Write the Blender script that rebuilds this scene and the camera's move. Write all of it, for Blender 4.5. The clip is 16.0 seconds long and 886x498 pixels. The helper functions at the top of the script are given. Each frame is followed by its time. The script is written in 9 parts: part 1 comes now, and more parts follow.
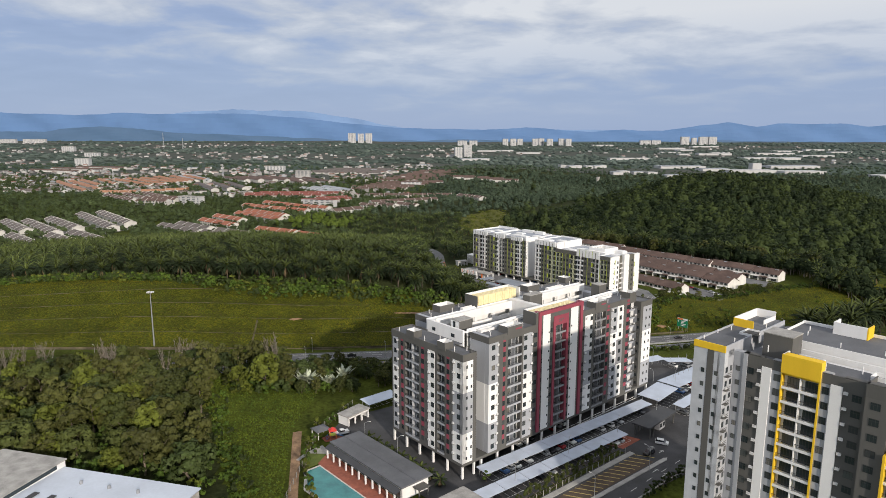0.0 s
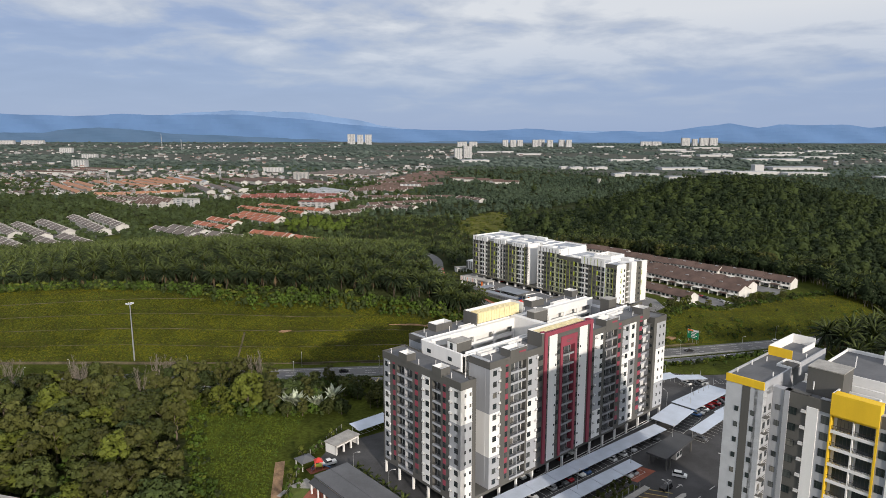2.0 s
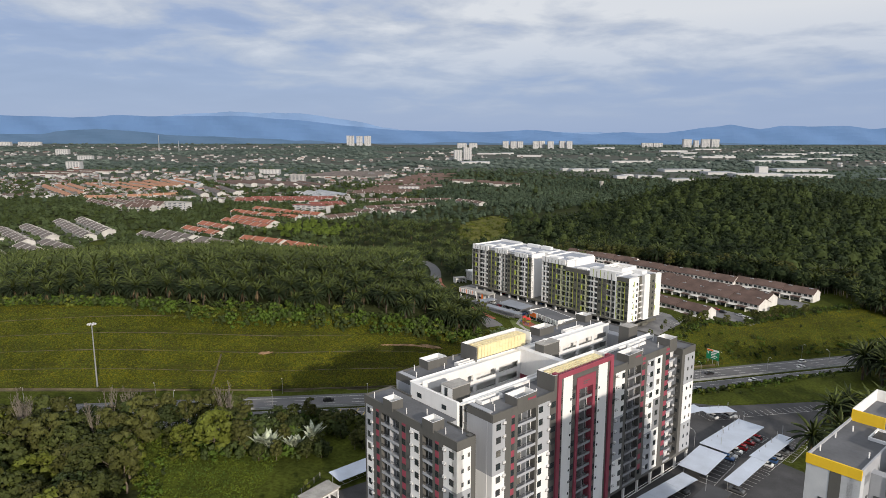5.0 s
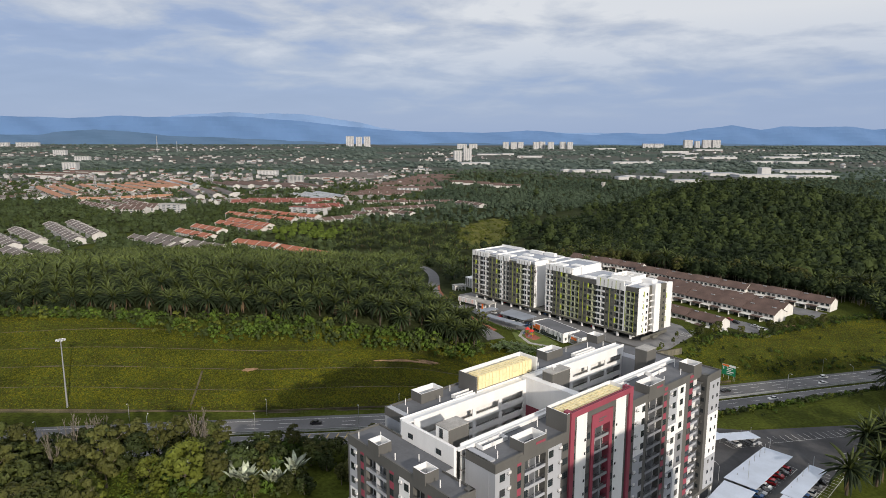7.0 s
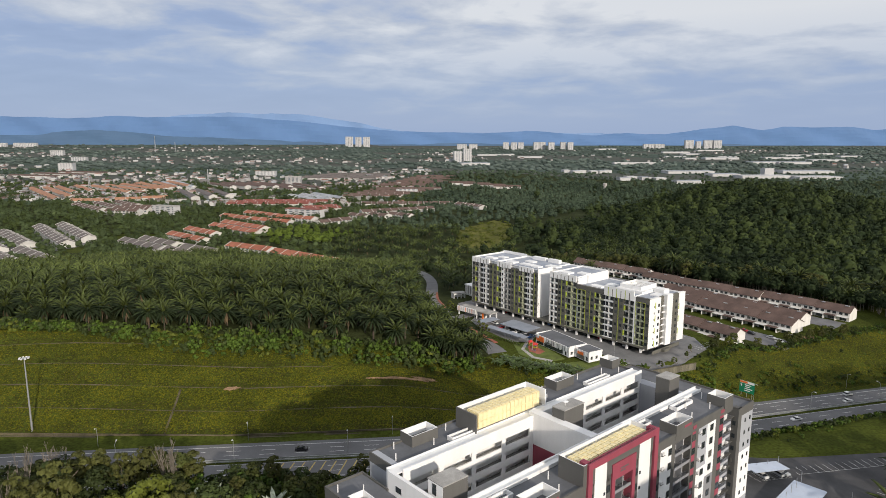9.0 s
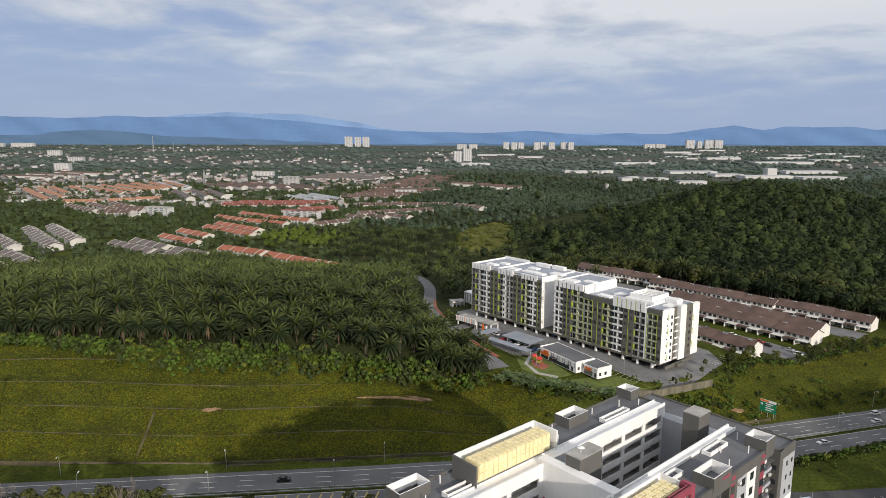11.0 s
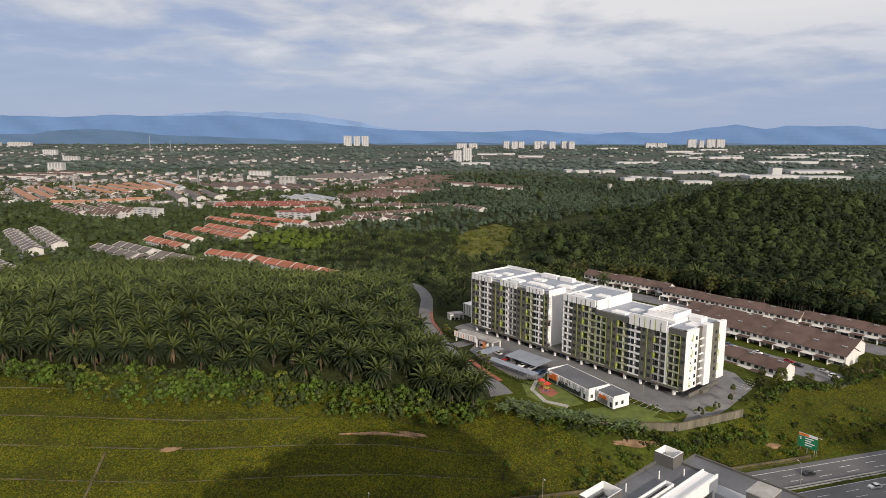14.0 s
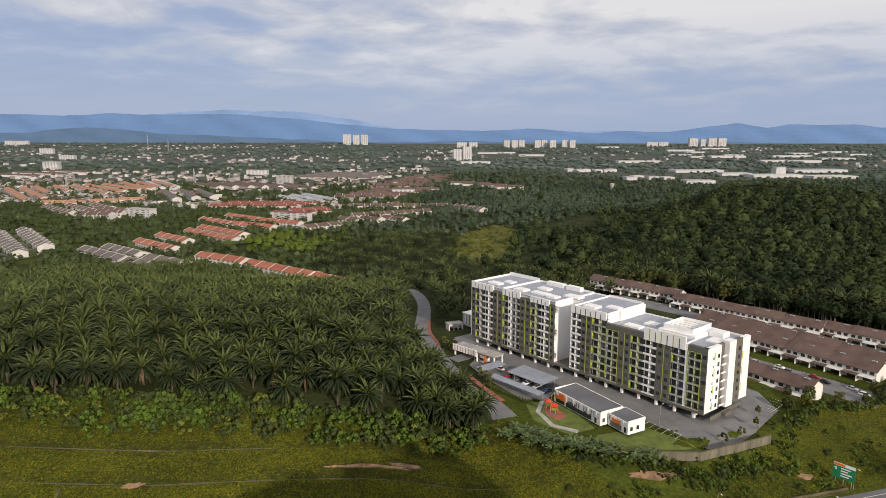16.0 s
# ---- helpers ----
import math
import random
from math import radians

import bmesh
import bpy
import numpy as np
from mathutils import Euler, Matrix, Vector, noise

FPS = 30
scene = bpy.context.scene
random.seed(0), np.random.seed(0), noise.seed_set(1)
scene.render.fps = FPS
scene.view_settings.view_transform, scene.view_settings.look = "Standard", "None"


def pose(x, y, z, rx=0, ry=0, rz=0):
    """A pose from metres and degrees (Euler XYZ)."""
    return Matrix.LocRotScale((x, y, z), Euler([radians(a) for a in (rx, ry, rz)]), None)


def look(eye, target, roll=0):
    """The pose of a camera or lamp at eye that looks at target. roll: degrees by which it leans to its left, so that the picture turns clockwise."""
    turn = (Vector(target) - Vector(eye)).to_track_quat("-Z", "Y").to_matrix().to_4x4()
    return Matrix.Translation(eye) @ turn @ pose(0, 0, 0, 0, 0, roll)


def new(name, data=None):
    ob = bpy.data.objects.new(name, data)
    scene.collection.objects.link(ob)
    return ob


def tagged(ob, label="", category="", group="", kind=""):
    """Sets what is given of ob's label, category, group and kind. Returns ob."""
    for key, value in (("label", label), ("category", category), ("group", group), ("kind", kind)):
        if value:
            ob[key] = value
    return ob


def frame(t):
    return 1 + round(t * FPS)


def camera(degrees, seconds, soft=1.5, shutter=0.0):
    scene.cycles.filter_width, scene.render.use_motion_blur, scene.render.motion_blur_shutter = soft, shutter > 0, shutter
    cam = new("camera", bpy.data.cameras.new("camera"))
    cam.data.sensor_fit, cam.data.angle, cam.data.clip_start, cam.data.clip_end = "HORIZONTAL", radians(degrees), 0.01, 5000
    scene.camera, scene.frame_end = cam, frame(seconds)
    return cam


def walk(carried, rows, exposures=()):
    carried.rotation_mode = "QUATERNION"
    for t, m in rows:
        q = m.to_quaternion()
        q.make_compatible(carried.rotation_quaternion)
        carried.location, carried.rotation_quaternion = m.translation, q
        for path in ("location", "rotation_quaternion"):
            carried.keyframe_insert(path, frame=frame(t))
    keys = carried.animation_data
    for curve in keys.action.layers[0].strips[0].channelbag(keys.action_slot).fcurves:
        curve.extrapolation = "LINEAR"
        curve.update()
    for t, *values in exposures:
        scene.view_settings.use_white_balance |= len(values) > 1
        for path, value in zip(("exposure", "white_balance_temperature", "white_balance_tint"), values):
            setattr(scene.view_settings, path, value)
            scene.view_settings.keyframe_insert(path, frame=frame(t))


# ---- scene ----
cam = camera(69.1, 16.0, soft=0.62)
PATH = [
    (0, (0.02, -1.22, 104.44), (-0.035, 97.254, 87.042), 0.05),
    (1, (0.57, 8.09, 104.64), (0.514, 106.584, 87.324), 0.05),
    (2, (1.11, 17.83, 104.82), (1.061, 116.335, 87.578), 0.05),
    (3, (1.66, 27.87, 104.97), (1.606, 126.385, 87.802), 0.05),
    (4, (2.20, 38.11, 105.10), (2.149, 136.636, 87.996), 0.05),
    (5, (2.74, 48.47, 105.20), (2.691, 147.007, 88.159), 0.05),
    (6, (3.28, 58.89, 105.28), (3.230, 157.436, 88.288), 0.05),
    (7, (3.82, 69.33, 105.33), (3.767, 167.881, 88.384), 0.05),
    (8, (4.35, 79.76, 105.36), (4.302, 178.318, 88.444), 0.05),
    (9, (4.89, 90.18, 105.36), (4.836, 188.742, 88.467), 0.05),
    (10, (5.42, 100.60, 105.34), (5.367, 199.168, 88.452), 0.05),
    (11, (5.95, 111.07, 105.30), (5.897, 209.630, 88.398), 0.05),
    (12, (6.48, 121.62, 105.23), (6.424, 220.179, 88.303), 0.05),
    (13, (7.00, 132.34, 105.13), (6.950, 230.888, 88.167), 0.05),
    (14, (7.52, 143.31, 105.01), (7.473, 241.848, 87.987), 0.05),
    (15, (8.05, 154.64, 104.87), (7.995, 253.167, 87.763), 0.05),
    (16, (8.57, 166.47, 104.70), (8.514, 264.975, 87.494), 0.05),
]
walk(cam, [(t, look(eye, target, roll)) for t, eye, target, roll in PATH], [(0.0, 0.0, 6400, 11), (11.6, 0.0, 6450, 11), (12.6, 0.04, 6600, 12), (16.0, 0.04, 6800, 14)])

# ---- world, sun ----
SUN_AZ, SUN_EL = radians(154.2), radians(19.2)
sun = new("sun", bpy.data.lights.new("sun", "SUN"))
sun.data.energy, sun.data.angle, sun.data.color = 3.9, radians(1.2), (1.0, 0.89, 0.75)
SUN_DIR = Vector((math.sin(SUN_AZ) * math.cos(SUN_EL), math.cos(SUN_AZ) * math.cos(SUN_EL), math.sin(SUN_EL)))
sun.matrix_world = look(SUN_DIR * 500, (0, 0, 0))


def build_world():
    w = bpy.data.worlds.new("sky")
    scene.world = w
    w.use_nodes = True
    nt = w.node_tree
    nt.nodes.clear()
    N, L = nt.nodes.new, nt.links.new
    out, bg = N("ShaderNodeOutputWorld"), N("ShaderNodeBackground")
    sky = N("ShaderNodeTexSky")
    sky.sky_type, sky.sun_disc, sky.sun_elevation, sky.sun_rotation = "NISHITA", False, SUN_EL, SUN_AZ
    sky.dust_density, sky.air_density = 1.5, 1.0
    tc = N("ShaderNodeTexCoord")
    sep = N("ShaderNodeSeparateXYZ")
    L(tc.outputs["Generated"], sep.inputs[0])
    # cloud layer seen in perspective: direction divided by its height
    up = N("ShaderNodeMath"); up.operation = "MAXIMUM"; up.inputs[1].default_value = 0.0
    L(sep.outputs["Z"], up.inputs[0])
    add = N("ShaderNodeMath"); add.operation = "ADD"; add.inputs[1].default_value = 0.15
    L(up.outputs[0], add.inputs[0])
    div = N("ShaderNodeVectorMath"); div.operation = "DIVIDE"
    comb = N("ShaderNodeCombineXYZ")
    for k in range(3):
        L(add.outputs[0], comb.inputs[k])
    L(tc.outputs["Generated"], div.inputs[0]); L(comb.outputs[0], div.inputs[1])
    mp = N("ShaderNodeMapping"); mp.inputs["Scale"].default_value = (0.95, 1.0, 0.0); mp.inputs["Location"].default_value = CLOUD_SHIFT
    L(div.outputs[0], mp.inputs["Vector"])
    n1 = N("ShaderNodeTexNoise"); n1.inputs["Scale"].default_value = 1.9; n1.inputs["Detail"].default_value = 10; n1.inputs["Roughness"].default_value = 0.55; n1.inputs["Distortion"].default_value = 0.25
    L(mp.outputs[0], n1.inputs["Vector"])
    n2 = N("ShaderNodeTexNoise"); n2.inputs["Scale"].default_value = 0.42; n2.inputs["Detail"].default_value = 4
    L(mp.outputs[0], n2.inputs["Vector"])
    mix = N("ShaderNodeMix"); mix.data_type = "FLOAT"; mix.inputs[0].default_value = 0.5
    L(n1.outputs["Fac"], mix.inputs[2]); L(n2.outputs["Fac"], mix.inputs[3])
    # the deck is thicker and brighter towards the east and higher up
    lean = N("ShaderNodeVectorMath"); lean.operation = "DOT_PRODUCT"; lean.inputs[1].default_value = (0.075, 0.0, 0.95)
    L(tc.outputs["Generated"], lean.inputs[0])
    thick = N("ShaderNodeMath"); thick.operation = "ADD"; thick.inputs[1].default_value = -0.085
    L(lean.outputs["Value"], thick.inputs[0])
    tot = N("ShaderNodeMath"); tot.operation = "ADD"
    L(mix.outputs[0], tot.inputs[0]); L(thick.outputs[0], tot.inputs[1])
    cap = N("ShaderNodeMath"); cap.operation = "MINIMUM"; cap.inputs[1].default_value = 0.60
    L(tot.outputs[0], cap.inputs[0])
    ramp = N("ShaderNodeValToRGB")
    el = ramp.color_ramp.elements
    el[0].position, el[0].color = 0.36, (0.265, 0.35, 0.545, 1)
    el[1].position, el[1].color = 0.62, (0.83, 0.84, 0.85, 1)
    e = el.new(0.46); e.color = (0.33, 0.42, 0.625, 1)
    e = el.new(0.53); e.color = (0.53, 0.575, 0.665, 1)
    L(cap.outputs[0], ramp.inputs[0])
    # nearer the horizon the veil is even and blue
    hr = N("ShaderNodeMapRange"); hr.inputs[1].default_value = 0.02; hr.inputs[2].default_value = 0.17
    L(sep.outputs["Z"], hr.inputs[0])
    veil = N("ShaderNodeMix"); veil.data_type = "RGBA"
    veil.inputs[6].default_value = (0.36, 0.46, 0.66, 1)
    L(hr.outputs[0], veil.inputs[0]); L(ramp.outputs[0], veil.inputs[7])
    # thin blue of the clear sky behind, then the cloud deck over it
    sc = N("ShaderNodeMix"); sc.data_type = "RGBA"; sc.blend_type = "MULTIPLY"; sc.inputs[0].default_value = 1.0
    sc.inputs[7].default_value = (0.09, 0.09, 0.09, 1)
    L(sky.outputs[0], sc.inputs[6])
    deck = N("ShaderNodeMix"); deck.data_type = "RGBA"; deck.inputs[0].default_value = 0.88
    L(sc.outputs[2], deck.inputs[6]); L(veil.outputs[2], deck.inputs[7])
    L(deck.outputs[2], bg.inputs["Color"])
    bg.inputs["Strength"].default_value = 1.0
    L(bg.outputs[0], out.inputs["Surface"])


CLOUD_SHIFT = (3.1, 1.4, 0.0)
build_world()

# ---- materials ----


def mat(name, color, rough=0.8, var=0.15, scale=0.5, fine=0.0, bump=0.0, metal=0.0, tint=None, rand=0.0, island=0.0, streak=False, spec=0.4, fscale=None):
    """A surface with two scales of variation: broad stains (scale, in 1/m) and fine grain, both in the colour and in the relief."""
    m = bpy.data.materials.new(name)
    m.use_nodes = True
    nt = m.node_tree
    N, L = nt.nodes.new, nt.links.new
    b = nt.nodes["Principled BSDF"]
    b.inputs["Roughness"].default_value, b.inputs["Metallic"].default_value = rough, metal
    b.inputs["Specular IOR Level"].default_value = spec
    tc = N("ShaderNodeTexCoord")
    vec = tc.outputs["Object"]
    if streak:
        mp = N("ShaderNodeMapping"); mp.inputs["Scale"].default_value = (1, 1, 0.12)
        L(vec, mp.inputs["Vector"]); vec = mp.outputs[0]
    n = N("ShaderNodeTexNoise"); n.inputs["Scale"].default_value = scale; n.inputs["Detail"].default_value = 6; n.inputs["Roughness"].default_value = 0.6
    L(vec, n.inputs["Vector"])
    f = N("ShaderNodeTexNoise"); f.inputs["Scale"].default_value = fscale or scale * 14; f.inputs["Detail"].default_value = 3
    L(tc.outputs["Object"], f.inputs["Vector"])
    t2 = tint or tuple(c * (1 - 2 * var) for c in color)
    r = N("ShaderNodeValToRGB")
    r.color_ramp.elements[0].position, r.color_ramp.elements[1].position = 0.33, 0.67
    r.color_ramp.elements[0].color, r.color_ramp.elements[1].color = (*t2, 1), (*[min(1, c * (1 + var)) for c in color], 1)
    L(n.outputs["Fac"], r.inputs[0])
    col = r.outputs[0]
    mr = N("ShaderNodeMapRange"); mr.inputs[1].default_value, mr.inputs[2].default_value = 0.3, 0.7
    mr.inputs[3].default_value, mr.inputs[4].default_value = 1 - fine, 1 + fine
    L(f.outputs["Fac"], mr.inputs[0])
    val = mr.outputs[0]
    for amount, source in ((rand, "rand"), (island, "island")):
        if amount:
            src = N("ShaderNodeObjectInfo").outputs["Random"] if source == "rand" else N("ShaderNodeNewGeometry").outputs["Random Per Island"]
            q = N("ShaderNodeMapRange"); q.inputs[3].default_value, q.inputs[4].default_value = 1 - amount, 1 + amount
            L(src, q.inputs[0])
            mm = N("ShaderNodeMath"); mm.operation = "MULTIPLY"
            L(val, mm.inputs[0]); L(q.outputs[0], mm.inputs[1]); val = mm.outputs[0]
    hsv = N("ShaderNodeHueSaturation")
    L(val, hsv.inputs["Value"]); L(col, hsv.inputs["Color"])
    L(hsv.outputs[0], b.inputs["Base Color"])
    if bump:
        bp = N("ShaderNodeBump"); bp.inputs["Strength"].default_value = bump; bp.inputs["Distance"].default_value = 0.3 / max(scale, 0.01) * 0.1
        L(f.outputs["Fac"], bp.inputs["Height"]); L(bp.outputs[0], b.inputs["Normal"])
    return m


def glass(name, color=(0.03, 0.04, 0.045), rand=0.5):
    """Dark window panes that mirror the sky a little; curtains behind some of them."""
    m = bpy.data.materials.new(name)
    m.use_nodes = True
    nt = m.node_tree
    N, L = nt.nodes.new, nt.links.new
    b = nt.nodes["Principled BSDF"]
    oi = N("ShaderNodeObjectInfo")
    r = N("ShaderNodeValToRGB")
    r.color_ramp.interpolation = "CONSTANT"
    e = r.color_ramp.elements
    e[0].position, e[0].color = 0.0, (*color, 1)
    e[1].position, e[1].color = 0.62, (0.09, 0.10, 0.10, 1)
    x = e.new(0.8); x.color = (0.17, 0.165, 0.15, 1)
    x = e.new(0.9); x.color = (0.05, 0.055, 0.06, 1)
    L(oi.outputs["Random"], r.inputs[0]); L(r.outputs[0], b.inputs["Base Color"])
    b.inputs["Roughness"].default_value = 0.06
    b.inputs["Specular IOR Level"].default_value = 0.6
    return m


M = {}
M["ground"] = mat("ground_grass", (0.052, 0.064, 0.010), 0.95, 0.25, 0.05, 0.35, 0.3, tint=(0.034, 0.043, 0.008), fscale=0.9, spec=0.05)


def town_ground(m):
    """Beyond the woods the land is built over: yards, roads and bare plots instead of grass."""
    nt = m.node_tree
    b = nt.nodes["Principled BSDF"]
    grass = b.inputs["Base Color"].links[0].from_socket
    sep = nt.nodes.new("ShaderNodeSeparateXYZ")
    nt.links.new(next(n for n in nt.nodes if n.type == "TEX_COORD").outputs["Object"], sep.inputs[0])
    far = nt.nodes.new("ShaderNodeMapRange"); far.inputs[1].default_value, far.inputs[2].default_value = 1100, 1350
    nt.links.new(sep.outputs["Y"], far.inputs[0])
    mx = nt.nodes.new("ShaderNodeMix"); mx.data_type = "RGBA"
    mx.inputs[7].default_value = (0.078, 0.085, 0.074, 1)
    nt.links.new(far.outputs[0], mx.inputs[0]); nt.links.new(grass, mx.inputs[6])
    nt.links.new(mx.outputs[2], b.inputs["Base Color"])


town_ground(M["ground"])
M["asphalt"] = mat("asphalt", (0.060, 0.060, 0.063), 0.85, 0.18, 0.12, 0.15, 0.1, fscale=6)
M["highway"] = mat("highway_asphalt", (0.125, 0.125, 0.130), 0.85, 0.12, 0.06, 0.12, 0.1, fscale=4)
M["paint_line"] = mat("road_paint", (0.62, 0.62, 0.60), 0.7, 0.1, 2.0, 0.15)
M["paint_yellow"] = mat("yellow_road_paint", (0.44, 0.34, 0.11), 0.7, 0.1, 2.0, 0.15)
M["concrete"] = mat("concrete", (0.36, 0.35, 0.33), 0.9, 0.15, 0.3, 0.1, 0.1)
M["white"] = mat("white_paint", (0.77, 0.77, 0.765), 0.75, 0.035, 0.25, 0.02, streak=True)
M["light_grey"] = mat("light_grey_paint", (0.36, 0.375, 0.405), 0.75, 0.05, 0.25, 0.02, streak=True)
M["mid_grey"] = mat("mid_grey_paint", (0.235, 0.24, 0.255), 0.75, 0.05, 0.25, 0.02, streak=True)
M["dark_grey"] = mat("dark_grey_paint", (0.105, 0.103, 0.097), 0.75, 0.06, 0.25, 0.03, streak=True)
M["red"] = mat("crimson_paint", (0.27, 0.055, 0.082), 0.7, 0.06, 0.3, 0.03, streak=True)
M["yellow"] = mat("yellow_paint", (0.80, 0.52, 0.025), 0.7, 0.04, 0.3, 0.02, streak=True)
M["lime"] = mat("lime_paint", (0.36, 0.44, 0.05), 0.7, 0.05, 0.3, 0.02)
M["roof_grey"] = mat("grey_roof_felt", (0.125, 0.13, 0.142), 0.85, 0.12, 0.12, 0.06, 0.1)
M["roof_blue"] = mat("pale_metal_roof", (0.30, 0.33, 0.385), 0.5, 0.08, 0.2, 0.03, metal=0.2)
M["glass"] = glass("window_glass")
M["frame"] = mat("dark_window_frame", (0.04, 0.04, 0.042), 0.5, 0.05, 1, 0.02)
M["rail"] = mat("dark_metal_railing", (0.035, 0.035, 0.038), 0.5, 0.05, 1, 0.02)
M["recess"] = mat("balcony_inner_wall", (0.62, 0.62, 0.62), 0.85, 0.06, 0.6, 0.03)
M["tank"] = mat("cream_water_tank", (0.78, 0.68, 0.40), 0.5, 0.06, 0.5, 0.04)
M["brown_roof"] = mat("brown_roof_tile", (0.115, 0.075, 0.062), 0.85, 0.15, 0.15, 0.12, 0.2, fscale=5, island=0.1)
M["red_roof"] = mat("terracotta_roof_tile", (0.30, 0.105, 0.062), 0.85, 0.15, 0.1, 0.12, island=0.2)
M["orange"] = mat("orange_paint", (0.72, 0.17, 0.03), 0.7, 0.05, 0.5, 0.02)
# dark green fronds; shade deep in the crowns is partly in this colour
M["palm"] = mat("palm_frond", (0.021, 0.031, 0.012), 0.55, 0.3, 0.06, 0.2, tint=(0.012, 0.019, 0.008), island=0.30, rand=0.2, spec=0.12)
M["trunk"] = mat("tree_bark", (0.16, 0.13, 0.10), 0.95, 0.2, 0.8, 0.2, 0.3)
M["bare_bark"] = mat("pale_bare_bark", (0.19, 0.165, 0.135), 0.95, 0.2, 0.8, 0.2, 0.3)
M["palm_trunk"] = mat("palm_bark", (0.07, 0.055, 0.04), 0.95, 0.2, 0.8, 0.3, 0.3)
M["leaf"] = mat("broad_leaves", (0.050, 0.060, 0.016), 0.6, 0.3, 0.08, 0.2, tint=(0.033, 0.041, 0.011), island=0.18, rand=0.35, spec=0.12)
M["leaf_y"] = mat("yellow_green_leaves", (0.088, 0.106, 0.016), 0.6, 0.25, 0.08, 0.2, tint=(0.062, 0.072, 0.013), island=0.18, rand=0.15, spec=0.12)
# blue raised a little in this green for the haze of distance
M["leaf_far"] = mat("far_leaves", (0.052, 0.072, 0.030), 0.8, 0.3, 0.012, 0.1, tint=(0.034, 0.048, 0.021), island=0.2, spec=0.12)
# hill leaves darkened in colour to carry the cloud shadow lying there
M["leaf_hill"] = mat("hill_forest_leaves", (0.025, 0.037, 0.014), 0.75, 0.3, 0.02, 0.1, tint=(0.016, 0.025, 0.010), island=0.14, spec=0.12)


class MB:
    """Collects boxes, quads and prisms into one mesh, each face with the index of its material."""

    def __init__(s):
        s.v, s.f, s.m = [], [], []

    def poly(s, pts, m=0):
        k = len(s.v)
        s.v += [tuple(p) for p in pts]
        s.f.append(tuple(range(k, k + len(pts)))); s.m.append(m)
        return s

    def box(s, x0, y0, z0, x1, y1, z1, m=0, skip=""):
        k = len(s.v)
        s.v += [(x0, y0, z0), (x1, y0, z0), (x1, y1, z0), (x0, y1, z0), (x0, y0, z1), (x1, y0, z1), (x1, y1, z1), (x0, y1, z1)]
        for key, q in (("b", (3, 2, 1, 0)), ("t", (4, 5, 6, 7)), ("f", (0, 1, 5, 4)), ("r", (1, 2, 6, 5)), ("k", (2, 3, 7, 6)), ("l", (3, 0, 4, 7))):
            if key not in skip:
                s.f.append(tuple(k + i for i in q)); s.m.append(m)
        return s

    def prism(s, outline, z0, z1, m=0, top=None):
        """An outline (anticlockwise from above) pulled up from z0 to z1."""
        n, k = len(outline), len(s.v)
        s.v += [(x, y, z0) for x, y in outline] + [(x, y, z1) for x, y in outline]
        for i in range(n):
            j = (i + 1) % n
            s.f.append((k + i, k + j, k + n + j, k + n + i)); s.m.append(m)
        s.f.append(tuple(range(k + n, k + 2 * n))); s.m.append(m if top is None else top)
        s.f.append(tuple(range(k + n - 1, k - 1, -1))); s.m.append(m)
        return s

    def tube(s, x, y, z0, z1, r0, r1=None, n=8, m=0):
        r1 = r0 if r1 is None else r1
        k = len(s.v)
        for z, r in ((z0, r0), (z1, r1)):
            s.v += [(x + r * math.cos(2 * math.pi * i / n), y + r * math.sin(2 * math.pi * i / n), z) for i in range(n)]
        for i in range(n):
            j = (i + 1) % n
            s.f.append((k + i, k + j, k + n + j, k + n + i)); s.m.append(m)
        s.f.append(tuple(range(k + n, k + 2 * n))); s.m.append(m)
        s.f.append(tuple(range(k + n - 1, k - 1, -1))); s.m.append(m)
        return s

    def bar(s, a, b, r, m=0, n=5):
        """A rod from a to b."""
        a, b = Vector(a), Vector(b)
        d = (b - a).normalized()
        p = d.cross(Vector((0, 0, 1)) if abs(d.z) < 0.9 else Vector((1, 0, 0))).normalized()
        q = d.cross(p)
        k = len(s.v)
        for c, rr in ((a, r), (b, r)):
            s.v += [tuple(c + rr * (math.cos(2 * math.pi * i / n) * p + math.sin(2 * math.pi * i / n) * q)) for i in range(n)]
        for i in range(n):
            j = (i + 1) % n
            s.f.append((k + i, k + n + i, k + n + j, k + j)); s.m.append(m)
        s.f.append(tuple(range(k, k + n))); s.m.append(m)
        s.f.append(tuple(range(k + 2 * n - 1, k + n - 1, -1))); s.m.append(m)
        return s

    def mesh(s, name, mats):
        me = bpy.data.meshes.new(name)
        me.from_pydata(s.v, [], s.f)
        for m in (mats if isinstance(mats, (list, tuple)) else [mats]):
            me.materials.append(m)
        me.polygons.foreach_set("material_index", s.m)
        me.update()
        return me


def thing(name, m4, label, category, group="", kind=""):
    """An Empty at the base of a thing; its parts hang under it."""
    ob = new(name)
    ob.matrix_basis = m4
    ob.empty_display_size = 0.5
    return tagged(ob, label, category, group, kind)


SPLIT = {"corridor_wall", "light_well", "parapet", "roof", "corridor_floor", "yellow_band", "lime_frame", "sign_bar", "head_wall", "red_frame", "transfer_beam", "low_rail", "tank_deck", "yellow_head", "head_back"}


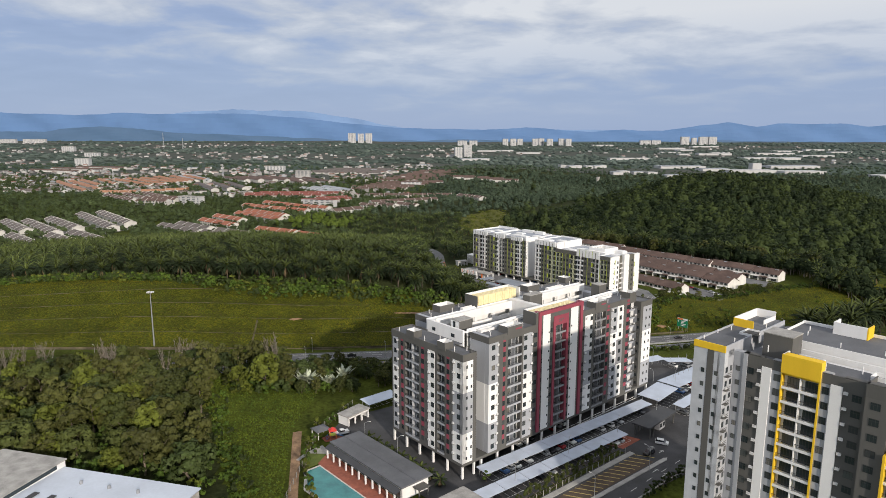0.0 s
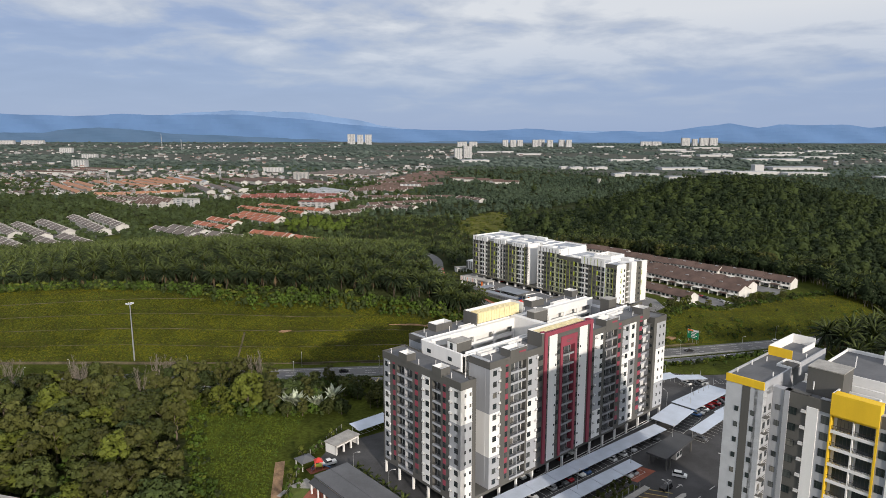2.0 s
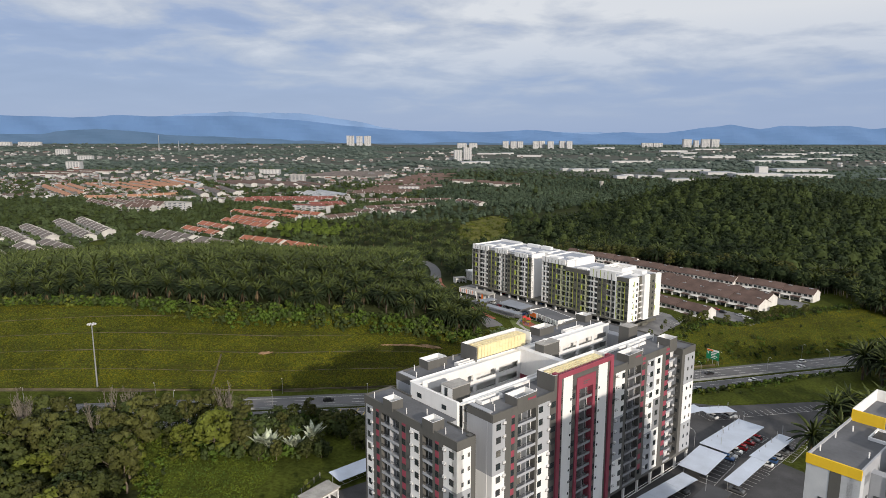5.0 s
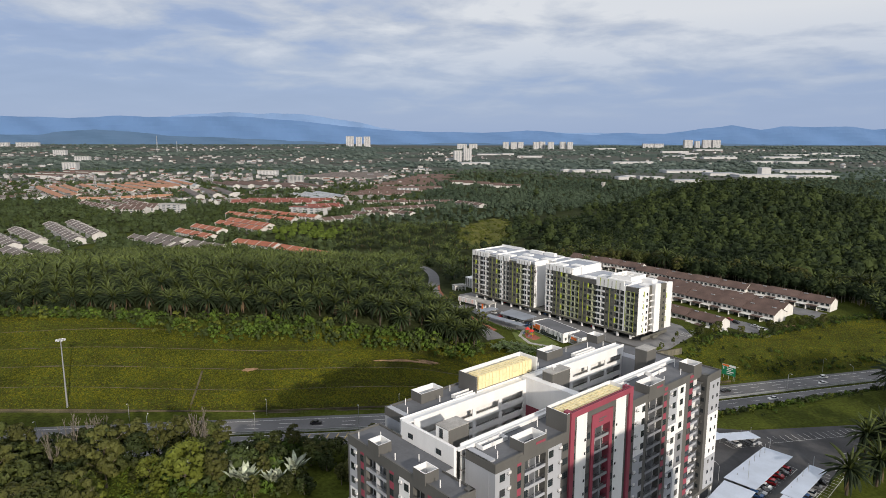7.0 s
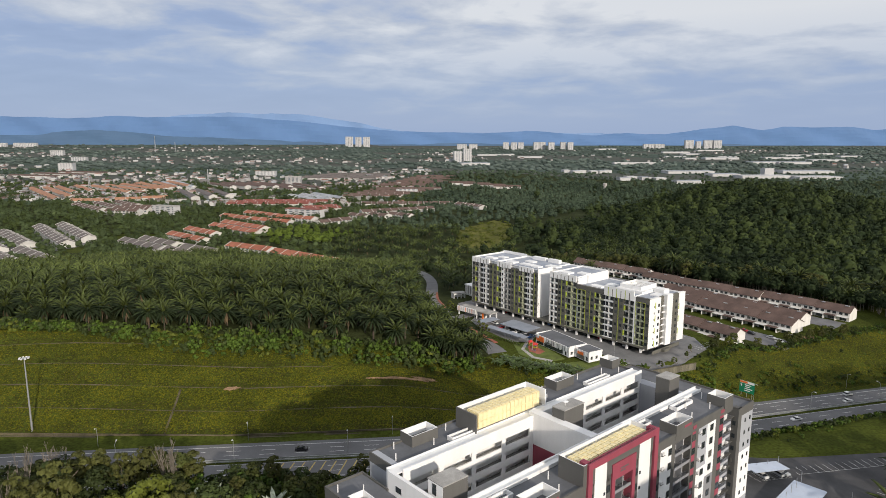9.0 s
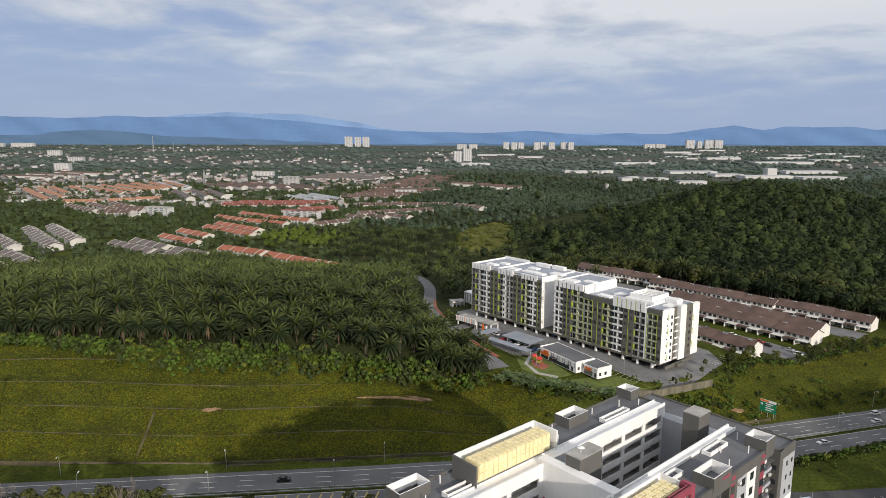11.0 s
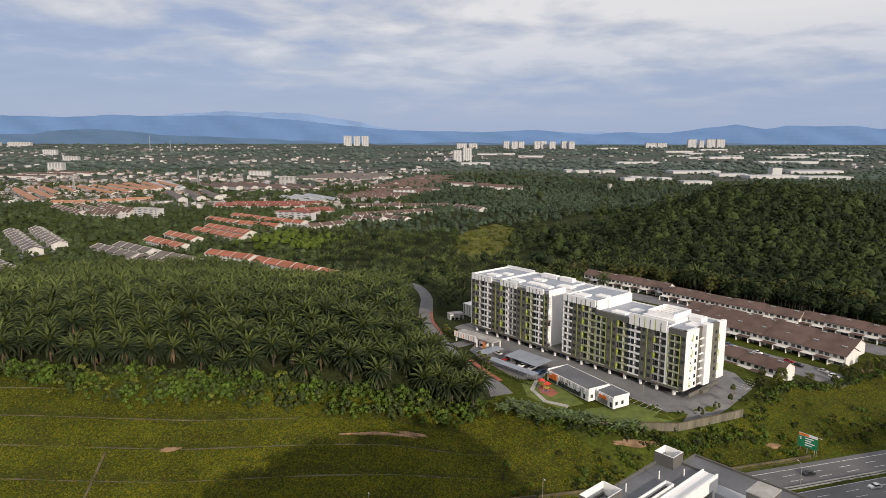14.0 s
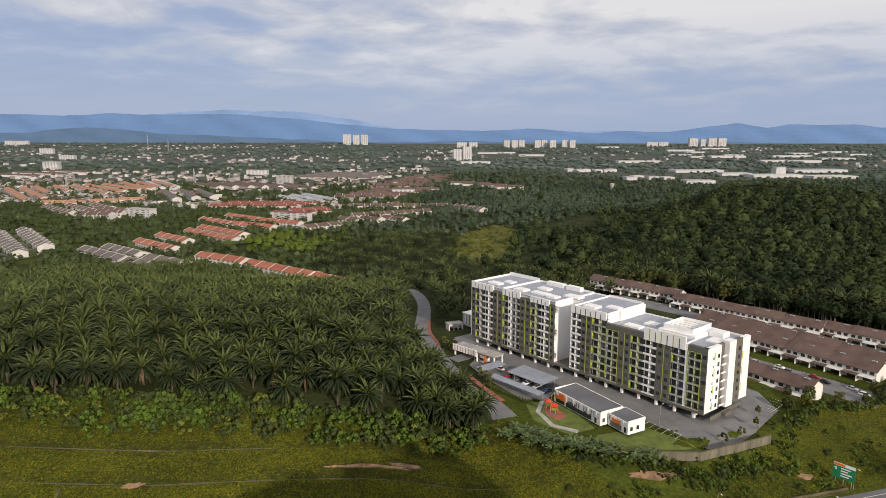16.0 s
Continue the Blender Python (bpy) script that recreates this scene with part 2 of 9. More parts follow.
def part(name, mb, mats, parent=None, label="", at=None, kind=""):
    """One mesh object under a thing or a part; mb is a collector or ready mesh data. Separate boxes of the split names become separate parts."""
    if isinstance(mb, MB) and name in SPLIT and len(mb.f) > 6:
        for k in range(0, len(mb.v), 8):
            one = MB()
            one.v = mb.v[k:k + 8]
            for f, m in zip(mb.f, mb.m):
                if k <= f[0] < k + 8:
                    one.f.append(tuple(q - k for q in f)); one.m.append(m)
            ob = part(name, one, mats, parent, label, at, kind)
        return ob
    ob = new(name, mb.mesh(name, mats) if isinstance(mb, MB) else mb)
    ob.parent = parent
    if at is not None:
        ob.matrix_basis = at if isinstance(at, Matrix) else Matrix.Translation(at)
    return tagged(ob, label, kind=kind)


def flat_mesh(name, v, f, mats, mi=None, smooth=False):
    """A mesh from arrays of equal polygons."""
    v, f = np.asarray(v, np.float32), np.asarray(f, np.int32)
    me = bpy.data.meshes.new(name)
    n, k = f.shape
    me.vertices.add(len(v)); me.vertices.foreach_set("co", v.ravel())
    me.loops.add(n * k); me.loops.foreach_set("vertex_index", f.ravel())
    me.polygons.add(n)
    me.polygons.foreach_set("loop_start", np.arange(0, n * k, k, dtype=np.int32))
    me.polygons.foreach_set("loop_total", np.full(n, k, np.int32))
    for m in (mats if isinstance(mats, (list, tuple)) else [mats]):
        me.materials.append(m)
    if mi is not None:
        me.polygons.foreach_set("material_index", np.asarray(mi, np.int32))
    me.polygons.foreach_set("use_smooth", np.full(n, smooth))
    me.update(calc_edges=True)
    me.validate()
    return me

# ---- the lie of the land ----
rng = np.random.default_rng(7)


def smooth(a, b, x):
    t = np.clip((np.asarray(x, float) - a) / (b - a), 0, 1)
    return t * t * (3 - 2 * t)


def hwy_y(x):
    """The far edge of the motorway at x: nearly straight, then a bend into a second straight."""
    x = np.asarray(x, float)
    t = (x + 30) / 100
    u = np.clip(t, 0, 1)
    return 314.5 + 0.1 * x + 24 * (u ** 3 - u ** 4 / 2 + np.clip(t - 1, 0, None))


def slope_foot(x):
    """Width of the mown strip between the motorway and the foot of the cut slope."""
    return np.interp(x, [-420, -160, -75, -20, 60, 140], [38, 14.5, 4.5, 4.0, 2.0, 1.5])


def hwy_z(x):
    return -3.0 - 0.0385 * np.clip(np.asarray(x, float), 0, 260)


def lot(x, y, cx, cy, ang, hx, hy, margin):
    """1 inside a turned rectangle, falling to 0 over the margin outside it."""
    a = radians(ang)
    u = (x - cx) * math.cos(a) + (y - cy) * math.sin(a)
    v = -(x - cx) * math.sin(a) + (y - cy) * math.cos(a)
    d = np.maximum(np.abs(u) - hx, np.abs(v) - hy)
    return 1 - smooth(0, margin, d)


def bell(x, y, cx, cy, sx, sy):
    return np.exp(-((x - cx) / sx) ** 2 - ((y - cy) / sy) ** 2)


def road_x(y):
    """The middle of the lane between the palms and the white block."""
    return np.interp(y, [385, 397, 412, 446, 490, 530, 570, 605, 632, 648, 660], [31, 27, 18, 7.5, -2, -3, -4, -9, -18, -34, -60])


def lane_z(y):
    return np.interp(y, [385, 450, 500, 560, 620, 680], [4.2, 4.2, 3.0, -2.0, -6.0, -11.0])


def land(x, y):
    """Height of the ground."""
    x, y = np.asarray(x, float), np.asarray(y, float)
    palms = 37 * np.where(x > -140, bell(x, y, -140, 420, 262, 201), bell(x, y, -140, 420, 290, 201)) * (1 - 0.55 * smooth(-25, 28, x)) * (1 - 0.85 * smooth(560, 660, y) * smooth(-230, -120, x))
    g = -15 + palms + 17 * bell(x, y, 190, 470, 170, 170) + 59 * np.where(x < 350, bell(x, y, 350, 830, 150, 190), bell(x, y, 350, 830, 225, 190)) + 22 * bell(x, y, 130, 1900, 260, 300)
    g = g + 7 * smooth(-400, -560, x) * smooth(860, 1100, y)
    g = g + 80 * np.clip((y - 1500) / 3400, 0, 1.2) ** 1.5
    k = (1 - smooth(6, 26, np.abs(x - road_x(y)))) * smooth(430, 470, y) * (1 - smooth(640, 680, y))
    g = g * (1 - k) + lane_z(y) * k
    k = lot(x, y, 60, 423, 40.5, 46, 74, 22)
    g = g * (1 - k) + 4.2 * k
    k = lot(x, y, 190, 495, -52, 105, 66, 25)
    g = g * (1 - k) - 1.0 * k
    near = 5.0 - 5.0 * smooth(88, 135, x + (y - 240) * 0.3) - 1.5 * smooth(-60, -160, x)
    d = y - hwy_y(x)
    zh = hwy_z(x)
    far_p = 0.82 * smooth(0.5, 31, d) * 0.6 + 0.82 * 0.4 * np.clip(d / 30, 0, 1) + 0.18 * np.clip((d - 24) / 40, 0, 1)
    e = d - slope_foot(x)
    cut_p = 0.05 * np.clip(e, 0, 1) + 0.95 * np.clip(e / 55, 0, 1)
    far_p = np.where(x < -20, cut_p, np.where(x > 30, far_p, cut_p + (far_p - cut_p) * (x + 20) / 50))
    z = np.where(d > 0, zh + (g - zh) * far_p, np.where(d > -30, zh, near + (zh - near) * (1 - smooth(0, 16, -30 - d))))
    return z


# ---- rows of the far estates ----
ESTATES = []


def rows(x, y, turn, length, count, step, change, roof):
    """Parallel rows of houses: first row's start, its turn and length, the step to the next row and its change of length."""
    ESTATES.append((x, y, turn, length, count, step, change, roof))


rows(-508, 950, -50, 158, 2, (-20, -18), 20, "grey_roof")
rows(-546, 888, -46, 132, 2, (-17, -25), 12, "grey_roof")
rows(-440, 757, -42, 106, 2, (-12, -25), -24, "grey_roof")
rows(-498, 733, -44, 97, 1, (0, 0), 0, "grey_roof")
rows(-590, 860, -46, 120, 3, (-24, -18), 0, "grey_roof")
rows(-362, 823, -40, 92, 2, (17, 14), -16, "grey_roof")
rows(-283, 752, -35, 46, 2, (11, 19), 12, "grey_roof")
rows(-330, 876, -41, 79, 1, (0, 0), 0, "red_roof")
rows(-326, 921, -42, 67, 1, (0, 0), 0, "red_roof")
rows(-307, 959, -42, 110, 2, (5, 31), -13, "red_roof")
rows(-273, 1024, -30, 72, 2, (26, 36), 4, "red_roof")
rows(-330, 1070, -40, 66, 2, (22, 44), 18, "red_roof")
rows(-227, 783, -31, 63, 1, (0, 0), 0, "red_roof")
rows(-168, 744, -38, 88, 1, (0, 0), 0, "red_roof")
rows(-97, 690, -42, 58, 1, (0, 0), 0, "red_roof")
rows(-385, 1247, 0, 150, 3, (8, 24), 6, "maroon_roof")
rows(-225, 1150, 30, 60, 2, (-10, 26), 0, "maroon_roof")
rows(-172, 985, 45, 56, 1, (0, 0), 0, "brown_roof")
rows(-143, 1249, 4, 26, 6, (28, 2), 0, "brown_roof")
rows(-128, 1118, 27, 34, 4, (29, 15), 0, "brown_roof")
rows(-138, 1080, -38, 36, 3, (30, 6), 4, "brown_roof")
rows(32, 1250, -58, 24, 3, (14, -17), 0, "brown_roof")
rows(-200, 1400, 6, 120, 6, (10, 34), 6, "brown_roof")
rows(-164, 1630, 4, 150, 7, (16, 36), -4, "brown_roof")
rows(20, 1660, -14, 60, 4, (34, -26), 0, "brown_roof")
rows(-905, 1515, -51, 330, 2, (22, 18), -30, "orange_roof")
rows(-873, 1560, -51, 200, 2, (28, 24), -20, "orange_roof")
rows(-807, 1583, -46, 250, 4, (22, 26), -14, "orange_roof")
rows(-740, 1680, -54, 250, 3, (26, 20), -30, "orange_roof")
rows(-657, 1232, 1, 68, 1, (0, 0), 0, "orange_roof")
rows(-590, 1252, 22, 46, 2, (36, 30), 0, "orange_roof")
rows(-611, 1168, -44, 124, 3, (24, 20), -16, "brown_roof")
rows(-517, 1085, -10, 58, 3, (-2, 27), 4, "brown_roof")
rows(-694, 1700, -58, 210, 2, (28, 16), 0, "far_sheet")
rows(-560, 1470, -60, 200, 3, (30, 18), -18, "grey_roof")
rows(-565, 1665, -50, 140, 5, (26, 18), 6, "brown_roof")
rows(-430, 1700, -56, 170, 3, (28, 18), 0, "brown_roof")
rows(-310, 1420, -54, 140, 3, (20, 20), -6, "far_sheet")
rows(-1250, 1960, -20, 200, 3, (30, 75), 0, "brown_roof")
rows(-420, 1960, -10, 240, 5, (16, 40), 0, "grey_roof")


def in_estate(x, y, margin=9.0):
    """Whether points lie among the houses and streets of an estate."""
    x, y = np.asarray(x, float), np.asarray(y, float)
    hit = np.zeros(x.shape, bool)
    for ox, oy, turn, ln, count, (dx, dy), dl, _ in ESTATES:
        c, s = math.cos(radians(turn)), math.sin(radians(turn))
        for k in range(count):
            u = (x - ox - dx * k) * c + (y - oy - dy * k) * s
            v = -(x - ox - dx * k) * s + (y - oy - dy * k) * c
            hit |= (u > -margin) & (u < ln + dl * k + margin) & (np.abs(v) < 6 + margin)
    return hit


def wooded(x, y):
    """Where trees cover the ground: the plantation, the hill, the valley and bands of the far plain."""
    x, y = np.asarray(x, float), np.asarray(y, float)
    d = y - hwy_y(x)
    far = np.sin(x * 0.0021 + 1.1 + 0.8 * np.sin(y * 0.0017)) * np.sin(y * 0.0052 + 0.9 * np.sin(x * 0.0016)) + 0.6 * np.sin(x * 0.0047 + 2.0) * np.sin(y * 0.0098 + 0.4) + 0.25 * np.sin(x * 0.013) * np.sin(y * 0.011)
    valley = (y > 560) & (y < np.where(x > -30, 1950, 1130)) & (x > -330)
    strip = (y > 900) & (y < 1190) & (x < -330)
    near = (d > np.where(x < 30, palm_edge(x), 130)) & (y < 760)
    edge_wood = (d < -40) & (x < -60 - 0.46 * (y - 164)) & (y > 130)
    return near | edge_wood | ((valley | strip | ((y > 1900) & (far > np.where(x < 100, -0.10, -0.28))) | ((y > 1190) & (far > 0.35))) & ~in_estate(x, y, 5))


def palm_edge(x):
    """Distance beyond the motorway at which the palms begin."""
    return np.interp(x, [-400, -220, -150, -100, -60, -20, 5, 30], [113, 89, 70, 62, 58, 54, 55, 65])


def build_ground():
    def axis(parts):
        return np.concatenate([np.arange(a, b, s) for a, b, s in parts])
    xs = axis([(-4600, -2200, 120), (-2200, -420, 30), (-420, 320, 4), (320, 1000, 20), (1000, 2400, 50), (2400, 4601, 120)])
    ys = axis([(-900, 60, 60), (60, 300, 5), (300, 400, 2.5), (400, 680, 5), (680, 1500, 16), (1500, 4951, 60)])
    X, Y = np.meshgrid(xs, ys)
    Z = land(X, Y)
    nx, ny = len(xs), len(ys)
    i = (np.arange(ny - 1)[:, None] * nx + np.arange(nx - 1)[None, :]).ravel()
    f = np.stack([i, i + 1, i + nx + 1, i + nx], 1)
    v = np.stack([X.ravel(), Y.ravel(), Z.ravel()], 1)
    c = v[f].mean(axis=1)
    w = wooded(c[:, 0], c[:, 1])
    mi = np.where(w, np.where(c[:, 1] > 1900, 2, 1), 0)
    return tagged(new("ground", flat_mesh("ground", v, f, [M["ground"], M["wood_floor"], M["far_floor_haze"]], mi, smooth=True)), "rolling green ground with grass, woods and scrub", "ground", kind="structure")


# litter and undergrowth; shade between the trees is also put into this dark colour
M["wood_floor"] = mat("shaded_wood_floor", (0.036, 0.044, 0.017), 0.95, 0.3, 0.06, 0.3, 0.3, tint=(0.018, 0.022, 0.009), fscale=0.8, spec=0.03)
# far tree cover, paler and bluer: the haze is in its base colour
M["far_floor_haze"] = mat("hazed_tree_cover", (0.066, 0.088, 0.072), 0.95, 0.3, 0.006, 0.3, 0.3, tint=(0.050, 0.068, 0.058), fscale=0.06, spec=0.03)
build_ground()

def ribbon(name, xs, off0, off1, lift, material, label, category, kind="structure", dash=None):
    """A strip along the motorway between two distances from its far edge."""
    v, f = [], []
    def at(x, o):
        y = float(hwy_y(x)); s = (float(hwy_y(x + 1)) - float(hwy_y(x - 1))) / 2
        n = math.hypot(1, s)
        return (x + o * s / n, y - o / n, float(hwy_z(x)) + lift)
    for a, b in (zip(xs[:-1], xs[1:]) if dash is None else [(x, x + dash) for x in xs]):
        k = len(v)
        v += [at(a, off0), at(a, off1), at(b, off1), at(b, off0)]
        f.append((k, k + 1, k + 2, k + 3))
    return tagged(new(name, flat_mesh(name, v, f, material)), label, category, kind=kind)


xs = list(np.arange(-900, 901, 10.0))
ribbon("road", xs, 1.0, 13.5, 0.06, M["highway"], "grey asphalt carriageway of a motorway", "road")
ribbon("road", xs, 16.0, 28.5, 0.06, M["highway"], "grey asphalt carriageway of a motorway", "road")

# ---- parts of facades ----
CACHE = {}


def cached(key, make):
    if key not in CACHE:
        CACHE[key] = make()
    return CACHE[key]


def block(parent, name, x0, y0, z0, x1, y1, z1, material, label=""):
    return part(name, MB().box(x0, y0, z0, x1, y1, z1), material, parent, label)


def lattice(name, xs, zs, hollow, y0, y1, material, fill=False):
    """A framework in one piece: a grid of bars with the hollow cells left out, with a rim towards y1."""
    nx, nz = len(xs), len(zs)
    v = [(x, y0, z) for z in zs for x in xs]
    f = [(k * nx + i, k * nx + i + 1, (k + 1) * nx + i + 1, (k + 1) * nx + i) for k in range(nz - 1) for i in range(nx - 1) if not hollow(i, k)]
    edge = [(i, 0) for i in range(nx)] + [(nx - 1, k) for k in range(1, nz)] + [(i, nz - 1) for i in range(nx - 2, -1, -1)] + [(0, k) for k in range(nz - 2, 0, -1)]
    if hollow(0, 0):
        edge = []
    b = len(v)
    v += [(xs[i], y1, zs[k]) for i, k in edge]
    n = len(edge)
    for q in range(n):
        p = (q + 1) % n
        f.append((edge[p][1] * nx + edge[p][0], edge[q][1] * nx + edge[q][0], b + q, b + p))
    mi = [0] * len(f)
    if fill:
        for k in range(nz - 1):
            for i in range(nx - 1):
                if hollow(i, k):
                    f.append((k * nx + i, k * nx + i + 1, (k + 1) * nx + i + 1, (k + 1) * nx + i)); mi.append(1)
    me = bpy.data.meshes.new(name)
    me.from_pydata(v, [], f)
    me.materials.append(material)
    if fill:
        me.materials.append(M["glass"])
        me.polygons.foreach_set("material_index", mi)
    me.update()
    return me


def bars_axis(lo, hi, n, edge, bar):
    """Grid lines for an opening with edge frames and n bars between."""
    out = [lo, lo + edge]
    for k in range(1, n + 1):
        c = lo + (hi - lo) * k / (n + 1)
        out += [c - bar / 2, c + bar / 2]
    return out + [hi - edge, hi]


def window_mesh(w, h, bars):
    def make():
        xs = bars_axis(-w / 2, w / 2, bars, 0.07, 0.06)
        zs = [0, 0.07, h * 0.68, h * 0.68 + 0.05, h - 0.07, h] if h > 1.2 else [0, 0.07, h - 0.07, h]
        return lattice("window", xs, zs, lambda i, k: i % 2 == 1 and k % 2 == 1, -0.06, 0.06, M["frame"], w < 1.0)
    return cached(("win", w, h, bars), make)


def pane_mesh(w, h):
    return cached(("pane", w, h), lambda: MB().box(-w / 2 + 0.05, -0.02, 0.05, w / 2 - 0.05, 0.02, h - 0.05).mesh("pane", M["glass"]))


def window(parent, F, s, z, w=1.4, h=1.5, bars=2, d=0.0):
    """A framed window on the wall F, its foot at height z."""
    o = part("window", window_mesh(w, h, bars), None, parent, at=F @ Matrix.Translation((s, d, z)))
    if w >= 1.0:
        part("pane", pane_mesh(w, h), None, o)
    return o


def rail_mesh(w, h=1.05, step=0.22):
    def make():
        xs = bars_axis(-w / 2, w / 2, max(2, int(w / step)), 0.05, 0.04)
        return lattice("railing", xs, [0.0, 0.06, 0.12, h - 0.07, h], lambda i, k: i % 2 == 1 and k in (0, 2), -0.03, 0.03, M["rail"])
    return cached(("rail", w, h, step), make)


def door_mesh(w, h=2.15):
    def make():
        xs = bars_axis(-w / 2, w / 2, 3, 0.07, 0.09)
        return lattice("sliding_door", xs, [0, 0.06, h - 0.07, h], lambda i, k: i % 2 == 1 and k == 1, -0.05, 0.05, M["frame"], True)
    return cached(("door", w, h), make)


def sliding_door(parent, at, w):
    return part("sliding_door", door_mesh(w), None, parent, at=at)


def balcony(parent, F, a, b, z, deep=1.5, mat_slab="light_grey", divide=0, front=0.0, rail="rail", lower=0.35):
    """A slab with an upstand, railings and glazed doors behind, between s = a and b."""
    w = round(b - a, 2)
    def make():
        mb = MB().box(-w / 2, front, -0.2, w / 2, deep, 0.0).box(-w / 2, front - 0.04, -0.28, w / 2, front + 0.12, lower)
        for k in range(1, divide + 1):
            x = -w / 2 + w * k / (divide + 1)
            mb.box(x - 0.1, front, 0, x + 0.1, deep, 2.85)
        return mb.mesh("balcony", M[mat_slab])
    o = part("balcony", cached(("balc", w, deep, mat_slab, divide, front, lower), make), None, parent, at=F @ Matrix.Translation(((a + b) / 2, 0, z)))
    n = divide + 1
    for k in range(n):
        c = -w / 2 + w * (k + 0.5) / n
        part("railing", rail_mesh(round(w / n - 0.2, 2), 1.15 - lower * 0.5), None, o, at=(c, front + 0.04, lower * 0.6))
        sliding_door(parent, F @ Matrix.Translation(((a + b) / 2 + c, deep - 0.03, z)), round(min(w / n - 0.5, 2.4), 2))
    return o


def strip(parent, F, a, b, z0, z1, material, proud=0.0, deep=1.6, name="wall_panel"):
    mb = MB().box(a, -proud, z0, b, deep, z1)
    return part(name, mb, M[material], parent, at=F)


def ledge(parent, F, s, z):
    """A small ledge with an outdoor unit of an air conditioner."""
    def make():
        return MB().box(-0.5, -0.45, 0, 0.5, 0.05, 0.08, 0).box(-0.4, -0.38, 0.08, 0.4, -0.05, 0.62, 1).mesh("ac_unit", [M["dark_grey"], M["recess"]])
    return part("ac_unit", cached("ac", make), None, parent, at=F @ Matrix.Translation((s, 0, z)))


def facade(parent, F, cols, zb, nf, fh, zt):
    """Columns of a facade from left to right as seen from outside: (a, b, kind, colours from the top, options)."""
    for a, b, kind, tint, *rest in cols:
        o = rest[0] if rest else {}
        top, proud = o.get("top", zt), o.get("proud", 0.0)
        ztop = zb + nf * fh
        if kind == "balc":
            for i in range(nf - o.get("skip", 0)):
                balcony(parent, F, a + 0.02, b - 0.02, zb + fh * i + 0.02, divide=o.get("div", 0), mat_slab=tint, rail="rail", lower=o.get("low", 0.35))
            strip(parent, F, a, b, ztop - 0.35 - fh * o.get("skip", 0), top, o.get("head", "dark_grey"))
            if "fin" in o:
                for i in range(nf):
                    if (i + o.get("shift", 0)) % 2 == 0:
                        strip(parent, F, a + 0.02, a + 0.5, zb + fh * i + 0.05, zb + fh * i + 2.8, o["fin"], 0.06, 0.9, "fin")
            continue
        bands = tint if isinstance(tint, list) else [(99, tint)]
        z1, left = top, nf
        for n, c in bands:
            n = min(n, left)
            left -= n
            z0 = zb if left <= 0 else zb + left * fh - 0.1
            strip(parent, F, a, b, z0, z1, c, proud)
            z1 = z0
            if left <= 0:
                break
        mid = o.get("at", (a + b) / 2)
        for i in range(nf):
            z = zb + fh * i + 0.95
            if kind == "win":
                for s in (mid if isinstance(mid, (list, tuple)) else [mid]):
                    window(parent, F, s, z, o.get("w", 1.4), o.get("h", 1.5), o.get("bars", 2), -proud)
            if kind == "redwin":
                window(parent, F, mid, z, b - a - 0.1, 1.5, 1, -proud)
                strip(parent, F, a, b, z + 1.55, z + 1.5 + fh - 1.55, "red", proud + 0.03, 0.02, "spandrel")
            if "ac" in o:
                ledge(parent, F @ Matrix.Translation((0, -proud, 0)), o["ac"], z + 1.0)


RED_O, RED_A = (5.6, 172.5), 41
TOW_O, TOW_A = (56, 135), 41
WHI_O, WHI_A = (101.5, 382.5), 40.5


def stand(parent, points, z0, z1, material="white", size=0.5, name="column"):
    me = MB().box(-size / 2, -size / 2, 0, size / 2, size / 2, z1 - z0).mesh(name, M[material])
    for x, y in points:
        part(name, me, None, parent, at=(x, y, z0))


def roof_box(parent, x0, y0, x1, y1, z0, z1, outer="dark_grey", t=0.2, open_top=True, inner="white"):
    """A raised parapet round a bit of roof: dark outside, white within."""
    mb = MB()
    a, b = [(x0, y0), (x1, y0), (x1, y1), (x0, y1)], [(x0 + t, y0 + t), (x1 - t, y0 + t), (x1 - t, y1 - t), (x0 + t, y1 - t)]
    mb.v = [(x, y, z0) for x, y in a] + [(x, y, z1) for x, y in a] + [(x, y, z1) for x, y in b] + [(x, y, z0) for x, y in b]
    for i in range(4):
        j = (i + 1) % 4
        for q, m in (((i, j, 4 + j, 4 + i), 0), ((4 + i, 4 + j, 8 + j, 8 + i), 1), ((8 + i, 8 + j, 12 + j, 12 + i), 1), ((12 + i, 12 + j, j, i), 0)):
            mb.f.append(q); mb.m.append(m)
    return part("roof_parapet", mb, [M[outer], M[inner]], parent)


def vent_pipes(parent, points, z):
    me = cached("vent", lambda: MB().tube(0, 0, 0, 1.5, 0.11, n=6).mesh("vent_pipe", M["white"]))
    for x, y in points:
        part("vent_pipe", me, None, parent, at=(x, y, z))


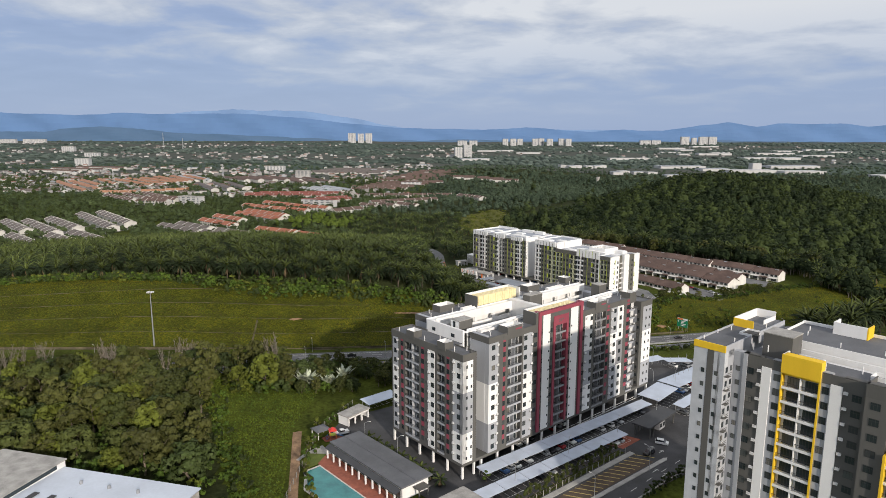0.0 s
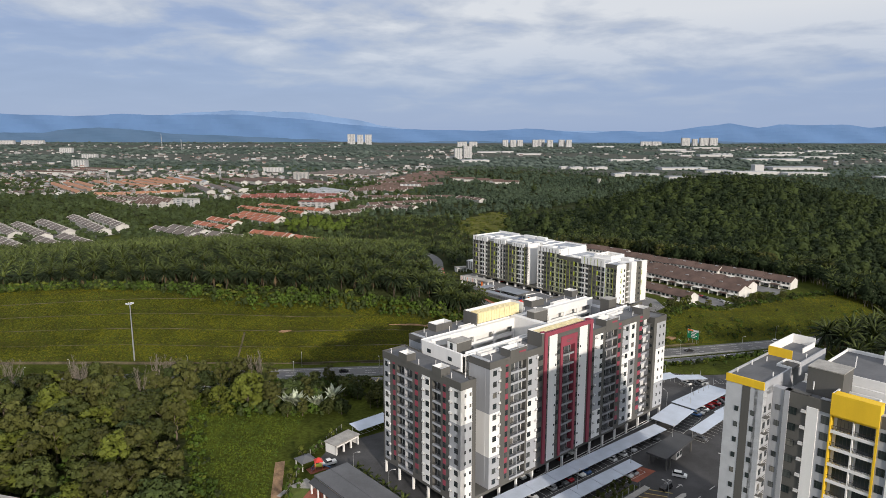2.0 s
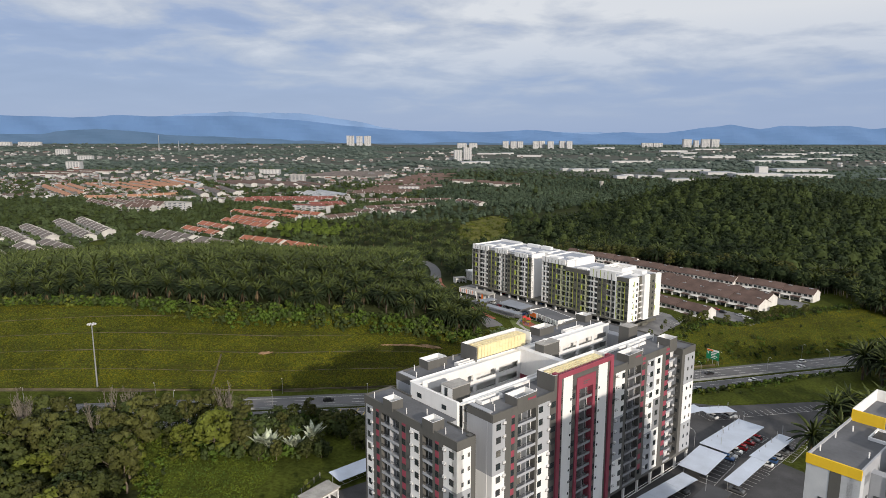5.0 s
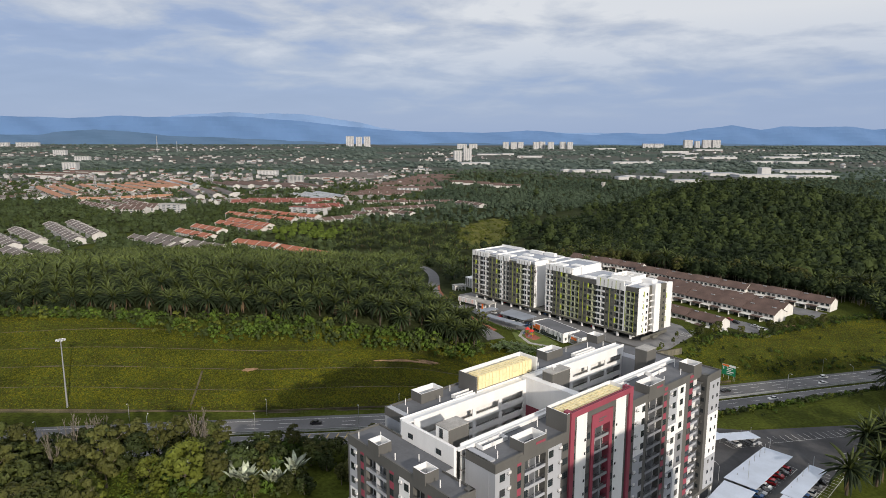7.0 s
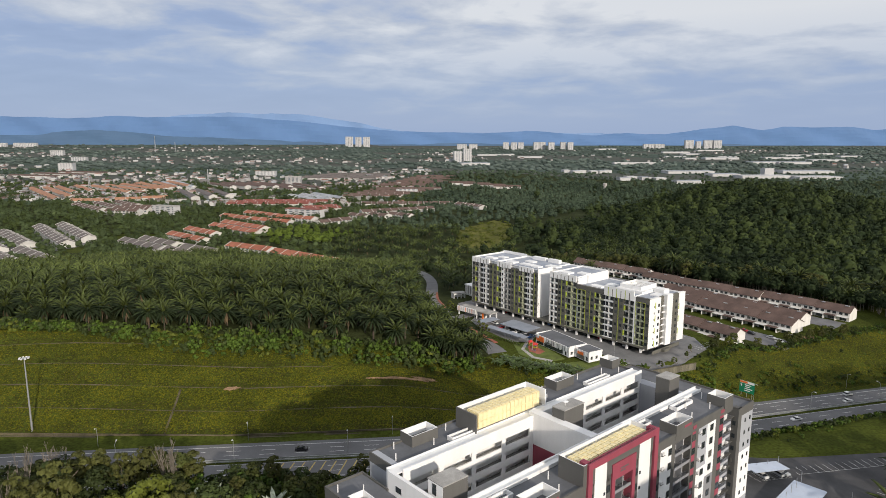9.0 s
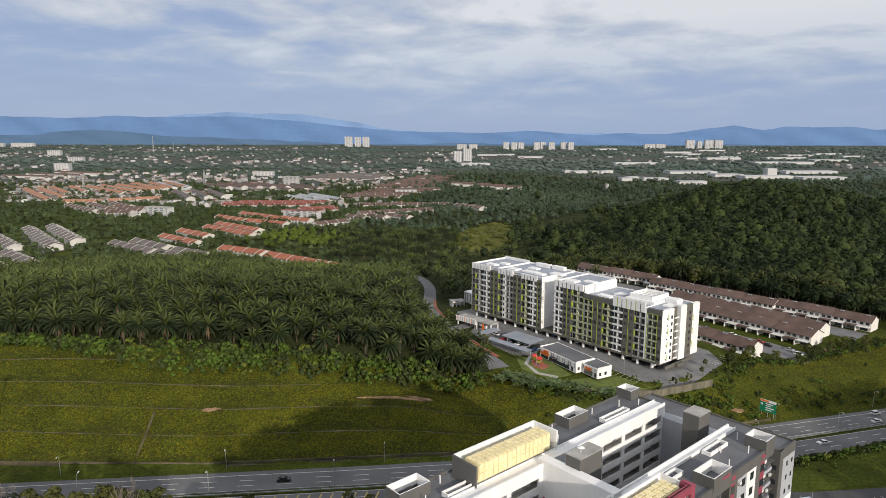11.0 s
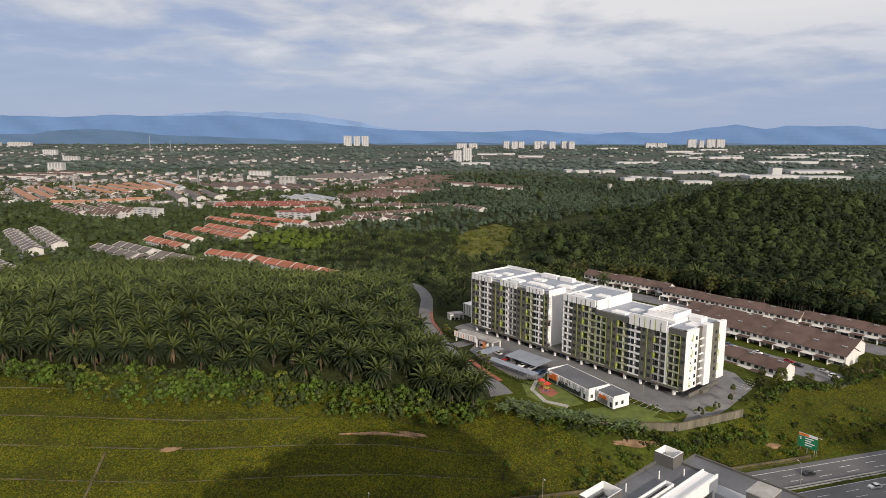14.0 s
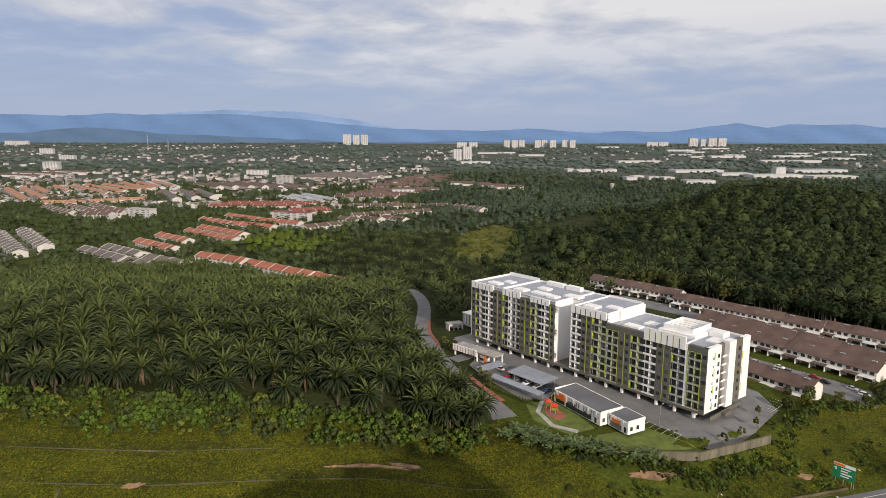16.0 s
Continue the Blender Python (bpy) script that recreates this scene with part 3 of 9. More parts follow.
def water_tank(parent, x0, y0, x1, y1, z0, h=2.3):
    """A tank bolted together from square panels with a tied top."""
    n, m = max(1, round((x1 - x0) / 1.22)), max(1, round((y1 - y0) / 1.22))
    mb = MB().box(x0, y0, z0, x1, y1, z0 + h - 0.2)
    for i in range(n):
        for j in range(m):
            a, b = x0 + (x1 - x0) * i / n, y0 + (y1 - y0) * j / m
            w, d = (x1 - x0) / n, (y1 - y0) / m
            mb.box(a + 0.11, b + 0.11, z0 + h - 0.2, a + w - 0.11, b + d - 0.11, z0 + h - 0.04 * ((i + j) % 2), skip="b")
    for k in range(2):
        for i in range(n):
            a, w = x0 + (x1 - x0) * i / n, (x1 - x0) / n
            mb.box(a + 0.1, y0 - 0.14, z0 + k * h / 2 + 0.1, a + w - 0.1, y0, z0 + (k + 1) * h / 2 - 0.12, skip="k")
    return part("water_tank", mb, M["tank"], parent, "cream panel water tank")


def red_block():
    B = thing("apartment_block", pose(*RED_O, 0, 0, 0, RED_A), "grey, white and crimson eleven-storey apartment block on stilts", "apartment block")
    G, ZB, FH = 5.0, 9.9, 3.12
    T10, T11 = 43.2, 46.1
    Z10, Z11 = ZB + 10 * FH, ZB + 11 * FH
    panel_a, panel_b = [(3, "white"), (4, "light_grey"), (9, "white")], [(3, "light_grey"), (4, "white"), (9, "light_grey")]
    # wing that faces the pool
    F = Matrix.Translation((0, 33.8, 0)) @ pose(0, 0, 0, 0, 0, -90)
    V = lambda v: 33.8 - v
    cols = [(0, .6, "solid", "dark_grey"), (.6, 3.4, "win", panel_b, {"at": 1.9, "ac": 3.2}), (3.4, 4.8, "solid", "dark_grey"), (4.8, 6.0, "redwin", "dark_grey"),
            (6.0, 6.8, "solid", "dark_grey"), (6.8, 13.9, "balc", "light_grey", {"div": 1}), (13.9, 15.0, "solid", "dark_grey"), (15.0, 16.4, "redwin", "dark_grey"),
            (16.4, 18.2, "solid", "dark_grey"), (18.2, 21.4, "win", "white", {"at": 20.5, "ac": 18.8, "proud": 0.08}), (21.4, 22.5, "solid", "dark_grey"),
            (22.5, 25.9, "balc", "light_grey"), (25.9, 26.8, "solid", "dark_grey"), (26.8, 28.0, "redwin", "dark_grey"), (28.0, 29.5, "solid", "dark_grey"), (29.5, 33.8, "win", panel_a, {"at": 32.1, "ac": 29.9})]
    facade(B, F, cols, ZB, 10, FH, Z10)
    F2 = Matrix.Identity(4)
    facade(B, F2, [(0.0, 4.0, "win", panel_a, {"at": [1.6, 3.4], "w": 0.6, "h": 0.9, "bars": 0}), (4.0, 5.4, "solid", "dark_grey", {"top": T10})], ZB, 10, FH, Z10)
    block(B, "wall", 1.6, 1.6, ZB, 5.2, 33.4, T10 - 0.6, M["recess"])
    block(B, "wall", 5.2, 9.0, ZB, 8.2, 33.8, T10 - 0.6, M["light_grey"])
    mb = MB().box(-0.05, -0.05, Z10, 5.4, 0.3, T10).box(-0.05, 0.3, Z10, 0.3, 33.85, T10).box(5.15, 0.3, Z10, 5.4, 9.0, T10).box(0.3, 33.5, Z10, 8.2, 33.85, T10).box(7.95, 25.5, Z10, 8.2, 33.5, T10)
    part("parapet", mb, M["dark_grey"], B)
    part("roof", MB().box(0.3, 0.3, T10 - 0.62, 5.15, 33.5, T10 - 0.4).box(5.15, 9.0, T10 - 0.62, 7.95, 33.5, T10 - 0.4), M["roof_grey"], B)
    roof_box(B, -0.3, 7.4, 3.0, 11.0, T10 - 0.6, T10 + 1.8)
    roof_box(B, -0.3, 22.0, 2.9, 25.7, T10 - 0.6, T10 + 1.8)
    vent_pipes(B, [(1, 31), (4.5, 28), (1.2, 18.5), (4.4, 15), (1.3, 5), (4.3, 3)], T10 - 0.4)
    # corridor wall behind that wing
    W = MB().box(8.2, 9.0, ZB, 8.9, 25.8, 44.9).box(8.2, 9.0, 44.9, 8.9, 25.8, 46.6)
    part("corridor_wall", W, M["white"], B)
    for y in (13.5, 22.5):
        window(B, Matrix.Translation((8.2, 0, 0)) @ pose(0, 0, 0, 0, 0, -90), -y, 43.6, 1.6, 1.1, 1)
    # wing that faces the car park
    pc, pd = [(4, "light_grey"), (4, "white"), (9, "light_grey")], [(4, "white"), (4, "light_grey"), (9, "white")]
    cols = [(10.4, 14.4, "win", pc, {"at": 12.3, "ac": 14.0}), (14.4, 16.4, "solid", "dark_grey"), (16.4, 17.5, "redwin", "dark_grey"), (17.5, 18.5, "solid", "dark_grey"),
            (18.5, 24.7, "balc", "light_grey", {"div": 1}), (24.7, 25.5, "solid", "dark_grey"), (25.5, 29.7, "win", pc, {"at": 26.4, "ac": 29.2}), (29.7, 32.0, "win", "dark_grey", {"at": 30.9, "w": 1.7}),
            (32.0, 33.2, "solid", "red", {"proud": 0.5, "top": 49.9}), (33.2, 34.4, "win", "dark_grey", {"at": 33.8, "w": 0.9, "bars": 1, "top": 49}), (34.4, 37.9, "win", "white", {"proud": 0.12, "top": 48.6, "at": 37.4, "w": 0.5, "h": 0.6, "bars": 0}),
            (37.9, 39.5, "win", "dark_grey", {"at": 38.7, "w": 1.1, "bars": 1, "top": 49}), (39.5, 40.5, "solid", "red", {"proud": 0.3, "top": 47.2}), (40.5, 46.1, "balc", "mid_grey", {"div": 1, "head": "red", "top": 47.2}),
            (46.1, 47.1, "solid", "red", {"proud": 0.3, "top": 47.2}), (47.1, 48.4, "win", "dark_grey", {"at": 47.8, "w": 0.9, "bars": 1, "top": 49}), (48.4, 52.3, "win", "white", {"proud": 0.12, "top": 48.6, "at": 48.9, "w": 0.5, "h": 0.6, "bars": 0}),
            (52.3, 53.2, "solid", "dark_grey", {"top": 49}), (53.2, 54.5, "solid", "red", {"proud": 0.5, "top": 49.9}), (54.5, 56.4, "win", "dark_grey", {"at": 55.5, "w": 1.4}), (56.4, 60.7, "win", pd, {"at": 60.0, "ac": 57.0, "w": 1.2}),
            (60.7, 62.0, "solid", "dark_grey"), (62.0, 68.4, "balc", "mid_grey", {"div": 1}), (68.4, 69.0, "solid", "dark_grey"), (69.0, 70.4, "redwin", "dark_grey"), (70.4, 71.6, "solid", "dark_grey"),
            (71.6, 75.5, "win", [(3, "light_grey"), (4, "white"), (9, "light_grey")], {"at": 74.0, "ac": 72.1}), (75.5, 79.3, "win", [(4, "white"), (3, "mid_grey"), (9, "white")], {"at": 77.5}),
            (79.3, 81.2, "solid", "dark_grey"), (81.2, 82.9, "redwin", "dark_grey"), (82.9, 86.6, "balc", "light_grey")]
    facade(B, F2, cols, ZB, 11, FH, Z11)
    # side of this wing towards the pool wing
    FS = Matrix.Translation((10.4, 8.0, 0)) @ pose(0, 0, 0, 0, 0, -90)
    facade(B, FS, [(0, 6.4, "solid", pc, {"proud": 0.05})], ZB, 11, FH, T11)
    # red bands over the frame and its inner head
    part("red_frame", MB().box(33.2, -0.5, 48.7, 53.2, 0.4, 49.9).box(40.5, -0.3, Z11 - 0.2, 46.1, 0.0, 47.2), M["red"], B)
    part("sign_bar", MB().box(42.0, -0.34, 45.6, 44.6, -0.3, 45.85).box(42.0, -0.34, 45.05, 43.6, -0.3, 45.3), M["dark_grey"], B)
    part("sign_bar", MB().box(31.9, 1.0, 48.6, 31.98, 3.6, 48.95), M["red"], B)
    part("head_wall", MB().box(33.2, 0.0, Z11, 40.5, 0.4, 48.75).box(46.1, 0.0, Z11, 53.2, 0.4, 48.75).box(40.5, 0.0, 47.1, 46.1, 0.4, 48.75), M["dark_grey"], B)
    block(B, "wall", 11.9, 1.5, ZB, 88.0, 8.2, T11 - 0.6, M["recess"])
    mb = MB().box(10.35, -0.06, Z11 - 0.02, 32.0, 0.3, T11).box(54.5, -0.06, Z11 - 0.02, 87.0, 0.3, T11).box(10.3, 0.3, Z11, 10.6, 8.0, T11).box(86.8, 0.3, Z11, 87.0, 4.0, T11)
    part("parapet", mb, M["dark_grey"], B)
    for a, b in ((16.4, 24.7), (61.6, 68.6), (69.0, 70.4), (81.2, 82.9)):
        block(B, "parapet_panel", a, -0.12, Z11 + 0.6, b, -0.05, T11 - 0.5, M["red"] if b - a < 2 else M["dark_grey"])
    part("roof", MB().box(10.6, 0.3, T11 - 0.62, 88.0, 8.3, T11 - 0.4), M["roof_grey"], B)
    roof_box(B, 18.0, -0.2, 24.6, 3.6, T11 - 0.6, T11 + 1.8)
    roof_box(B, 61.8, -0.2, 68.4, 3.7, T11 - 0.6, T11 + 1.8)
    roof_box(B, 82.6, -0.2, 86.6, 4.0, T11 - 0.6, T11 + 1.9)
    for a in (19.0, 62.5):
        block(B, "sign_bar", a + 2.5, -0.25, T11 + 0.4, a + 5.2, -0.2, T11 + 0.9, M["red"])
    roof_box(B, 31.0, -0.1, 53.6, 5.4, T11 - 0.6, 49.9)
    water_tank(B, 32.2, 1.2, 52.4, 4.4, 46.4, 3.2)
    vent_pipes(B, [(13, 2), (15.5, 5), (27, 2), (29, 6), (58, 2), (72, 2), (76, 5.5), (80, 2.0), (84, 6)], T11 - 0.4)
    # corridor edges round the court, with long openings
    def corridor(y, x0, x1, side):
        mb = MB()
        for i in range(12):
            z = ZB + FH * i
            mb.box(x0, y, z - 0.25, x1, y + 0.3, z + 1.15 if i < 11 else z + 2.35)
        n = int((x1 - x0) / 7.2)
        for k in range(n + 1):
            x = x0 + (x1 - x0 - 1.2) * k / n
            mb.box(x, y + 0.02, ZB, x + 1.2, y + 0.28, Z11)
        part("corridor_wall", mb, M["white"], B)
        mb = MB()
        for i in range(12):
            z = ZB + FH * i
            mb.box(x0, min(y + 0.3, y + 0.3 + side), z - 0.2, x1, max(y, y + side), z)
        part("corridor_floor", mb, M["concrete"], B)
    corridor(9.6, 10.6, 46.0, -1.4)
    corridor(9.6, 48.0, 88.0, -1.4)
    corridor(24.2, 10.6, 46.0, 2.7)
    corridor(24.2, 48.0, 88.0, 2.7)
    mb = MB().box(10.6, 8.2, ZB, 88.0, 8.4, T11 + 0.3).box(8.9, 26.9, ZB, 88.0, 27.1, T11 + 0.3)
    part("corridor_wall", mb, M["white"], B)
    part("roof", MB().box(8.9, 8.4, T11 - 0.2, 88.0, 9.6, T11).box(8.9, 24.5, T11 - 0.2, 88.0, 26.9, T11), M["white"], B)
    # bridge in the middle of the court, white above and maroon below
    part("bridge", MB().box(46.0, 9.0, ZB, 48.0, 25.0, Z11 - 4.2, 1).box(45.9, 9.0, Z11 - 4.2, 48.1, 25.6, 47.1, 0), [M["white"], M["red"]], B)
    # wing towards the motorway
    FB = Matrix.Translation((88.0, 34.6, 0)) @ pose(0, 0, 0, 0, 0, 180)
    cols = [(0, 6, "win", pc), (6, 14, "solid", "dark_grey"), (14, 20, "win", "white"), (20, 22, "solid", "red"), (22, 30, "solid", "mid_grey"), (30, 35, "win", pc), (35, 42, "solid", "dark_grey"), (42, 50, "win", "white", {"at": [44, 48]}), (50, 57.4, "solid", "dark_grey"),
            (57.4, 63.0, "win", pd), (63.0, 70.5, "solid", "dark_grey"), (70.5, 77.6, "win", pc)]
    facade(B, FB, cols, ZB, 11, FH, Z11)
    block(B, "wall", 10.5, 27.1, ZB, 86.4, 33.1, T11 - 0.6, M["light_grey"])
    block(B, "wall", 10.4, 27.1, ZB, 12.0, 34.6, T11 - 0.05, M["light_grey"])
    part("parapet", MB().box(10.35, 34.3, Z11, 88.05, 34.65, T11).box(10.35, 27.1, Z11, 10.6, 34.3, T11).box(87.8, 27.1, Z11, 88.05, 34.3, T11), M["dark_grey"], B)
    part("roof", MB().box(10.6, 27.1, T11 - 0.62, 87.8, 34.3, T11 - 0.4), M["roof_grey"], B)
    for a, b in ((18.0, 24.6), (62.0, 68.6), (84.6, 88.2)):
        roof_box(B, a, 31.0, b, 34.8, T11 - 0.6, T11 + 1.9)
    block(B, "roof_parapet", 31.0, 26.6, T11 - 0.6, 31.3, 32.7, 50.0, M["dark_grey"])
    block(B, "roof_parapet", 52.5, 26.6, T11 - 0.6, 52.8, 32.7, 50.0, M["white"])
    block(B, "roof_parapet", 31.3, 32.4, T11 - 0.6, 52.5, 32.7, 50.0, M["white"])
    block(B, "tank_plinth", 31.3, 27.0, T11 - 0.6, 52.5, 32.4, 46.4, M["concrete"])
    water_tank(B, 32.4, 27.4, 51.4, 30.8, 46.4, 3.4)
    for a in (25.5, 70.0):
        mb = MB().box(a, 27.6, T11 - 0.5, a + 9, 27.8, T11 + 0.5).box(a, 29.0, T11 - 0.5, a + 9, 29.2, T11 + 0.5).box(a, 27.8, T11 - 0.5, a + .2, 29.0, T11 + 0.5).box(a + 8.8, 27.8, T11 - 0.5, a + 9, 29.0, T11 + 0.5)
        part("light_well", mb, M["white"], B)
        # near-black sheet at roof level stands in for the shaft's dark depth
        block(B, "light_well_floor", a + .2, 27.8, T11 - 0.39, a + 8.8, 29.0, T11 - 0.36, M["frame"])
    for a in (13.0, 56.0, 73.0):
        mb = MB().box(a, 6.0, T11 - 0.5, a + 7, 6.2, T11 + 0.4).box(a, 7.6, T11 - 0.5, a + 7, 7.8, T11 + 0.4).box(a, 6.2, T11 - 0.5, a + .2, 7.6, T11 + 0.4).box(a + 6.8, 6.2, T11 - 0.5, a + 7, 7.6, T11 + 0.4)
        part("light_well", mb, M["white"], B)
    vent_pipes(B, [(12.5, 29), (15, 33), (22, 29.2), (28, 32.5), (56, 29), (59, 33), (72, 32.5), (80, 31), (84, 28.5)], T11 - 0.4)
    # stair heads and lift house
    for x0, y0, x1, y1, z in ((10.2, 12.8, 15.8, 16.7, 48.2), (47.8, 17.4, 54.4, 20.6, 49.2), (83.0, 13.6, 87.6, 17.2, 48.2)):
        white_side = x0 < 20
        mb = MB().box(x0, y0 + 0.02, ZB, x1, y1, z, 0)
        mb.box(x0 - 0.04, y0 + 0.05, ZB, x0, y1, z - 0.02, 1 if white_side else 0)
        mb.box(x0 - 0.1, y0 - 0.08, z, x1 + 0.1, y1 + 0.1, z + 0.18, 2)
        part("stair_tower", mb, [M["dark_grey"], M["white"], M["concrete"]], B)
    window(B, Matrix.Translation((10.14, 0, 0)) @ pose(0, 0, 0, 0, 0, -90), -15.0, 45.9, 1.0, 2.0, 1)
    mb = MB().bar((50, 19, 49.3), (50, 19, 50.4), 0.06).tube(50, 19, 50.3, 50.5, 0.7, 0.2, 10)
    part("satellite_dish", mb, M["white"], B)
    # far wing
    FE = Matrix.Identity(4)
    facade(B, FE, [(90.6, 92.3, "solid", "dark_grey", {"top": T10}), (92.3, 98.2, "win", [(3, "light_grey"), (4, "white"), (9, "light_grey")], {"at": [94.4, 96.8], "w": 0.7, "h": 1.0, "bars": 0})], ZB, 10, FH, Z10)
    block(B, "wall", 90.6, 1.6, ZB, 98.2, 33.8, T10 - 0.6, M["light_grey"])
    FL = Matrix.Translation((90.6, 0, 0)) @ pose(0, 0, 0, 0, 0, -90)
    for i in range(10):
        window(B, FL, -0.9, ZB + FH * i + 0.9, 0.8, 1.1, 1)
    block(B, "wall", 87.4, 4.6, ZB, 90.6, 33.0, T10, M["light_grey"])
    mb = MB()
    for i in range(1, 11):
        mb.box(86.7, 1.0, ZB + FH * i - 0.12, 90.6, 1.8, ZB + FH * i + 0.05)
    part("service_ledge", mb, M["dark_grey"], B)
    for i in range(10):
        window(B, FE, 88.8, ZB + FH * i + 0.95, 0.9, 1.2, 1, 4.6)
        if i % 3 != 1:
            ledge(B, Matrix.Translation((0, 1.3, 0)), 88.0 + 0.9 * (i % 2), ZB + FH * i + 0.05)
    part("parapet", MB().box(90.55, -0.05, Z10, 98.25, 0.3, T10).box(97.95, 0.3, Z10, 98.25, 33.85, T10).box(90.55, 0.3, Z10, 90.85, 33.85, T10).box(90.85, 33.5, Z10, 97.95, 33.85, T10), M["dark_grey"], B)
    part("roof", MB().box(90.85, 0.3, T10 - 0.62, 97.95, 33.5, T10 - 0.4), M["roof_grey"], B)
    FR = Matrix.Translation((98.2, 0, 0)) @ pose(0, 0, 0, 0, 0, 90)
    facade(B, FR, [(0.2, 9, "win", pc), (9, 15, "solid", "dark_grey"), (15, 19, "win", "white"), (19, 26, "solid", "dark_grey"), (26, 33.6, "win", pc)], ZB, 10, FH, Z10)
    # transfer slab, beams and stilts
    part("transfer_beam", MB().box(-0.02, 0.0, ZB - 0.9, 8.2, 33.8, ZB - 0.02).box(8.2, 0.0, ZB - 0.9, 98.2, 12.5, ZB - 0.02).box(8.2, 24, ZB - 0.9, 98.2, 34.6, ZB - 0.02).box(8.2, 12.5, ZB - 0.7, 98.2, 24, ZB - 0.3), M["dark_grey"], B)
    pts = [(0.4, 33.4 - 6.6 * k) for k in range(6)] + [(8 + 6.9 * k, 0.4) for k in range(14)] + [(8 + 6.9 * k, 12) for k in range(14)] + [(8 + 9.2 * k, 25) for k in range(10)] + [(8 + 9.2 * k, 34.0) for k in range(10)] + [(5.0, 0.4)]
    stand(B, pts, G, ZB - 0.9, size=0.6)
    block(B, "core_wall", 20, 13, G, 60, 23, ZB - 0.7, M["mid_grey"])
    part("low_rail", MB().box(8, 0.2, G + 1.0, 98, 0.3, G + 1.12).box(8, 0.2, G, 98, 0.35, G + 0.25), M["white"], B)
    return B


red_block()


def yellow_tower():
    B = thing("apartment_tower", pose(*TOW_O, 0, 0, 0, TOW_A), "dark grey and white apartment tower with yellow trim", "apartment tower")
    ZB, FH, NF, G = 8.9, 3.15, 15, 4.6
    ZF, T, W = ZB + NF * FH, 58.3, 59.7
    # patched grey end
    F0 = Matrix.Translation((0.3, 0.7, 0)) @ pose(0, 0, 0, 0, 0, -90)
    facade(B, F0, [(0, 3.1, "win", "patched", {"at": 2.3, "w": 0.75, "h": 1.0, "bars": 0}), (3.1, 4.6, "solid", "dark_grey", {"proud": 0.04}), (4.6, 7.0, "win", "patched", {"at": 5.3, "w": 0.75, "h": 1.0, "bars": 0})], ZB - 4, NF + 1, FH, 58.8)
    part("yellow_band", MB().box(0.2, -6.35, 58.6, 0.5, 0.8, 60.1), M["yellow"], B)
    # its flank with service ledges
    FK = Matrix.Translation((0.3, -6.3, 0))
    facade(B, FK, [(0.0, 4.2, "win", "light_grey", {"at": [1.2, 3.3], "w": 0.9, "h": 1.2, "bars": 1})], ZB, NF, FH, 58.7)
    for i in range(NF):
        o = part("service_ledge", MB().box(0, -0.9, 0, 1.6, 0, 0.1).box(0, -0.9, 0.5, 1.6, -0.82, 0.58).box(0, -0.9, 0.9, 1.6, -0.82, 0.98), M["dark_grey"], B, at=FK @ Matrix.Translation((0.1, 0, ZB + FH * i + 0.2)))
        if i % 2:
            ledge(B, FK, 1.0, ZB + FH * i + 0.32)
    block(B, "wall", 1.9, -4.7, ZB - 4, 31.0, 0.7, W - 0.55, M["light_grey"])
    # main front
    F1 = Matrix.Translation((4.6, 0.7, 0)) @ pose(0, 0, 0, 0, 0, -90)
    cols = [(7.0, 9.0, "win", "light_grey", {"at": 8.1, "w": 0.9, "h": 1.1, "bars": 1}), (9.0, 13.1, "win", "dark_grey", {"at": 10.6, "w": 1.7, "ac": 12.6}), (13.1, 15.0, "solid", "white", {"proud": 0.25, "top": 56.4}), (15.0, 17.0, "win", "light_grey", {"at": 16.2, "w": 1.3}),
            (17.0, 17.2, "solid", "yellow", {"proud": 0.2, "top": 56.3}), (17.2, 24.15, "balc", "white", {"div": 1, "head": "yellow", "top": 60.2, "low": 0.3}), (24.15, 24.5, "solid", "yellow", {"proud": 0.25, "top": 56.3}),
            (24.5, 26.3, "win", "light_grey", {"at": 25.4, "w": 1.3}), (26.3, 28.4, "solid", "white", {"proud": 0.25, "top": 56.4}), (28.4, 32.6, "win", "dark_grey", {"at": 30.9, "w": 1.7, "ac": 29.0})]
    facade(B, F1, cols, ZB, NF, FH, T)
    part("yellow_head", MB().box(17.0, -0.5, 56.3, 24.5, 0.0, 60.2).box(24.2, 0.0, 57.6, 24.5, 1.6, 60.2), M["yellow"], B, at=F1)
    part("head_back", MB().box(17.0, 0.0, 57.6, 17.3, 3.0, 60.2).box(17.3, 2.8, 57.6, 24.2, 3.0, 59.4), M["white"], B, at=F1)
    F2 = Matrix.Translation((3.2, 0.7, 0)) @ pose(0, 0, 0, 0, 0, -90)
    cols = [(32.6, 36.6, "win", "dark_grey", {"at": 34.4, "w": 1.7, "deep": 3}), (36.6, 37.0, "solid", "yellow", {"proud": 0.6, "top": 46}), (37.0, 43.0, "balc", "white", {"div": 1}), (43.0, 43.4, "solid", "yellow", {"proud": 0.6, "top": 46}), (43.4, 50, "win", "dark_grey", {"at": [45, 48]})]
    facade(B, F2, cols, ZB, NF, FH, 58.8)
    block(B, "wall", 6.1, -49.3, ZB, 14.0, -8.3, T - 0.6, M["recess"])
    block(B, "wall", 4.8, -49.3, ZB, 6.1, -31.9, T - 0.6, M["recess"])
    block(B, "wall", 4.4, -9.3, ZB, 6.1, -8.4, T, M["light_grey"])
    part("parapet", MB().box(4.55, -31.9, ZF, 4.9, -24.0, T).box(4.55, -16.2, ZF, 4.9, -8.3, T).box(3.15, -49.3, ZF, 3.5, -31.9, 58.8).box(3.5, -32.2, ZF, 9.0, -31.9, 58.8), M["dark_grey"], B)
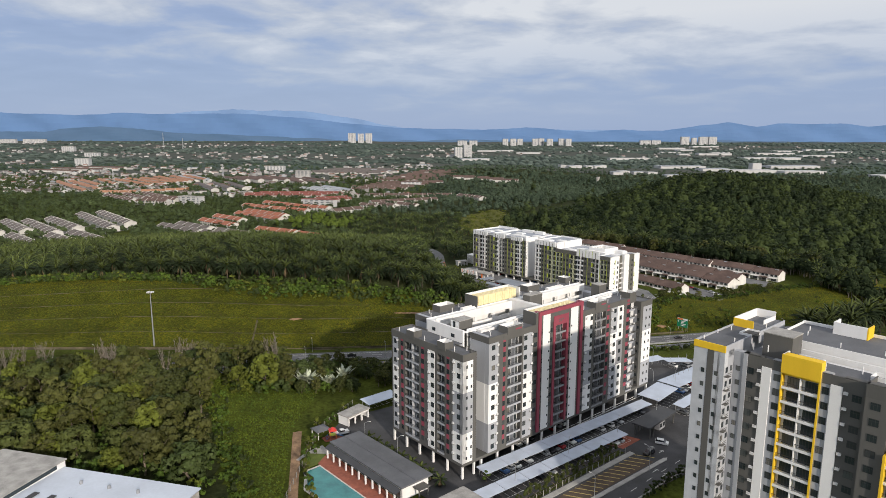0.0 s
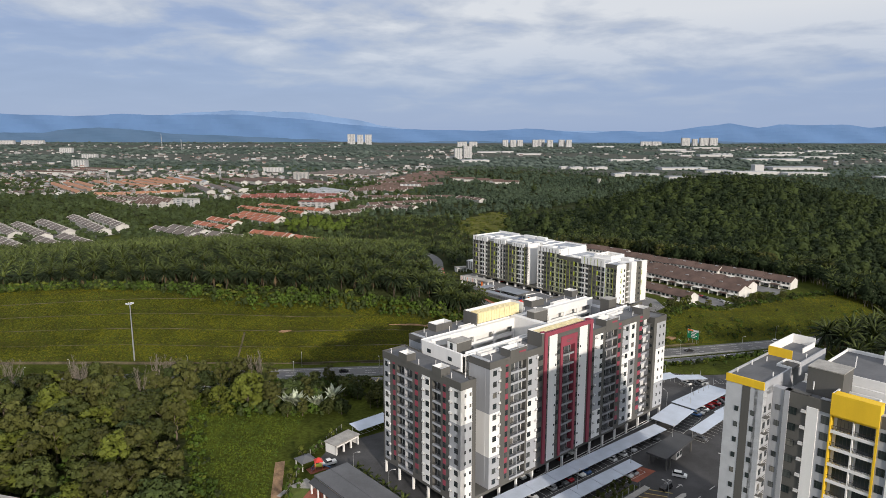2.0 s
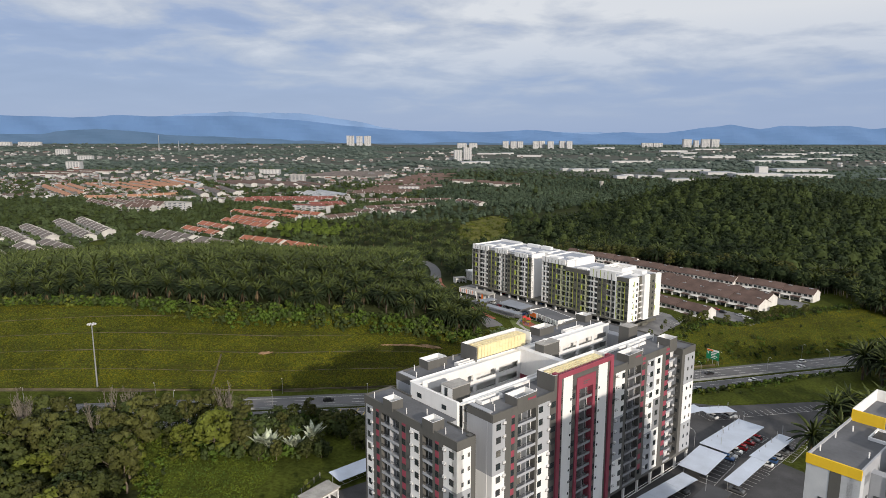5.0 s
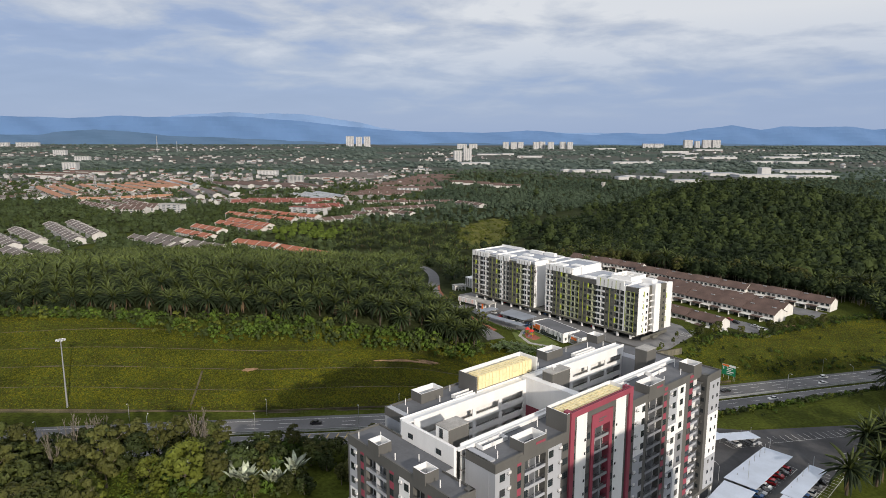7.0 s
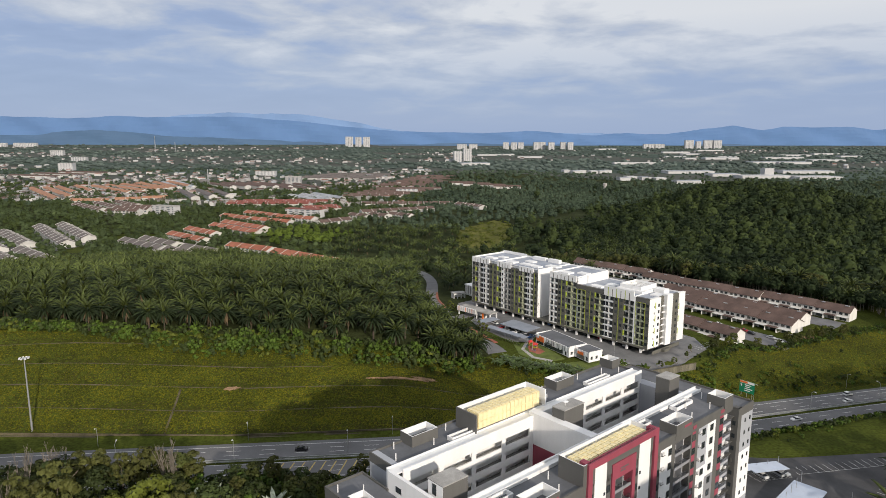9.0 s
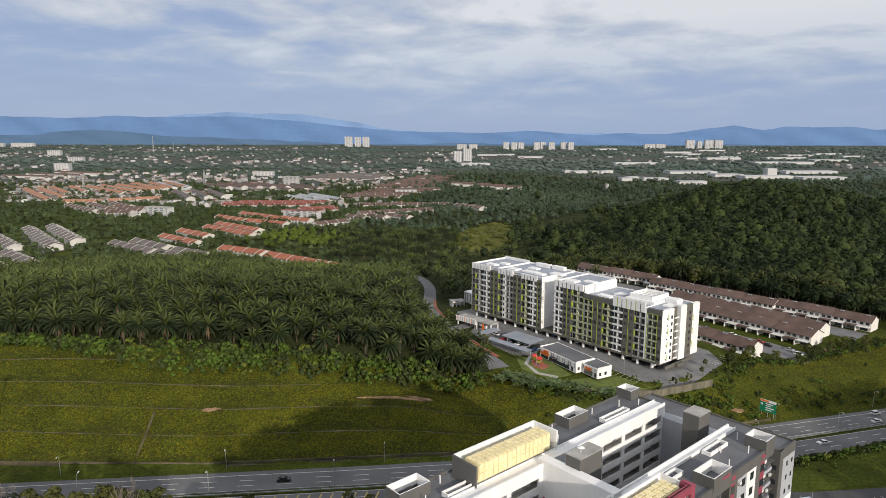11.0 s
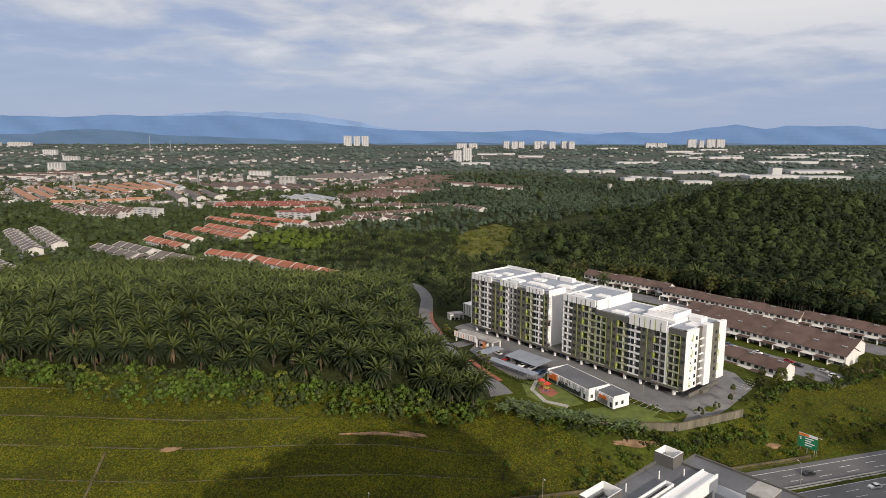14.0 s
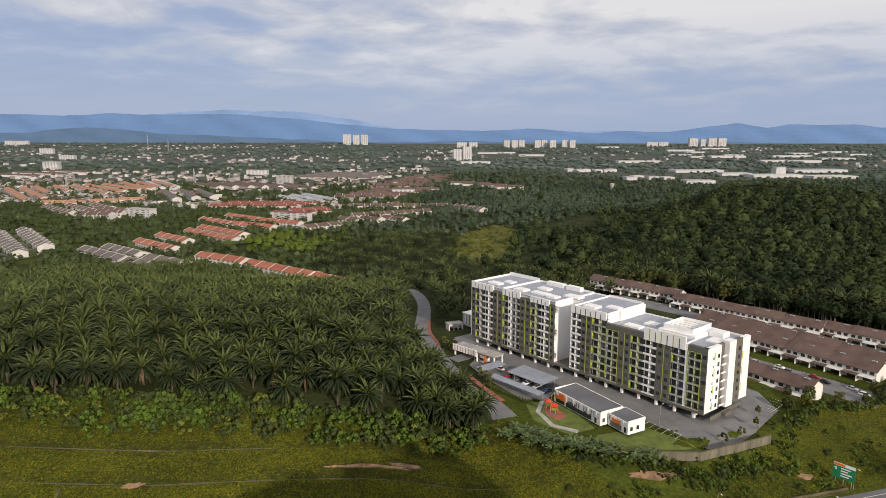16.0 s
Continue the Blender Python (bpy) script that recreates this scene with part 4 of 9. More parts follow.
    part("roof", MB().box(4.9, -49.3, T - 0.7, 12.5, -8.3, T - 0.45).box(0.5, -6.2, W - 0.5, 31.0, 0.5, W), M["roof_grey"], B)
    part("parapet", MB().box(0.3, 0.5, T, 31.0, 0.75, W + 0.4).box(0.5, -6.3, T - 1, 12.5, -6.05, W + 0.3).box(17.0, -6.3, T - 1, 31.0, -6.05, W + 0.3), M["light_grey"], B)
    # light wells along the front roof
    for y in (-16.0, -31.0):
        part("light_well", MB().box(8.5, y - 6, T - 0.5, 8.7, y, T + 0.4).box(11.5, y - 6, T - 0.5, 11.7, y, T + 0.4).box(8.7, y - 6, T - 0.5, 11.5, y - 5.8, T + 0.4).box(8.7, y - .2, T - 0.5, 11.5, y, T + 0.4), M["white"], B)
    part("light_well", MB().box(12.5, -6.3, W - 0.5, 12.7, -3.5, W + 0.5).box(16.8, -6.3, W - 0.5, 17.0, -3.5, W + 0.5).box(12.7, -3.7, W - 0.5, 16.8, -3.5, W + 0.5), M["white"], B)
    # again a near-black sheet in place of the shade down the well
    block(B, "light_well_floor", 12.7, -6.3, W - 0.3, 16.8, -3.7, W + 0.13, M["frame"])
    # roof boxes, white with yellow ends
    def ybox(x0, y0, x1, y1):
        part("roof_parapet", MB().box(x0 + 0.2, y1 - 0.2, W - 0.3, x1, y1, 61.7).box(x1 - 0.2, y0, W - 0.3, x1, y1 - 0.2, 61.7).box(x0 + 6, y0, W - 0.3, x1 - 0.2, y0 + 0.2, 60.8), M["white"], B)
        part("yellow_band", MB().box(x0, y0, W - 0.3, x0 + 0.2, y1, 61.6), M["yellow"], B)
    ybox(18.4, -4.1, 31.0, 0.6)
    part("roof_parapet", MB().box(29.9, -24.0, W - 0.3, 30.2, -17.2, 62.3).box(30.2, -17.5, W - 0.3, 33.9, -17.2, 62.3), M["white"], B)
    part("yellow_band", MB().box(29.9, -24.3, W - 0.3, 33.9, -24.0, 62.2), M["yellow"], B)
    # stair head, corridor wall and the wing behind
    part("stair_tower", MB().box(7.4, -16.9, ZB, 12.6, -11.0, 62.9, 0).box(7.3, -17.0, 62.9, 12.7, -10.9, 63.1, 1), [M["dark_grey"], M["concrete"]], B)
    mb = MB()
    for i in range(NF + 1):
        z = ZB + FH * i
        mb.box(15.0, -49.3, z - 0.25, 15.3, -8.0, z + 1.2 if i < NF else z + 2.6)
    for k in range(7):
        mb.box(15.02, -49.3 + 6.6 * k, ZB, 15.28, -48.0 + 6.6 * k, ZF)
    part("corridor_wall", mb, M["white"], B)
    part("corridor_floor", MB().box(15.3, -49.3, ZF - 0.2, 17.2, -8.0, ZF), M["concrete"], B)
    block(B, "wall", 17.2, -49.3, ZB, 34.0, -9.4, W - 0.5, M["white"])
    part("roof", MB().box(17.4, -49.1, W - 0.5, 33.8, -9.6, W - 0.2), M["roof_grey"], B)
    part("parapet", MB().box(17.2, -49.3, W - 0.5, 17.45, -9.4, W + 0.3).box(33.8, -49.3, W - 0.5, 34.05, -9.4, W + 0.5).box(17.45, -9.65, W - 0.5, 33.8, -9.4, W + 0.3), M["white"], B)
    vent_pipes(B, [(3.2, 0.0), (9.5, 0.0), (6, -5.5), (14, -1), (22, -5.6), (27, -3.5), (6.5, -12.5), (7, -30), (20, -12), (24, -14), (20, -22), (28, -13), (21, -30)], W - 0.6)
    part("podium", MB().box(0.3, -49.3, G - 1.0, 34.0, 0.7, ZB - 0.02), M["mid_grey"], B)
    return B


M["patched"] = mat("patched_grey_paint", (0.37, 0.385, 0.415), 0.75, 0.12, 0.28, 0.02, tint=(0.52, 0.54, 0.57))
yellow_tower()


def white_block():
    B = thing("apartment_block", pose(*WHI_O, 0, 0, 0, WHI_A), "white and olive-grey apartment block with lime balconies", "apartment block")
    ZB, FH, G, L = 7.6, 3.12, 4.3, 121.4
    Z8, Z7, T8, T7 = ZB + 8 * FH, ZB + 7 * FH, 35.2, 31.3
    F = Matrix.Translation((0, L, 0)) @ pose(0, 0, 0, 0, 0, -90)
    dk = "olive"
    lime = {"fin": "lime", "low": 0.25}
    left = [(0, 2.6, "win", dk, {"at": 1.4, "top": Z8 + .3}), (2.6, 8.2, "balc", "pale_olive", {**lime, "div": 1, "top": Z8}), (8.2, 14.6, "balc", "white", {"div": 1, "low": 0.5, "top": Z8}), (14.6, 20.9, "win", dk, {"at": [16.2, 19.3], "top": Z8 + .3}),
            (20.9, 24.6, "balc", "lime_slab", {**lime, "shift": 1}), (24.6, 26.5, "win", "white", {"w": 1.0, "bars": 1}), (26.5, 32.0, "balc", "pale_olive", {"div": 1}), (32.0, 38.3, "win", dk, {"at": [33.6, 36.8], "top": Z8 + .3}),
            (38.3, 43.7, "balc", "lime_slab", {**lime, "div": 1}), (43.7, 49.1, "balc", "white", {"div": 1, "low": 0.5}), (49.1, 52.6, "win", dk, {"top": Z8 + .3})]
    facade(B, F, left, ZB, 8, FH, Z8)
    mid = [(61.0, 66.4, "balc", "white", {"div": 1, "low": 0.5}), (66.4, 71.7, "win", dk, {"at": [67.8, 70.3], "top": Z8}), (71.7, 78.6, "balc", "lime_slab", {**lime, "div": 1, "shift": 1})]
    facade(B, F, mid, ZB, 8, FH, Z8)
    right = [(78.6, 84.7, "balc", "lime_slab", {"div": 1, "low": 0.3}), (84.7, 90.1, "win", dk, {"at": [86.1, 88.7]}), (90.1, 95.9, "balc", "lime_slab", {**lime, "div": 1}), (95.9, 101.4, "balc", "white", {"div": 1, "low": 0.5}),
             (101.4, 107.4, "win", dk, {"at": [102.9, 105.9]}), (107.4, 112.9, "balc", "pale_olive", {**lime, "div": 1, "shift": 1}), (112.9, 113.8, "solid", "white"), (113.8, 119.2, "balc", "lime_slab", {"div": 1, "low": 0.3}), (119.2, 121.4, "win", dk, {"at": 120.3})]
    facade(B, F, right, ZB, 7, FH, T7)
    for s in (17.7, 35.2, 69.1, 87.4, 104.4, 50.0):
        z1 = Z7 if s > 80 else Z8
        strip(B, F, s - 0.12, s + 0.12, ZB, z1 - 0.2, "lime", 0.08, 0.1, "lime_strip")
    for s0, s1, n in ((78.8, 84.6, 7), (113.9, 119.1, 7)):
        part("lime_frame", MB().box(s0, -0.12, ZB + 1.0, s0 + 0.2, 0, Z7 - 0.4).box(s1 - 0.2, -0.12, ZB + 1.0, s1, 0, Z7 - 0.4).box(s0, -0.12, Z7 - 0.6, s1, 0, Z7 - 0.4), M["lime"], B, at=F)
    # white crowns over parts of the facade, with dark slits
    for s0, s1, z0, z1 in ((0.0, 14.6, Z8 - 0.5, T8), (20.9, 32.0, Z8 - 0.5, T8), (38.3, 49.1, Z8 - 0.5, T8 - 0.3), (61.0, 78.6, Z8 - 0.4, T8 + 0.2), (95.9, 112.9, Z7 - 0.6, 33.7)):
        part("crown", MB().box(s0, -0.15, z0, s1, 0.5, z1), M["white"], B, at=F)
        n = int((s1 - s0) / 2.7)
        for k in range(1, n + 1):
            s = s0 + (s1 - s0) * k / (n + 1)
            part("crown_slit", MB().box(s - 0.18, -0.19, z0, s + 0.18, -0.15, z1 - (0.4 if k % 2 else 1.1)), M["lime" if (s > 95 and k % 2) else "olive"], B, at=F)
    # bodies
    def body(s0, s1, u0, u1, z1, m="white"):
        block(B, "wall", u0, L - s1, ZB, u1, L - s0, z1, M[m])
    body(0, 52.55, 1.5, 27, T8 - 1.2)
    body(52.55, 61.05, 12.0, 27, T8 - 1.2)
    body(61.05, 78.5, 1.5, 27, T8 - 1.0)
    body(78.5, 121.0, 1.5, 26.6, T7 - 0.9)
    for s, u1 in ((52.6, 12.0), (61.0, 12.0)):
        d = 0.3 if s < 60 else -0.3
        block(B, "side_wall", 0.0, L - max(s, s - d), ZB, u1, L - min(s, s - d), T8 - 0.2, M["white"])
    block(B, "side_wall", 0.0, L - 0.02, ZB, 27, L + 0.25, T8 - 0.2, M["white"])
    # roofs with parapets
    def roof(s0, s1, u0, u1, z, rise, backrise=None):
        part("roof", MB().box(u0, L - s1, z - 0.25, u1, L - s0, z), M["roof_blue"], B)
        k = 0.25
        part("parapet", MB().box(u0, L - s1, z, u0 + k, L - s0, z + rise * 0.35).box(u1 - k, L - s1, z, u1, L - s0, z + (backrise or rise)).box(u0 + k, L - s0 - k, z, u1 - k, L - s0, z + rise).box(u0 + k, L - s1, z, u1 - k, L - s1 + k, z + rise), M["white"], B)
    roof(0, 20, 1.2, 27, T8 - 1.0, 0.8, 1.7)
    roof(20, 52.5, 1.2, 27, T8 - 1.0, 0.6, 0.9)
    roof(52.6, 61.0, 12.0, 27, T8 - 1.0, 0.6)
    roof(61.1, 78.5, 1.2, 27, T8 - 0.9, 0.7, 1.0)
    roof(78.6, 97, 0.5, 26.6, T7 - 0.7, 0.5)
    roof(97, 112, 0.5, 26.6, T7 - 0.7, 0.4)
    roof(112, 121.2, 0.5, 26.6, T7 - 0.7, 0.5, 0.6)
    for s, u, w, d, h, z in ((6, 5, 7, 4, .5, T8), (10, 12, 5, 4, .4, T8), (24, 4, 6, 5, .5, T8), (33, 6, 9, 4, .4, T8), (30, 14, 6, 4, .5, T8), (43, 5, 5, 4, .5, T8), (47, 12, 8, 5, .4, T8), (39, 24, 8, 2.6, 1.6, T8), (27, 24, 10, 2.6, 1.5, T8), (64, 4, 6, 5, .6, T8), (71, 10, 6, 4, .5, T8), (84, 4, 7, 4, .5, T7 + .2), (88, 12, 5, 5, .4, T7 + .2), (115, 10, 5, 6, .4, T7 + .2)):
        block(B, "roof_housing", u, L - s - w, z - 1.0, u + d, L - s, z - 1.0 + h + 0.3, M["white"])
    # tank deck
    z = T7 - 0.7
    part("tank_deck", MB().box(8, L - 112, z, 25.0, L - 97, z + 1.3), M["white"], B)
    part("roof_parapet", MB().box(10, L - 110, z + 1.3, 24, L - 109.8, z + 3.2).box(10, L - 98.2, z + 1.3, 24, L - 98, z + 3.2).box(10, L - 109.8, z + 1.3, 10.2, L - 98.2, z + 3.2).box(23.8, L - 109.8, z + 1.3, 24, L - 98.2, z + 3.2), M["white"], B)
    mb = MB()
    for k in range(5):
        mb.bar((11 + 2.8 * k, L - 109, z + 2.4), (11 + 2.8 * k, L - 99, z + 2.4), 0.08)
    mb.bar((11, L - 109, z + 2.4), (22.2, L - 109, z + 2.4), 0.08).bar((11, L - 99, z + 2.4), (22.2, L - 99, z + 2.4), 0.08)
    part("pipe_frame", mb, M["concrete"], B)
    block(B, "stair_head", 17.5, L - 118, z, 22.5, L - 112.5, z + 2.0, M["white"])
    block(B, "end_rise", 9, L - 79.4, z, 26.8, L - 78.55, T8 - 0.5, M["white"])
    # end wall
    E = pose(0, 0, 0, 0, 0, -3.8)
    cols = [(0.0, 3.5, "solid", "white"), (3.5, 4.3, "win", "white", {"w": 0.5, "h": 0.8, "bars": 0}), (4.3, 8.7, "win", "white", {"at": 7.2, "w": 1.2, "bars": 1}), (8.7, 12.0, "solid", "olive", {"proud": -0.7}), (12.0, 16.4, "solid", "white", {"proud": 1.2, "top": T7 + 0.8}),
            (16.4, 18.4, "win", "white", {"at": 17.6, "w": 0.8, "h": 1.0, "bars": 0}), (18.4, 23.2, "win", "olive", {"at": 21.2, "w": 1.3}), (23.2, 24.0, "solid", "white"), (24.0, 28.4, "solid", "white", {"proud": 0.1})]
    facade(B, E, cols, ZB - 0.5, 7, FH, T7)
    for s, k in ((4.6, 0), (23.6, 1)):
        for i in range(7):
            if i % 2 == k:
                strip(B, E, s - 0.25, s + 0.25, ZB + FH * i, ZB + FH * (i + 1) - 0.3, "lime", 0.06, 0.05, "lime_strip")
    for i in range(7):
        part("service_ledge", MB().box(9.5, -0.2, 0, 12.0, 0.8, 0.12).box(9.5, -0.2, 0, 12.0, -0.1, 0.8), M["white"], B, at=E @ Matrix.Translation((0, 0, ZB + FH * i)))
    # frame below
    part("transfer_beam", MB().box(-0.3, 0.0, ZB - 0.9, 27, L, ZB - 0.02), M["olive"], B)
    stand(B, [(0.7, 4 + 7.6 * k) for k in range(16)] + [(13, 4 + 7.6 * k) for k in range(16)] + [(26, 4 + 7.6 * k) for k in range(16)], G, ZB - 0.9, size=0.9)
    block(B, "core_wall", 14, 20, G, 25, 100, ZB - 0.9, M["mid_grey"])
    block(B, "low_wall", 2.0, -1.5, G, 26.0, -1.2, G + 1.6, M["olive"])
    block(B, "low_wall", 10.0, -3.2, G, 15.0, -1.5, ZB - 2.0, M["olive"])
    return B


M["olive"] = mat("olive_grey_paint", (0.115, 0.112, 0.095), 0.75, 0.06, 0.25, 0.03, streak=True)
M["pale_olive"] = mat("pale_grey_slab", (0.40, 0.405, 0.39), 0.75, 0.05, 0.3, 0.03)
M["lime_slab"] = mat("lime_slab_edge", (0.38, 0.40, 0.28), 0.75, 0.05, 0.3, 0.03)
white_block()

# ---- vegetation ----


def leaf_blades(centers, normals, size, rs, aspect=1.3, jitter=0.2):
    """One pointed blade for each centre, turned to face roughly along its normal."""
    n = len(centers)
    r = rs.normal(size=(n, 3))
    nn = normals + jitter * r
    nn /= np.linalg.norm(nn, axis=1)[:, None] + 1e-9
    a = np.cross(nn, rs.normal(size=(n, 3)))
    a /= np.linalg.norm(a, axis=1)[:, None] + 1e-9
    b = np.cross(nn, a)
    s = (size * rs.uniform(0.6, 1.35, n))[:, None]
    a, b = a * s * aspect, b * s
    v = np.stack([centers - a, centers + 0.6 * a - b, centers + 0.6 * a + b], 1).reshape(-1, 3)
    return v, np.arange(3 * n).reshape(n, 3)


def crown_points(rs, n, lumps, radius, height, base):
    """Points and outward normals on the skins of lumps set over a domed, uneven crown."""
    ang = rs.uniform(0, 2 * math.pi, lumps)
    cs = rs.uniform(-0.75, 1.0, lumps)
    sn = np.sqrt(1 - cs ** 2)
    q = rs.uniform(0.52, 0.80, lumps)
    wob = 1 + 0.22 * np.sin(ang * 2 + rs.uniform(0, 6)) * sn
    c = np.stack([radius * q * wob * sn * np.cos(ang), radius * q * wob * sn * np.sin(ang), base + height * (0.36 + 0.48 * cs * (0.55 + 0.6 * q))], 1)
    r = radius * rs.uniform(0.20, 0.36, lumps)
    k = rs.integers(0, lumps, n)
    d = rs.normal(size=(n, 3))
    d[:, 2] = np.abs(d[:, 2]) * 0.9 - 0.25
    d += 0.45 * np.stack([sn * np.cos(ang), sn * np.sin(ang), cs], 1)[k]
    d /= np.linalg.norm(d, axis=1)[:, None]
    p = c[k] + d * r[k][:, None] * np.array([1, 1, 0.8]) * rs.uniform(0.82, 1.04, n)[:, None]
    return p, d


def limb(mb, a, b, r1, root, n=5):
    """A tapering limb that grows out of the vertex root."""
    a, b = Vector(a), Vector(b)
    d = (b - a).normalized()
    p = d.cross(Vector((0.3, 0.9, 0.1))).normalized()
    q = d.cross(p)
    k = len(mb.v)
    for c, r in ((a.lerp(b, 0.12), r1 * 2.6), (b, r1)):
        mb.v += [tuple(c + r * (math.cos(2 * math.pi * i / n) * p + math.sin(2 * math.pi * i / n) * q)) for i in range(n)]
    for i in range(n):
        j = (i + 1) % n
        mb.f += [(k + i, k + n + i, k + n + j, k + j), (root, k + i, k + j)]; mb.m += [0, 0]
    return k


def trunk_mesh(rs, height, radius, limbs=5, bark="trunk", top=0.56):
    """A tapered, slightly crooked stem with limbs and twigs, all in one piece."""
    mb, n, rings = MB(), 7, 5
    for k in range(rings):
        w = (0.25 if k else 0.0)
        cx, cy, z, r = rs.normal() * w, rs.normal() * w, -0.5 + (height * top + 0.5) * k / (rings - 1), radius * (1 - 0.2 * k)
        mb.v += [(cx + r * math.cos(2 * math.pi * i / n), cy + r * math.sin(2 * math.pi * i / n), z) for i in range(n)]
        if k:
            for i in range(n):
                j = (i + 1) % n
                mb.f.append(((k - 1) * n + i, (k - 1) * n + j, k * n + j, k * n + i)); mb.m.append(0)
    for k in range(limbs):
        root = int(rs.integers(2, rings)) * n + int(rs.integers(0, n))
        a = Vector(mb.v[root])
        w = rs.uniform(0, 2 * math.pi)
        ln = height * rs.uniform(0.10, 0.20)
        b = a + Vector((math.cos(w) * ln, math.sin(w) * ln, ln * rs.uniform(0.5, 1.1)))
        g = limb(mb, a, b, radius * 0.13, root)
        for q in range(2):
            w2 = w + rs.uniform(-0.9, 0.9)
            c = Vector(mb.v[g + 5])
            limb(mb, c, c + Vector((math.cos(w2) * ln * 0.5, math.sin(w2) * ln * 0.5, ln * 0.45)), radius * 0.06, g + 5 + q, 4)
    return mb.mesh("trunk", M[bark])


def tree_kind(seed, height, radius, n, leaf, material, lumps=26, base=0.3):
    rs = np.random.default_rng(seed)
    p, d = crown_points(rs, n, lumps, radius, height * (1 - base), height * base)
    v, f = leaf_blades(p, d, leaf, rs)
    return trunk_mesh(rs, height, radius * 0.05 + 0.08), flat_mesh("crown", v, f, M[material])


def plant(name, kind, x, y, scale, turn, label, category="tree", group="", z=None, sz=None):
    z = float(land(x, y)) if z is None else z
    t = thing(name, Matrix.LocRotScale((x, y, z - 0.1), Euler((0, 0, turn)), (scale, scale, scale * (sz or 1.0))), label, category, group)
    part("trunk", kind[0], None, t)
    part("crown", kind[1], None, t)
    return t


def palm_kind(seed, fronds, leaflets, ln, trunk_h, dead=6, wide=0.5):
    """An oil palm: a stout trunk, arching feathered fronds all round and a skirt of drooping old ones."""
    rs = np.random.default_rng(seed)
    V, F, MI = [], [], []
    def quad(a, b, c, d, m):
        k = len(V)
        V.extend([a, b, c, d]); F.append((k, k + 1, k + 2, k + 3)); MI.append(m)
    for i in range(fronds + dead):
        old = i >= fronds
        w = i * 2.39996 + rs.uniform(-0.2, 0.2)
        lift = rs.uniform(-1.25, -0.9) if old else 1.45 - 2.05 * (i / fronds) ** 0.95
        length = ln * rs.uniform(0.85, 1.1) * (0.75 if old else 1.0)
        steps = 6
        p = np.array([0.25 * math.cos(w), 0.25 * math.sin(w), trunk_h])
        el = lift
        path = [p.copy()]
        for k in range(steps):
            p = p + length / steps * np.array([math.cos(w) * math.cos(el), math.sin(w) * math.cos(el), math.sin(el)])
            el -= 0.12 + 0.035 * k if not old else 0.06
            path.append(p.copy())
        path = np.array(path)
        side = np.array([-math.sin(w), math.cos(w), 0])
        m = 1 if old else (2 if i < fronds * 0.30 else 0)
        seg = leaflets or 2
        cut = [round(steps * q / seg) for q in range(seg + 1)]
        for q in range(seg):
            j0, j1 = cut[q], cut[q + 1]
            w0 = wide * (0.26 + 0.74 * math.sin(math.pi * (0.12 + 0.80 * j0 / steps)))
            w1 = 0.06 if q == seg - 1 else wide * (0.26 + 0.74 * math.sin(math.pi * (0.12 + 0.80 * j1 / steps)))
            along = path[j1] - path[j0]
            along = along / (np.linalg.norm(along) + 1e-9)
            for sg in (-1, 1):
                dn = np.array([0, 0, -0.7]) + rs.normal(size=3) * 0.06
                quad(path[j0], path[j1], path[j1] + sg * side * w1 * 0.85 + dn * w1 + along * 0.5, path[j0] + sg * side * w0 * 0.85 + dn * w0 + along * 0.35, m)
    return np.array(V), np.array(F), np.array(MI)


# young upper fronds: paler green, with light on the crown tops painted in
M["palm_young_lit"] = mat("young_lit_palm_frond", (0.058, 0.073, 0.020), 0.5, 0.3, 0.06, 0.2, tint=(0.027, 0.037, 0.011), island=0.45, rand=0.25, spec=0.1)
M["palm_old"] = mat("withered_palm_frond", (0.10, 0.07, 0.035), 0.8, 0.25, 0.3, 0.2, island=0.3)


def palm_meshes(seed, fronds, leaflets, ln, h):
    v, f, mi = palm_kind(seed, fronds, leaflets, ln, h)
    mb = MB()
    for k in range(4):
        mb.tube(0, 0, -0.5 + (h + 0.4) * k / 4, -0.5 + (h + 0.4) * (k + 1) / 4 + 0.02, 0.42 - 0.02 * k, 0.36 - 0.02 * k + 0.06 * (k == 3), 7)
    return mb.mesh("trunk", M["palm_trunk"]), flat_mesh("crown", v, f, [M["palm"], M["palm_old"], M["palm_young_lit"]], mi)


PALMS = [palm_meshes(11 + k, 46, 4, 6.4, 6.4 + k * 0.9) for k in range(4)]
far_palm = palm_kind(30, 22, 2, 6.0, 7.4, 1, 0.64)


def plantation():
    rs = np.random.default_rng(3)
    near, far = [], []
    for j in range(56):
        for i in range(67):
            x = -500 + 9.2 * (i + 0.5 * (j % 2)) + rs.normal() * 0.7
            y = 345 + 8.0 * j + rs.normal() * 0.7
            d = y - float(hwy_y(x))
            back = float(np.interp(x, [-480, -430, -390, -300, -240, -200, -54, -10], [616, 634, 658, 684, 714, 722, 618, 600]))
            if d < float(palm_edge(x)) + rs.uniform(-3, 3) or y > back or x > float(road_x(y)) - (9 if y > 470 else 7) or rs.uniform() < 0.035:
                continue
            (near if (y < 455 and -235 < x) and len(near) < 300 else far).append((x, y))
    for x, y in near:
        t = plant("oil_palm", PALMS[int(rs.integers(0, 4))], x, y, rs.uniform(0.85, 1.18), rs.uniform(0, 6.28), "dark green oil palm with arching feathered fronds", "palm tree", "oil palms of the plantation")
    return far


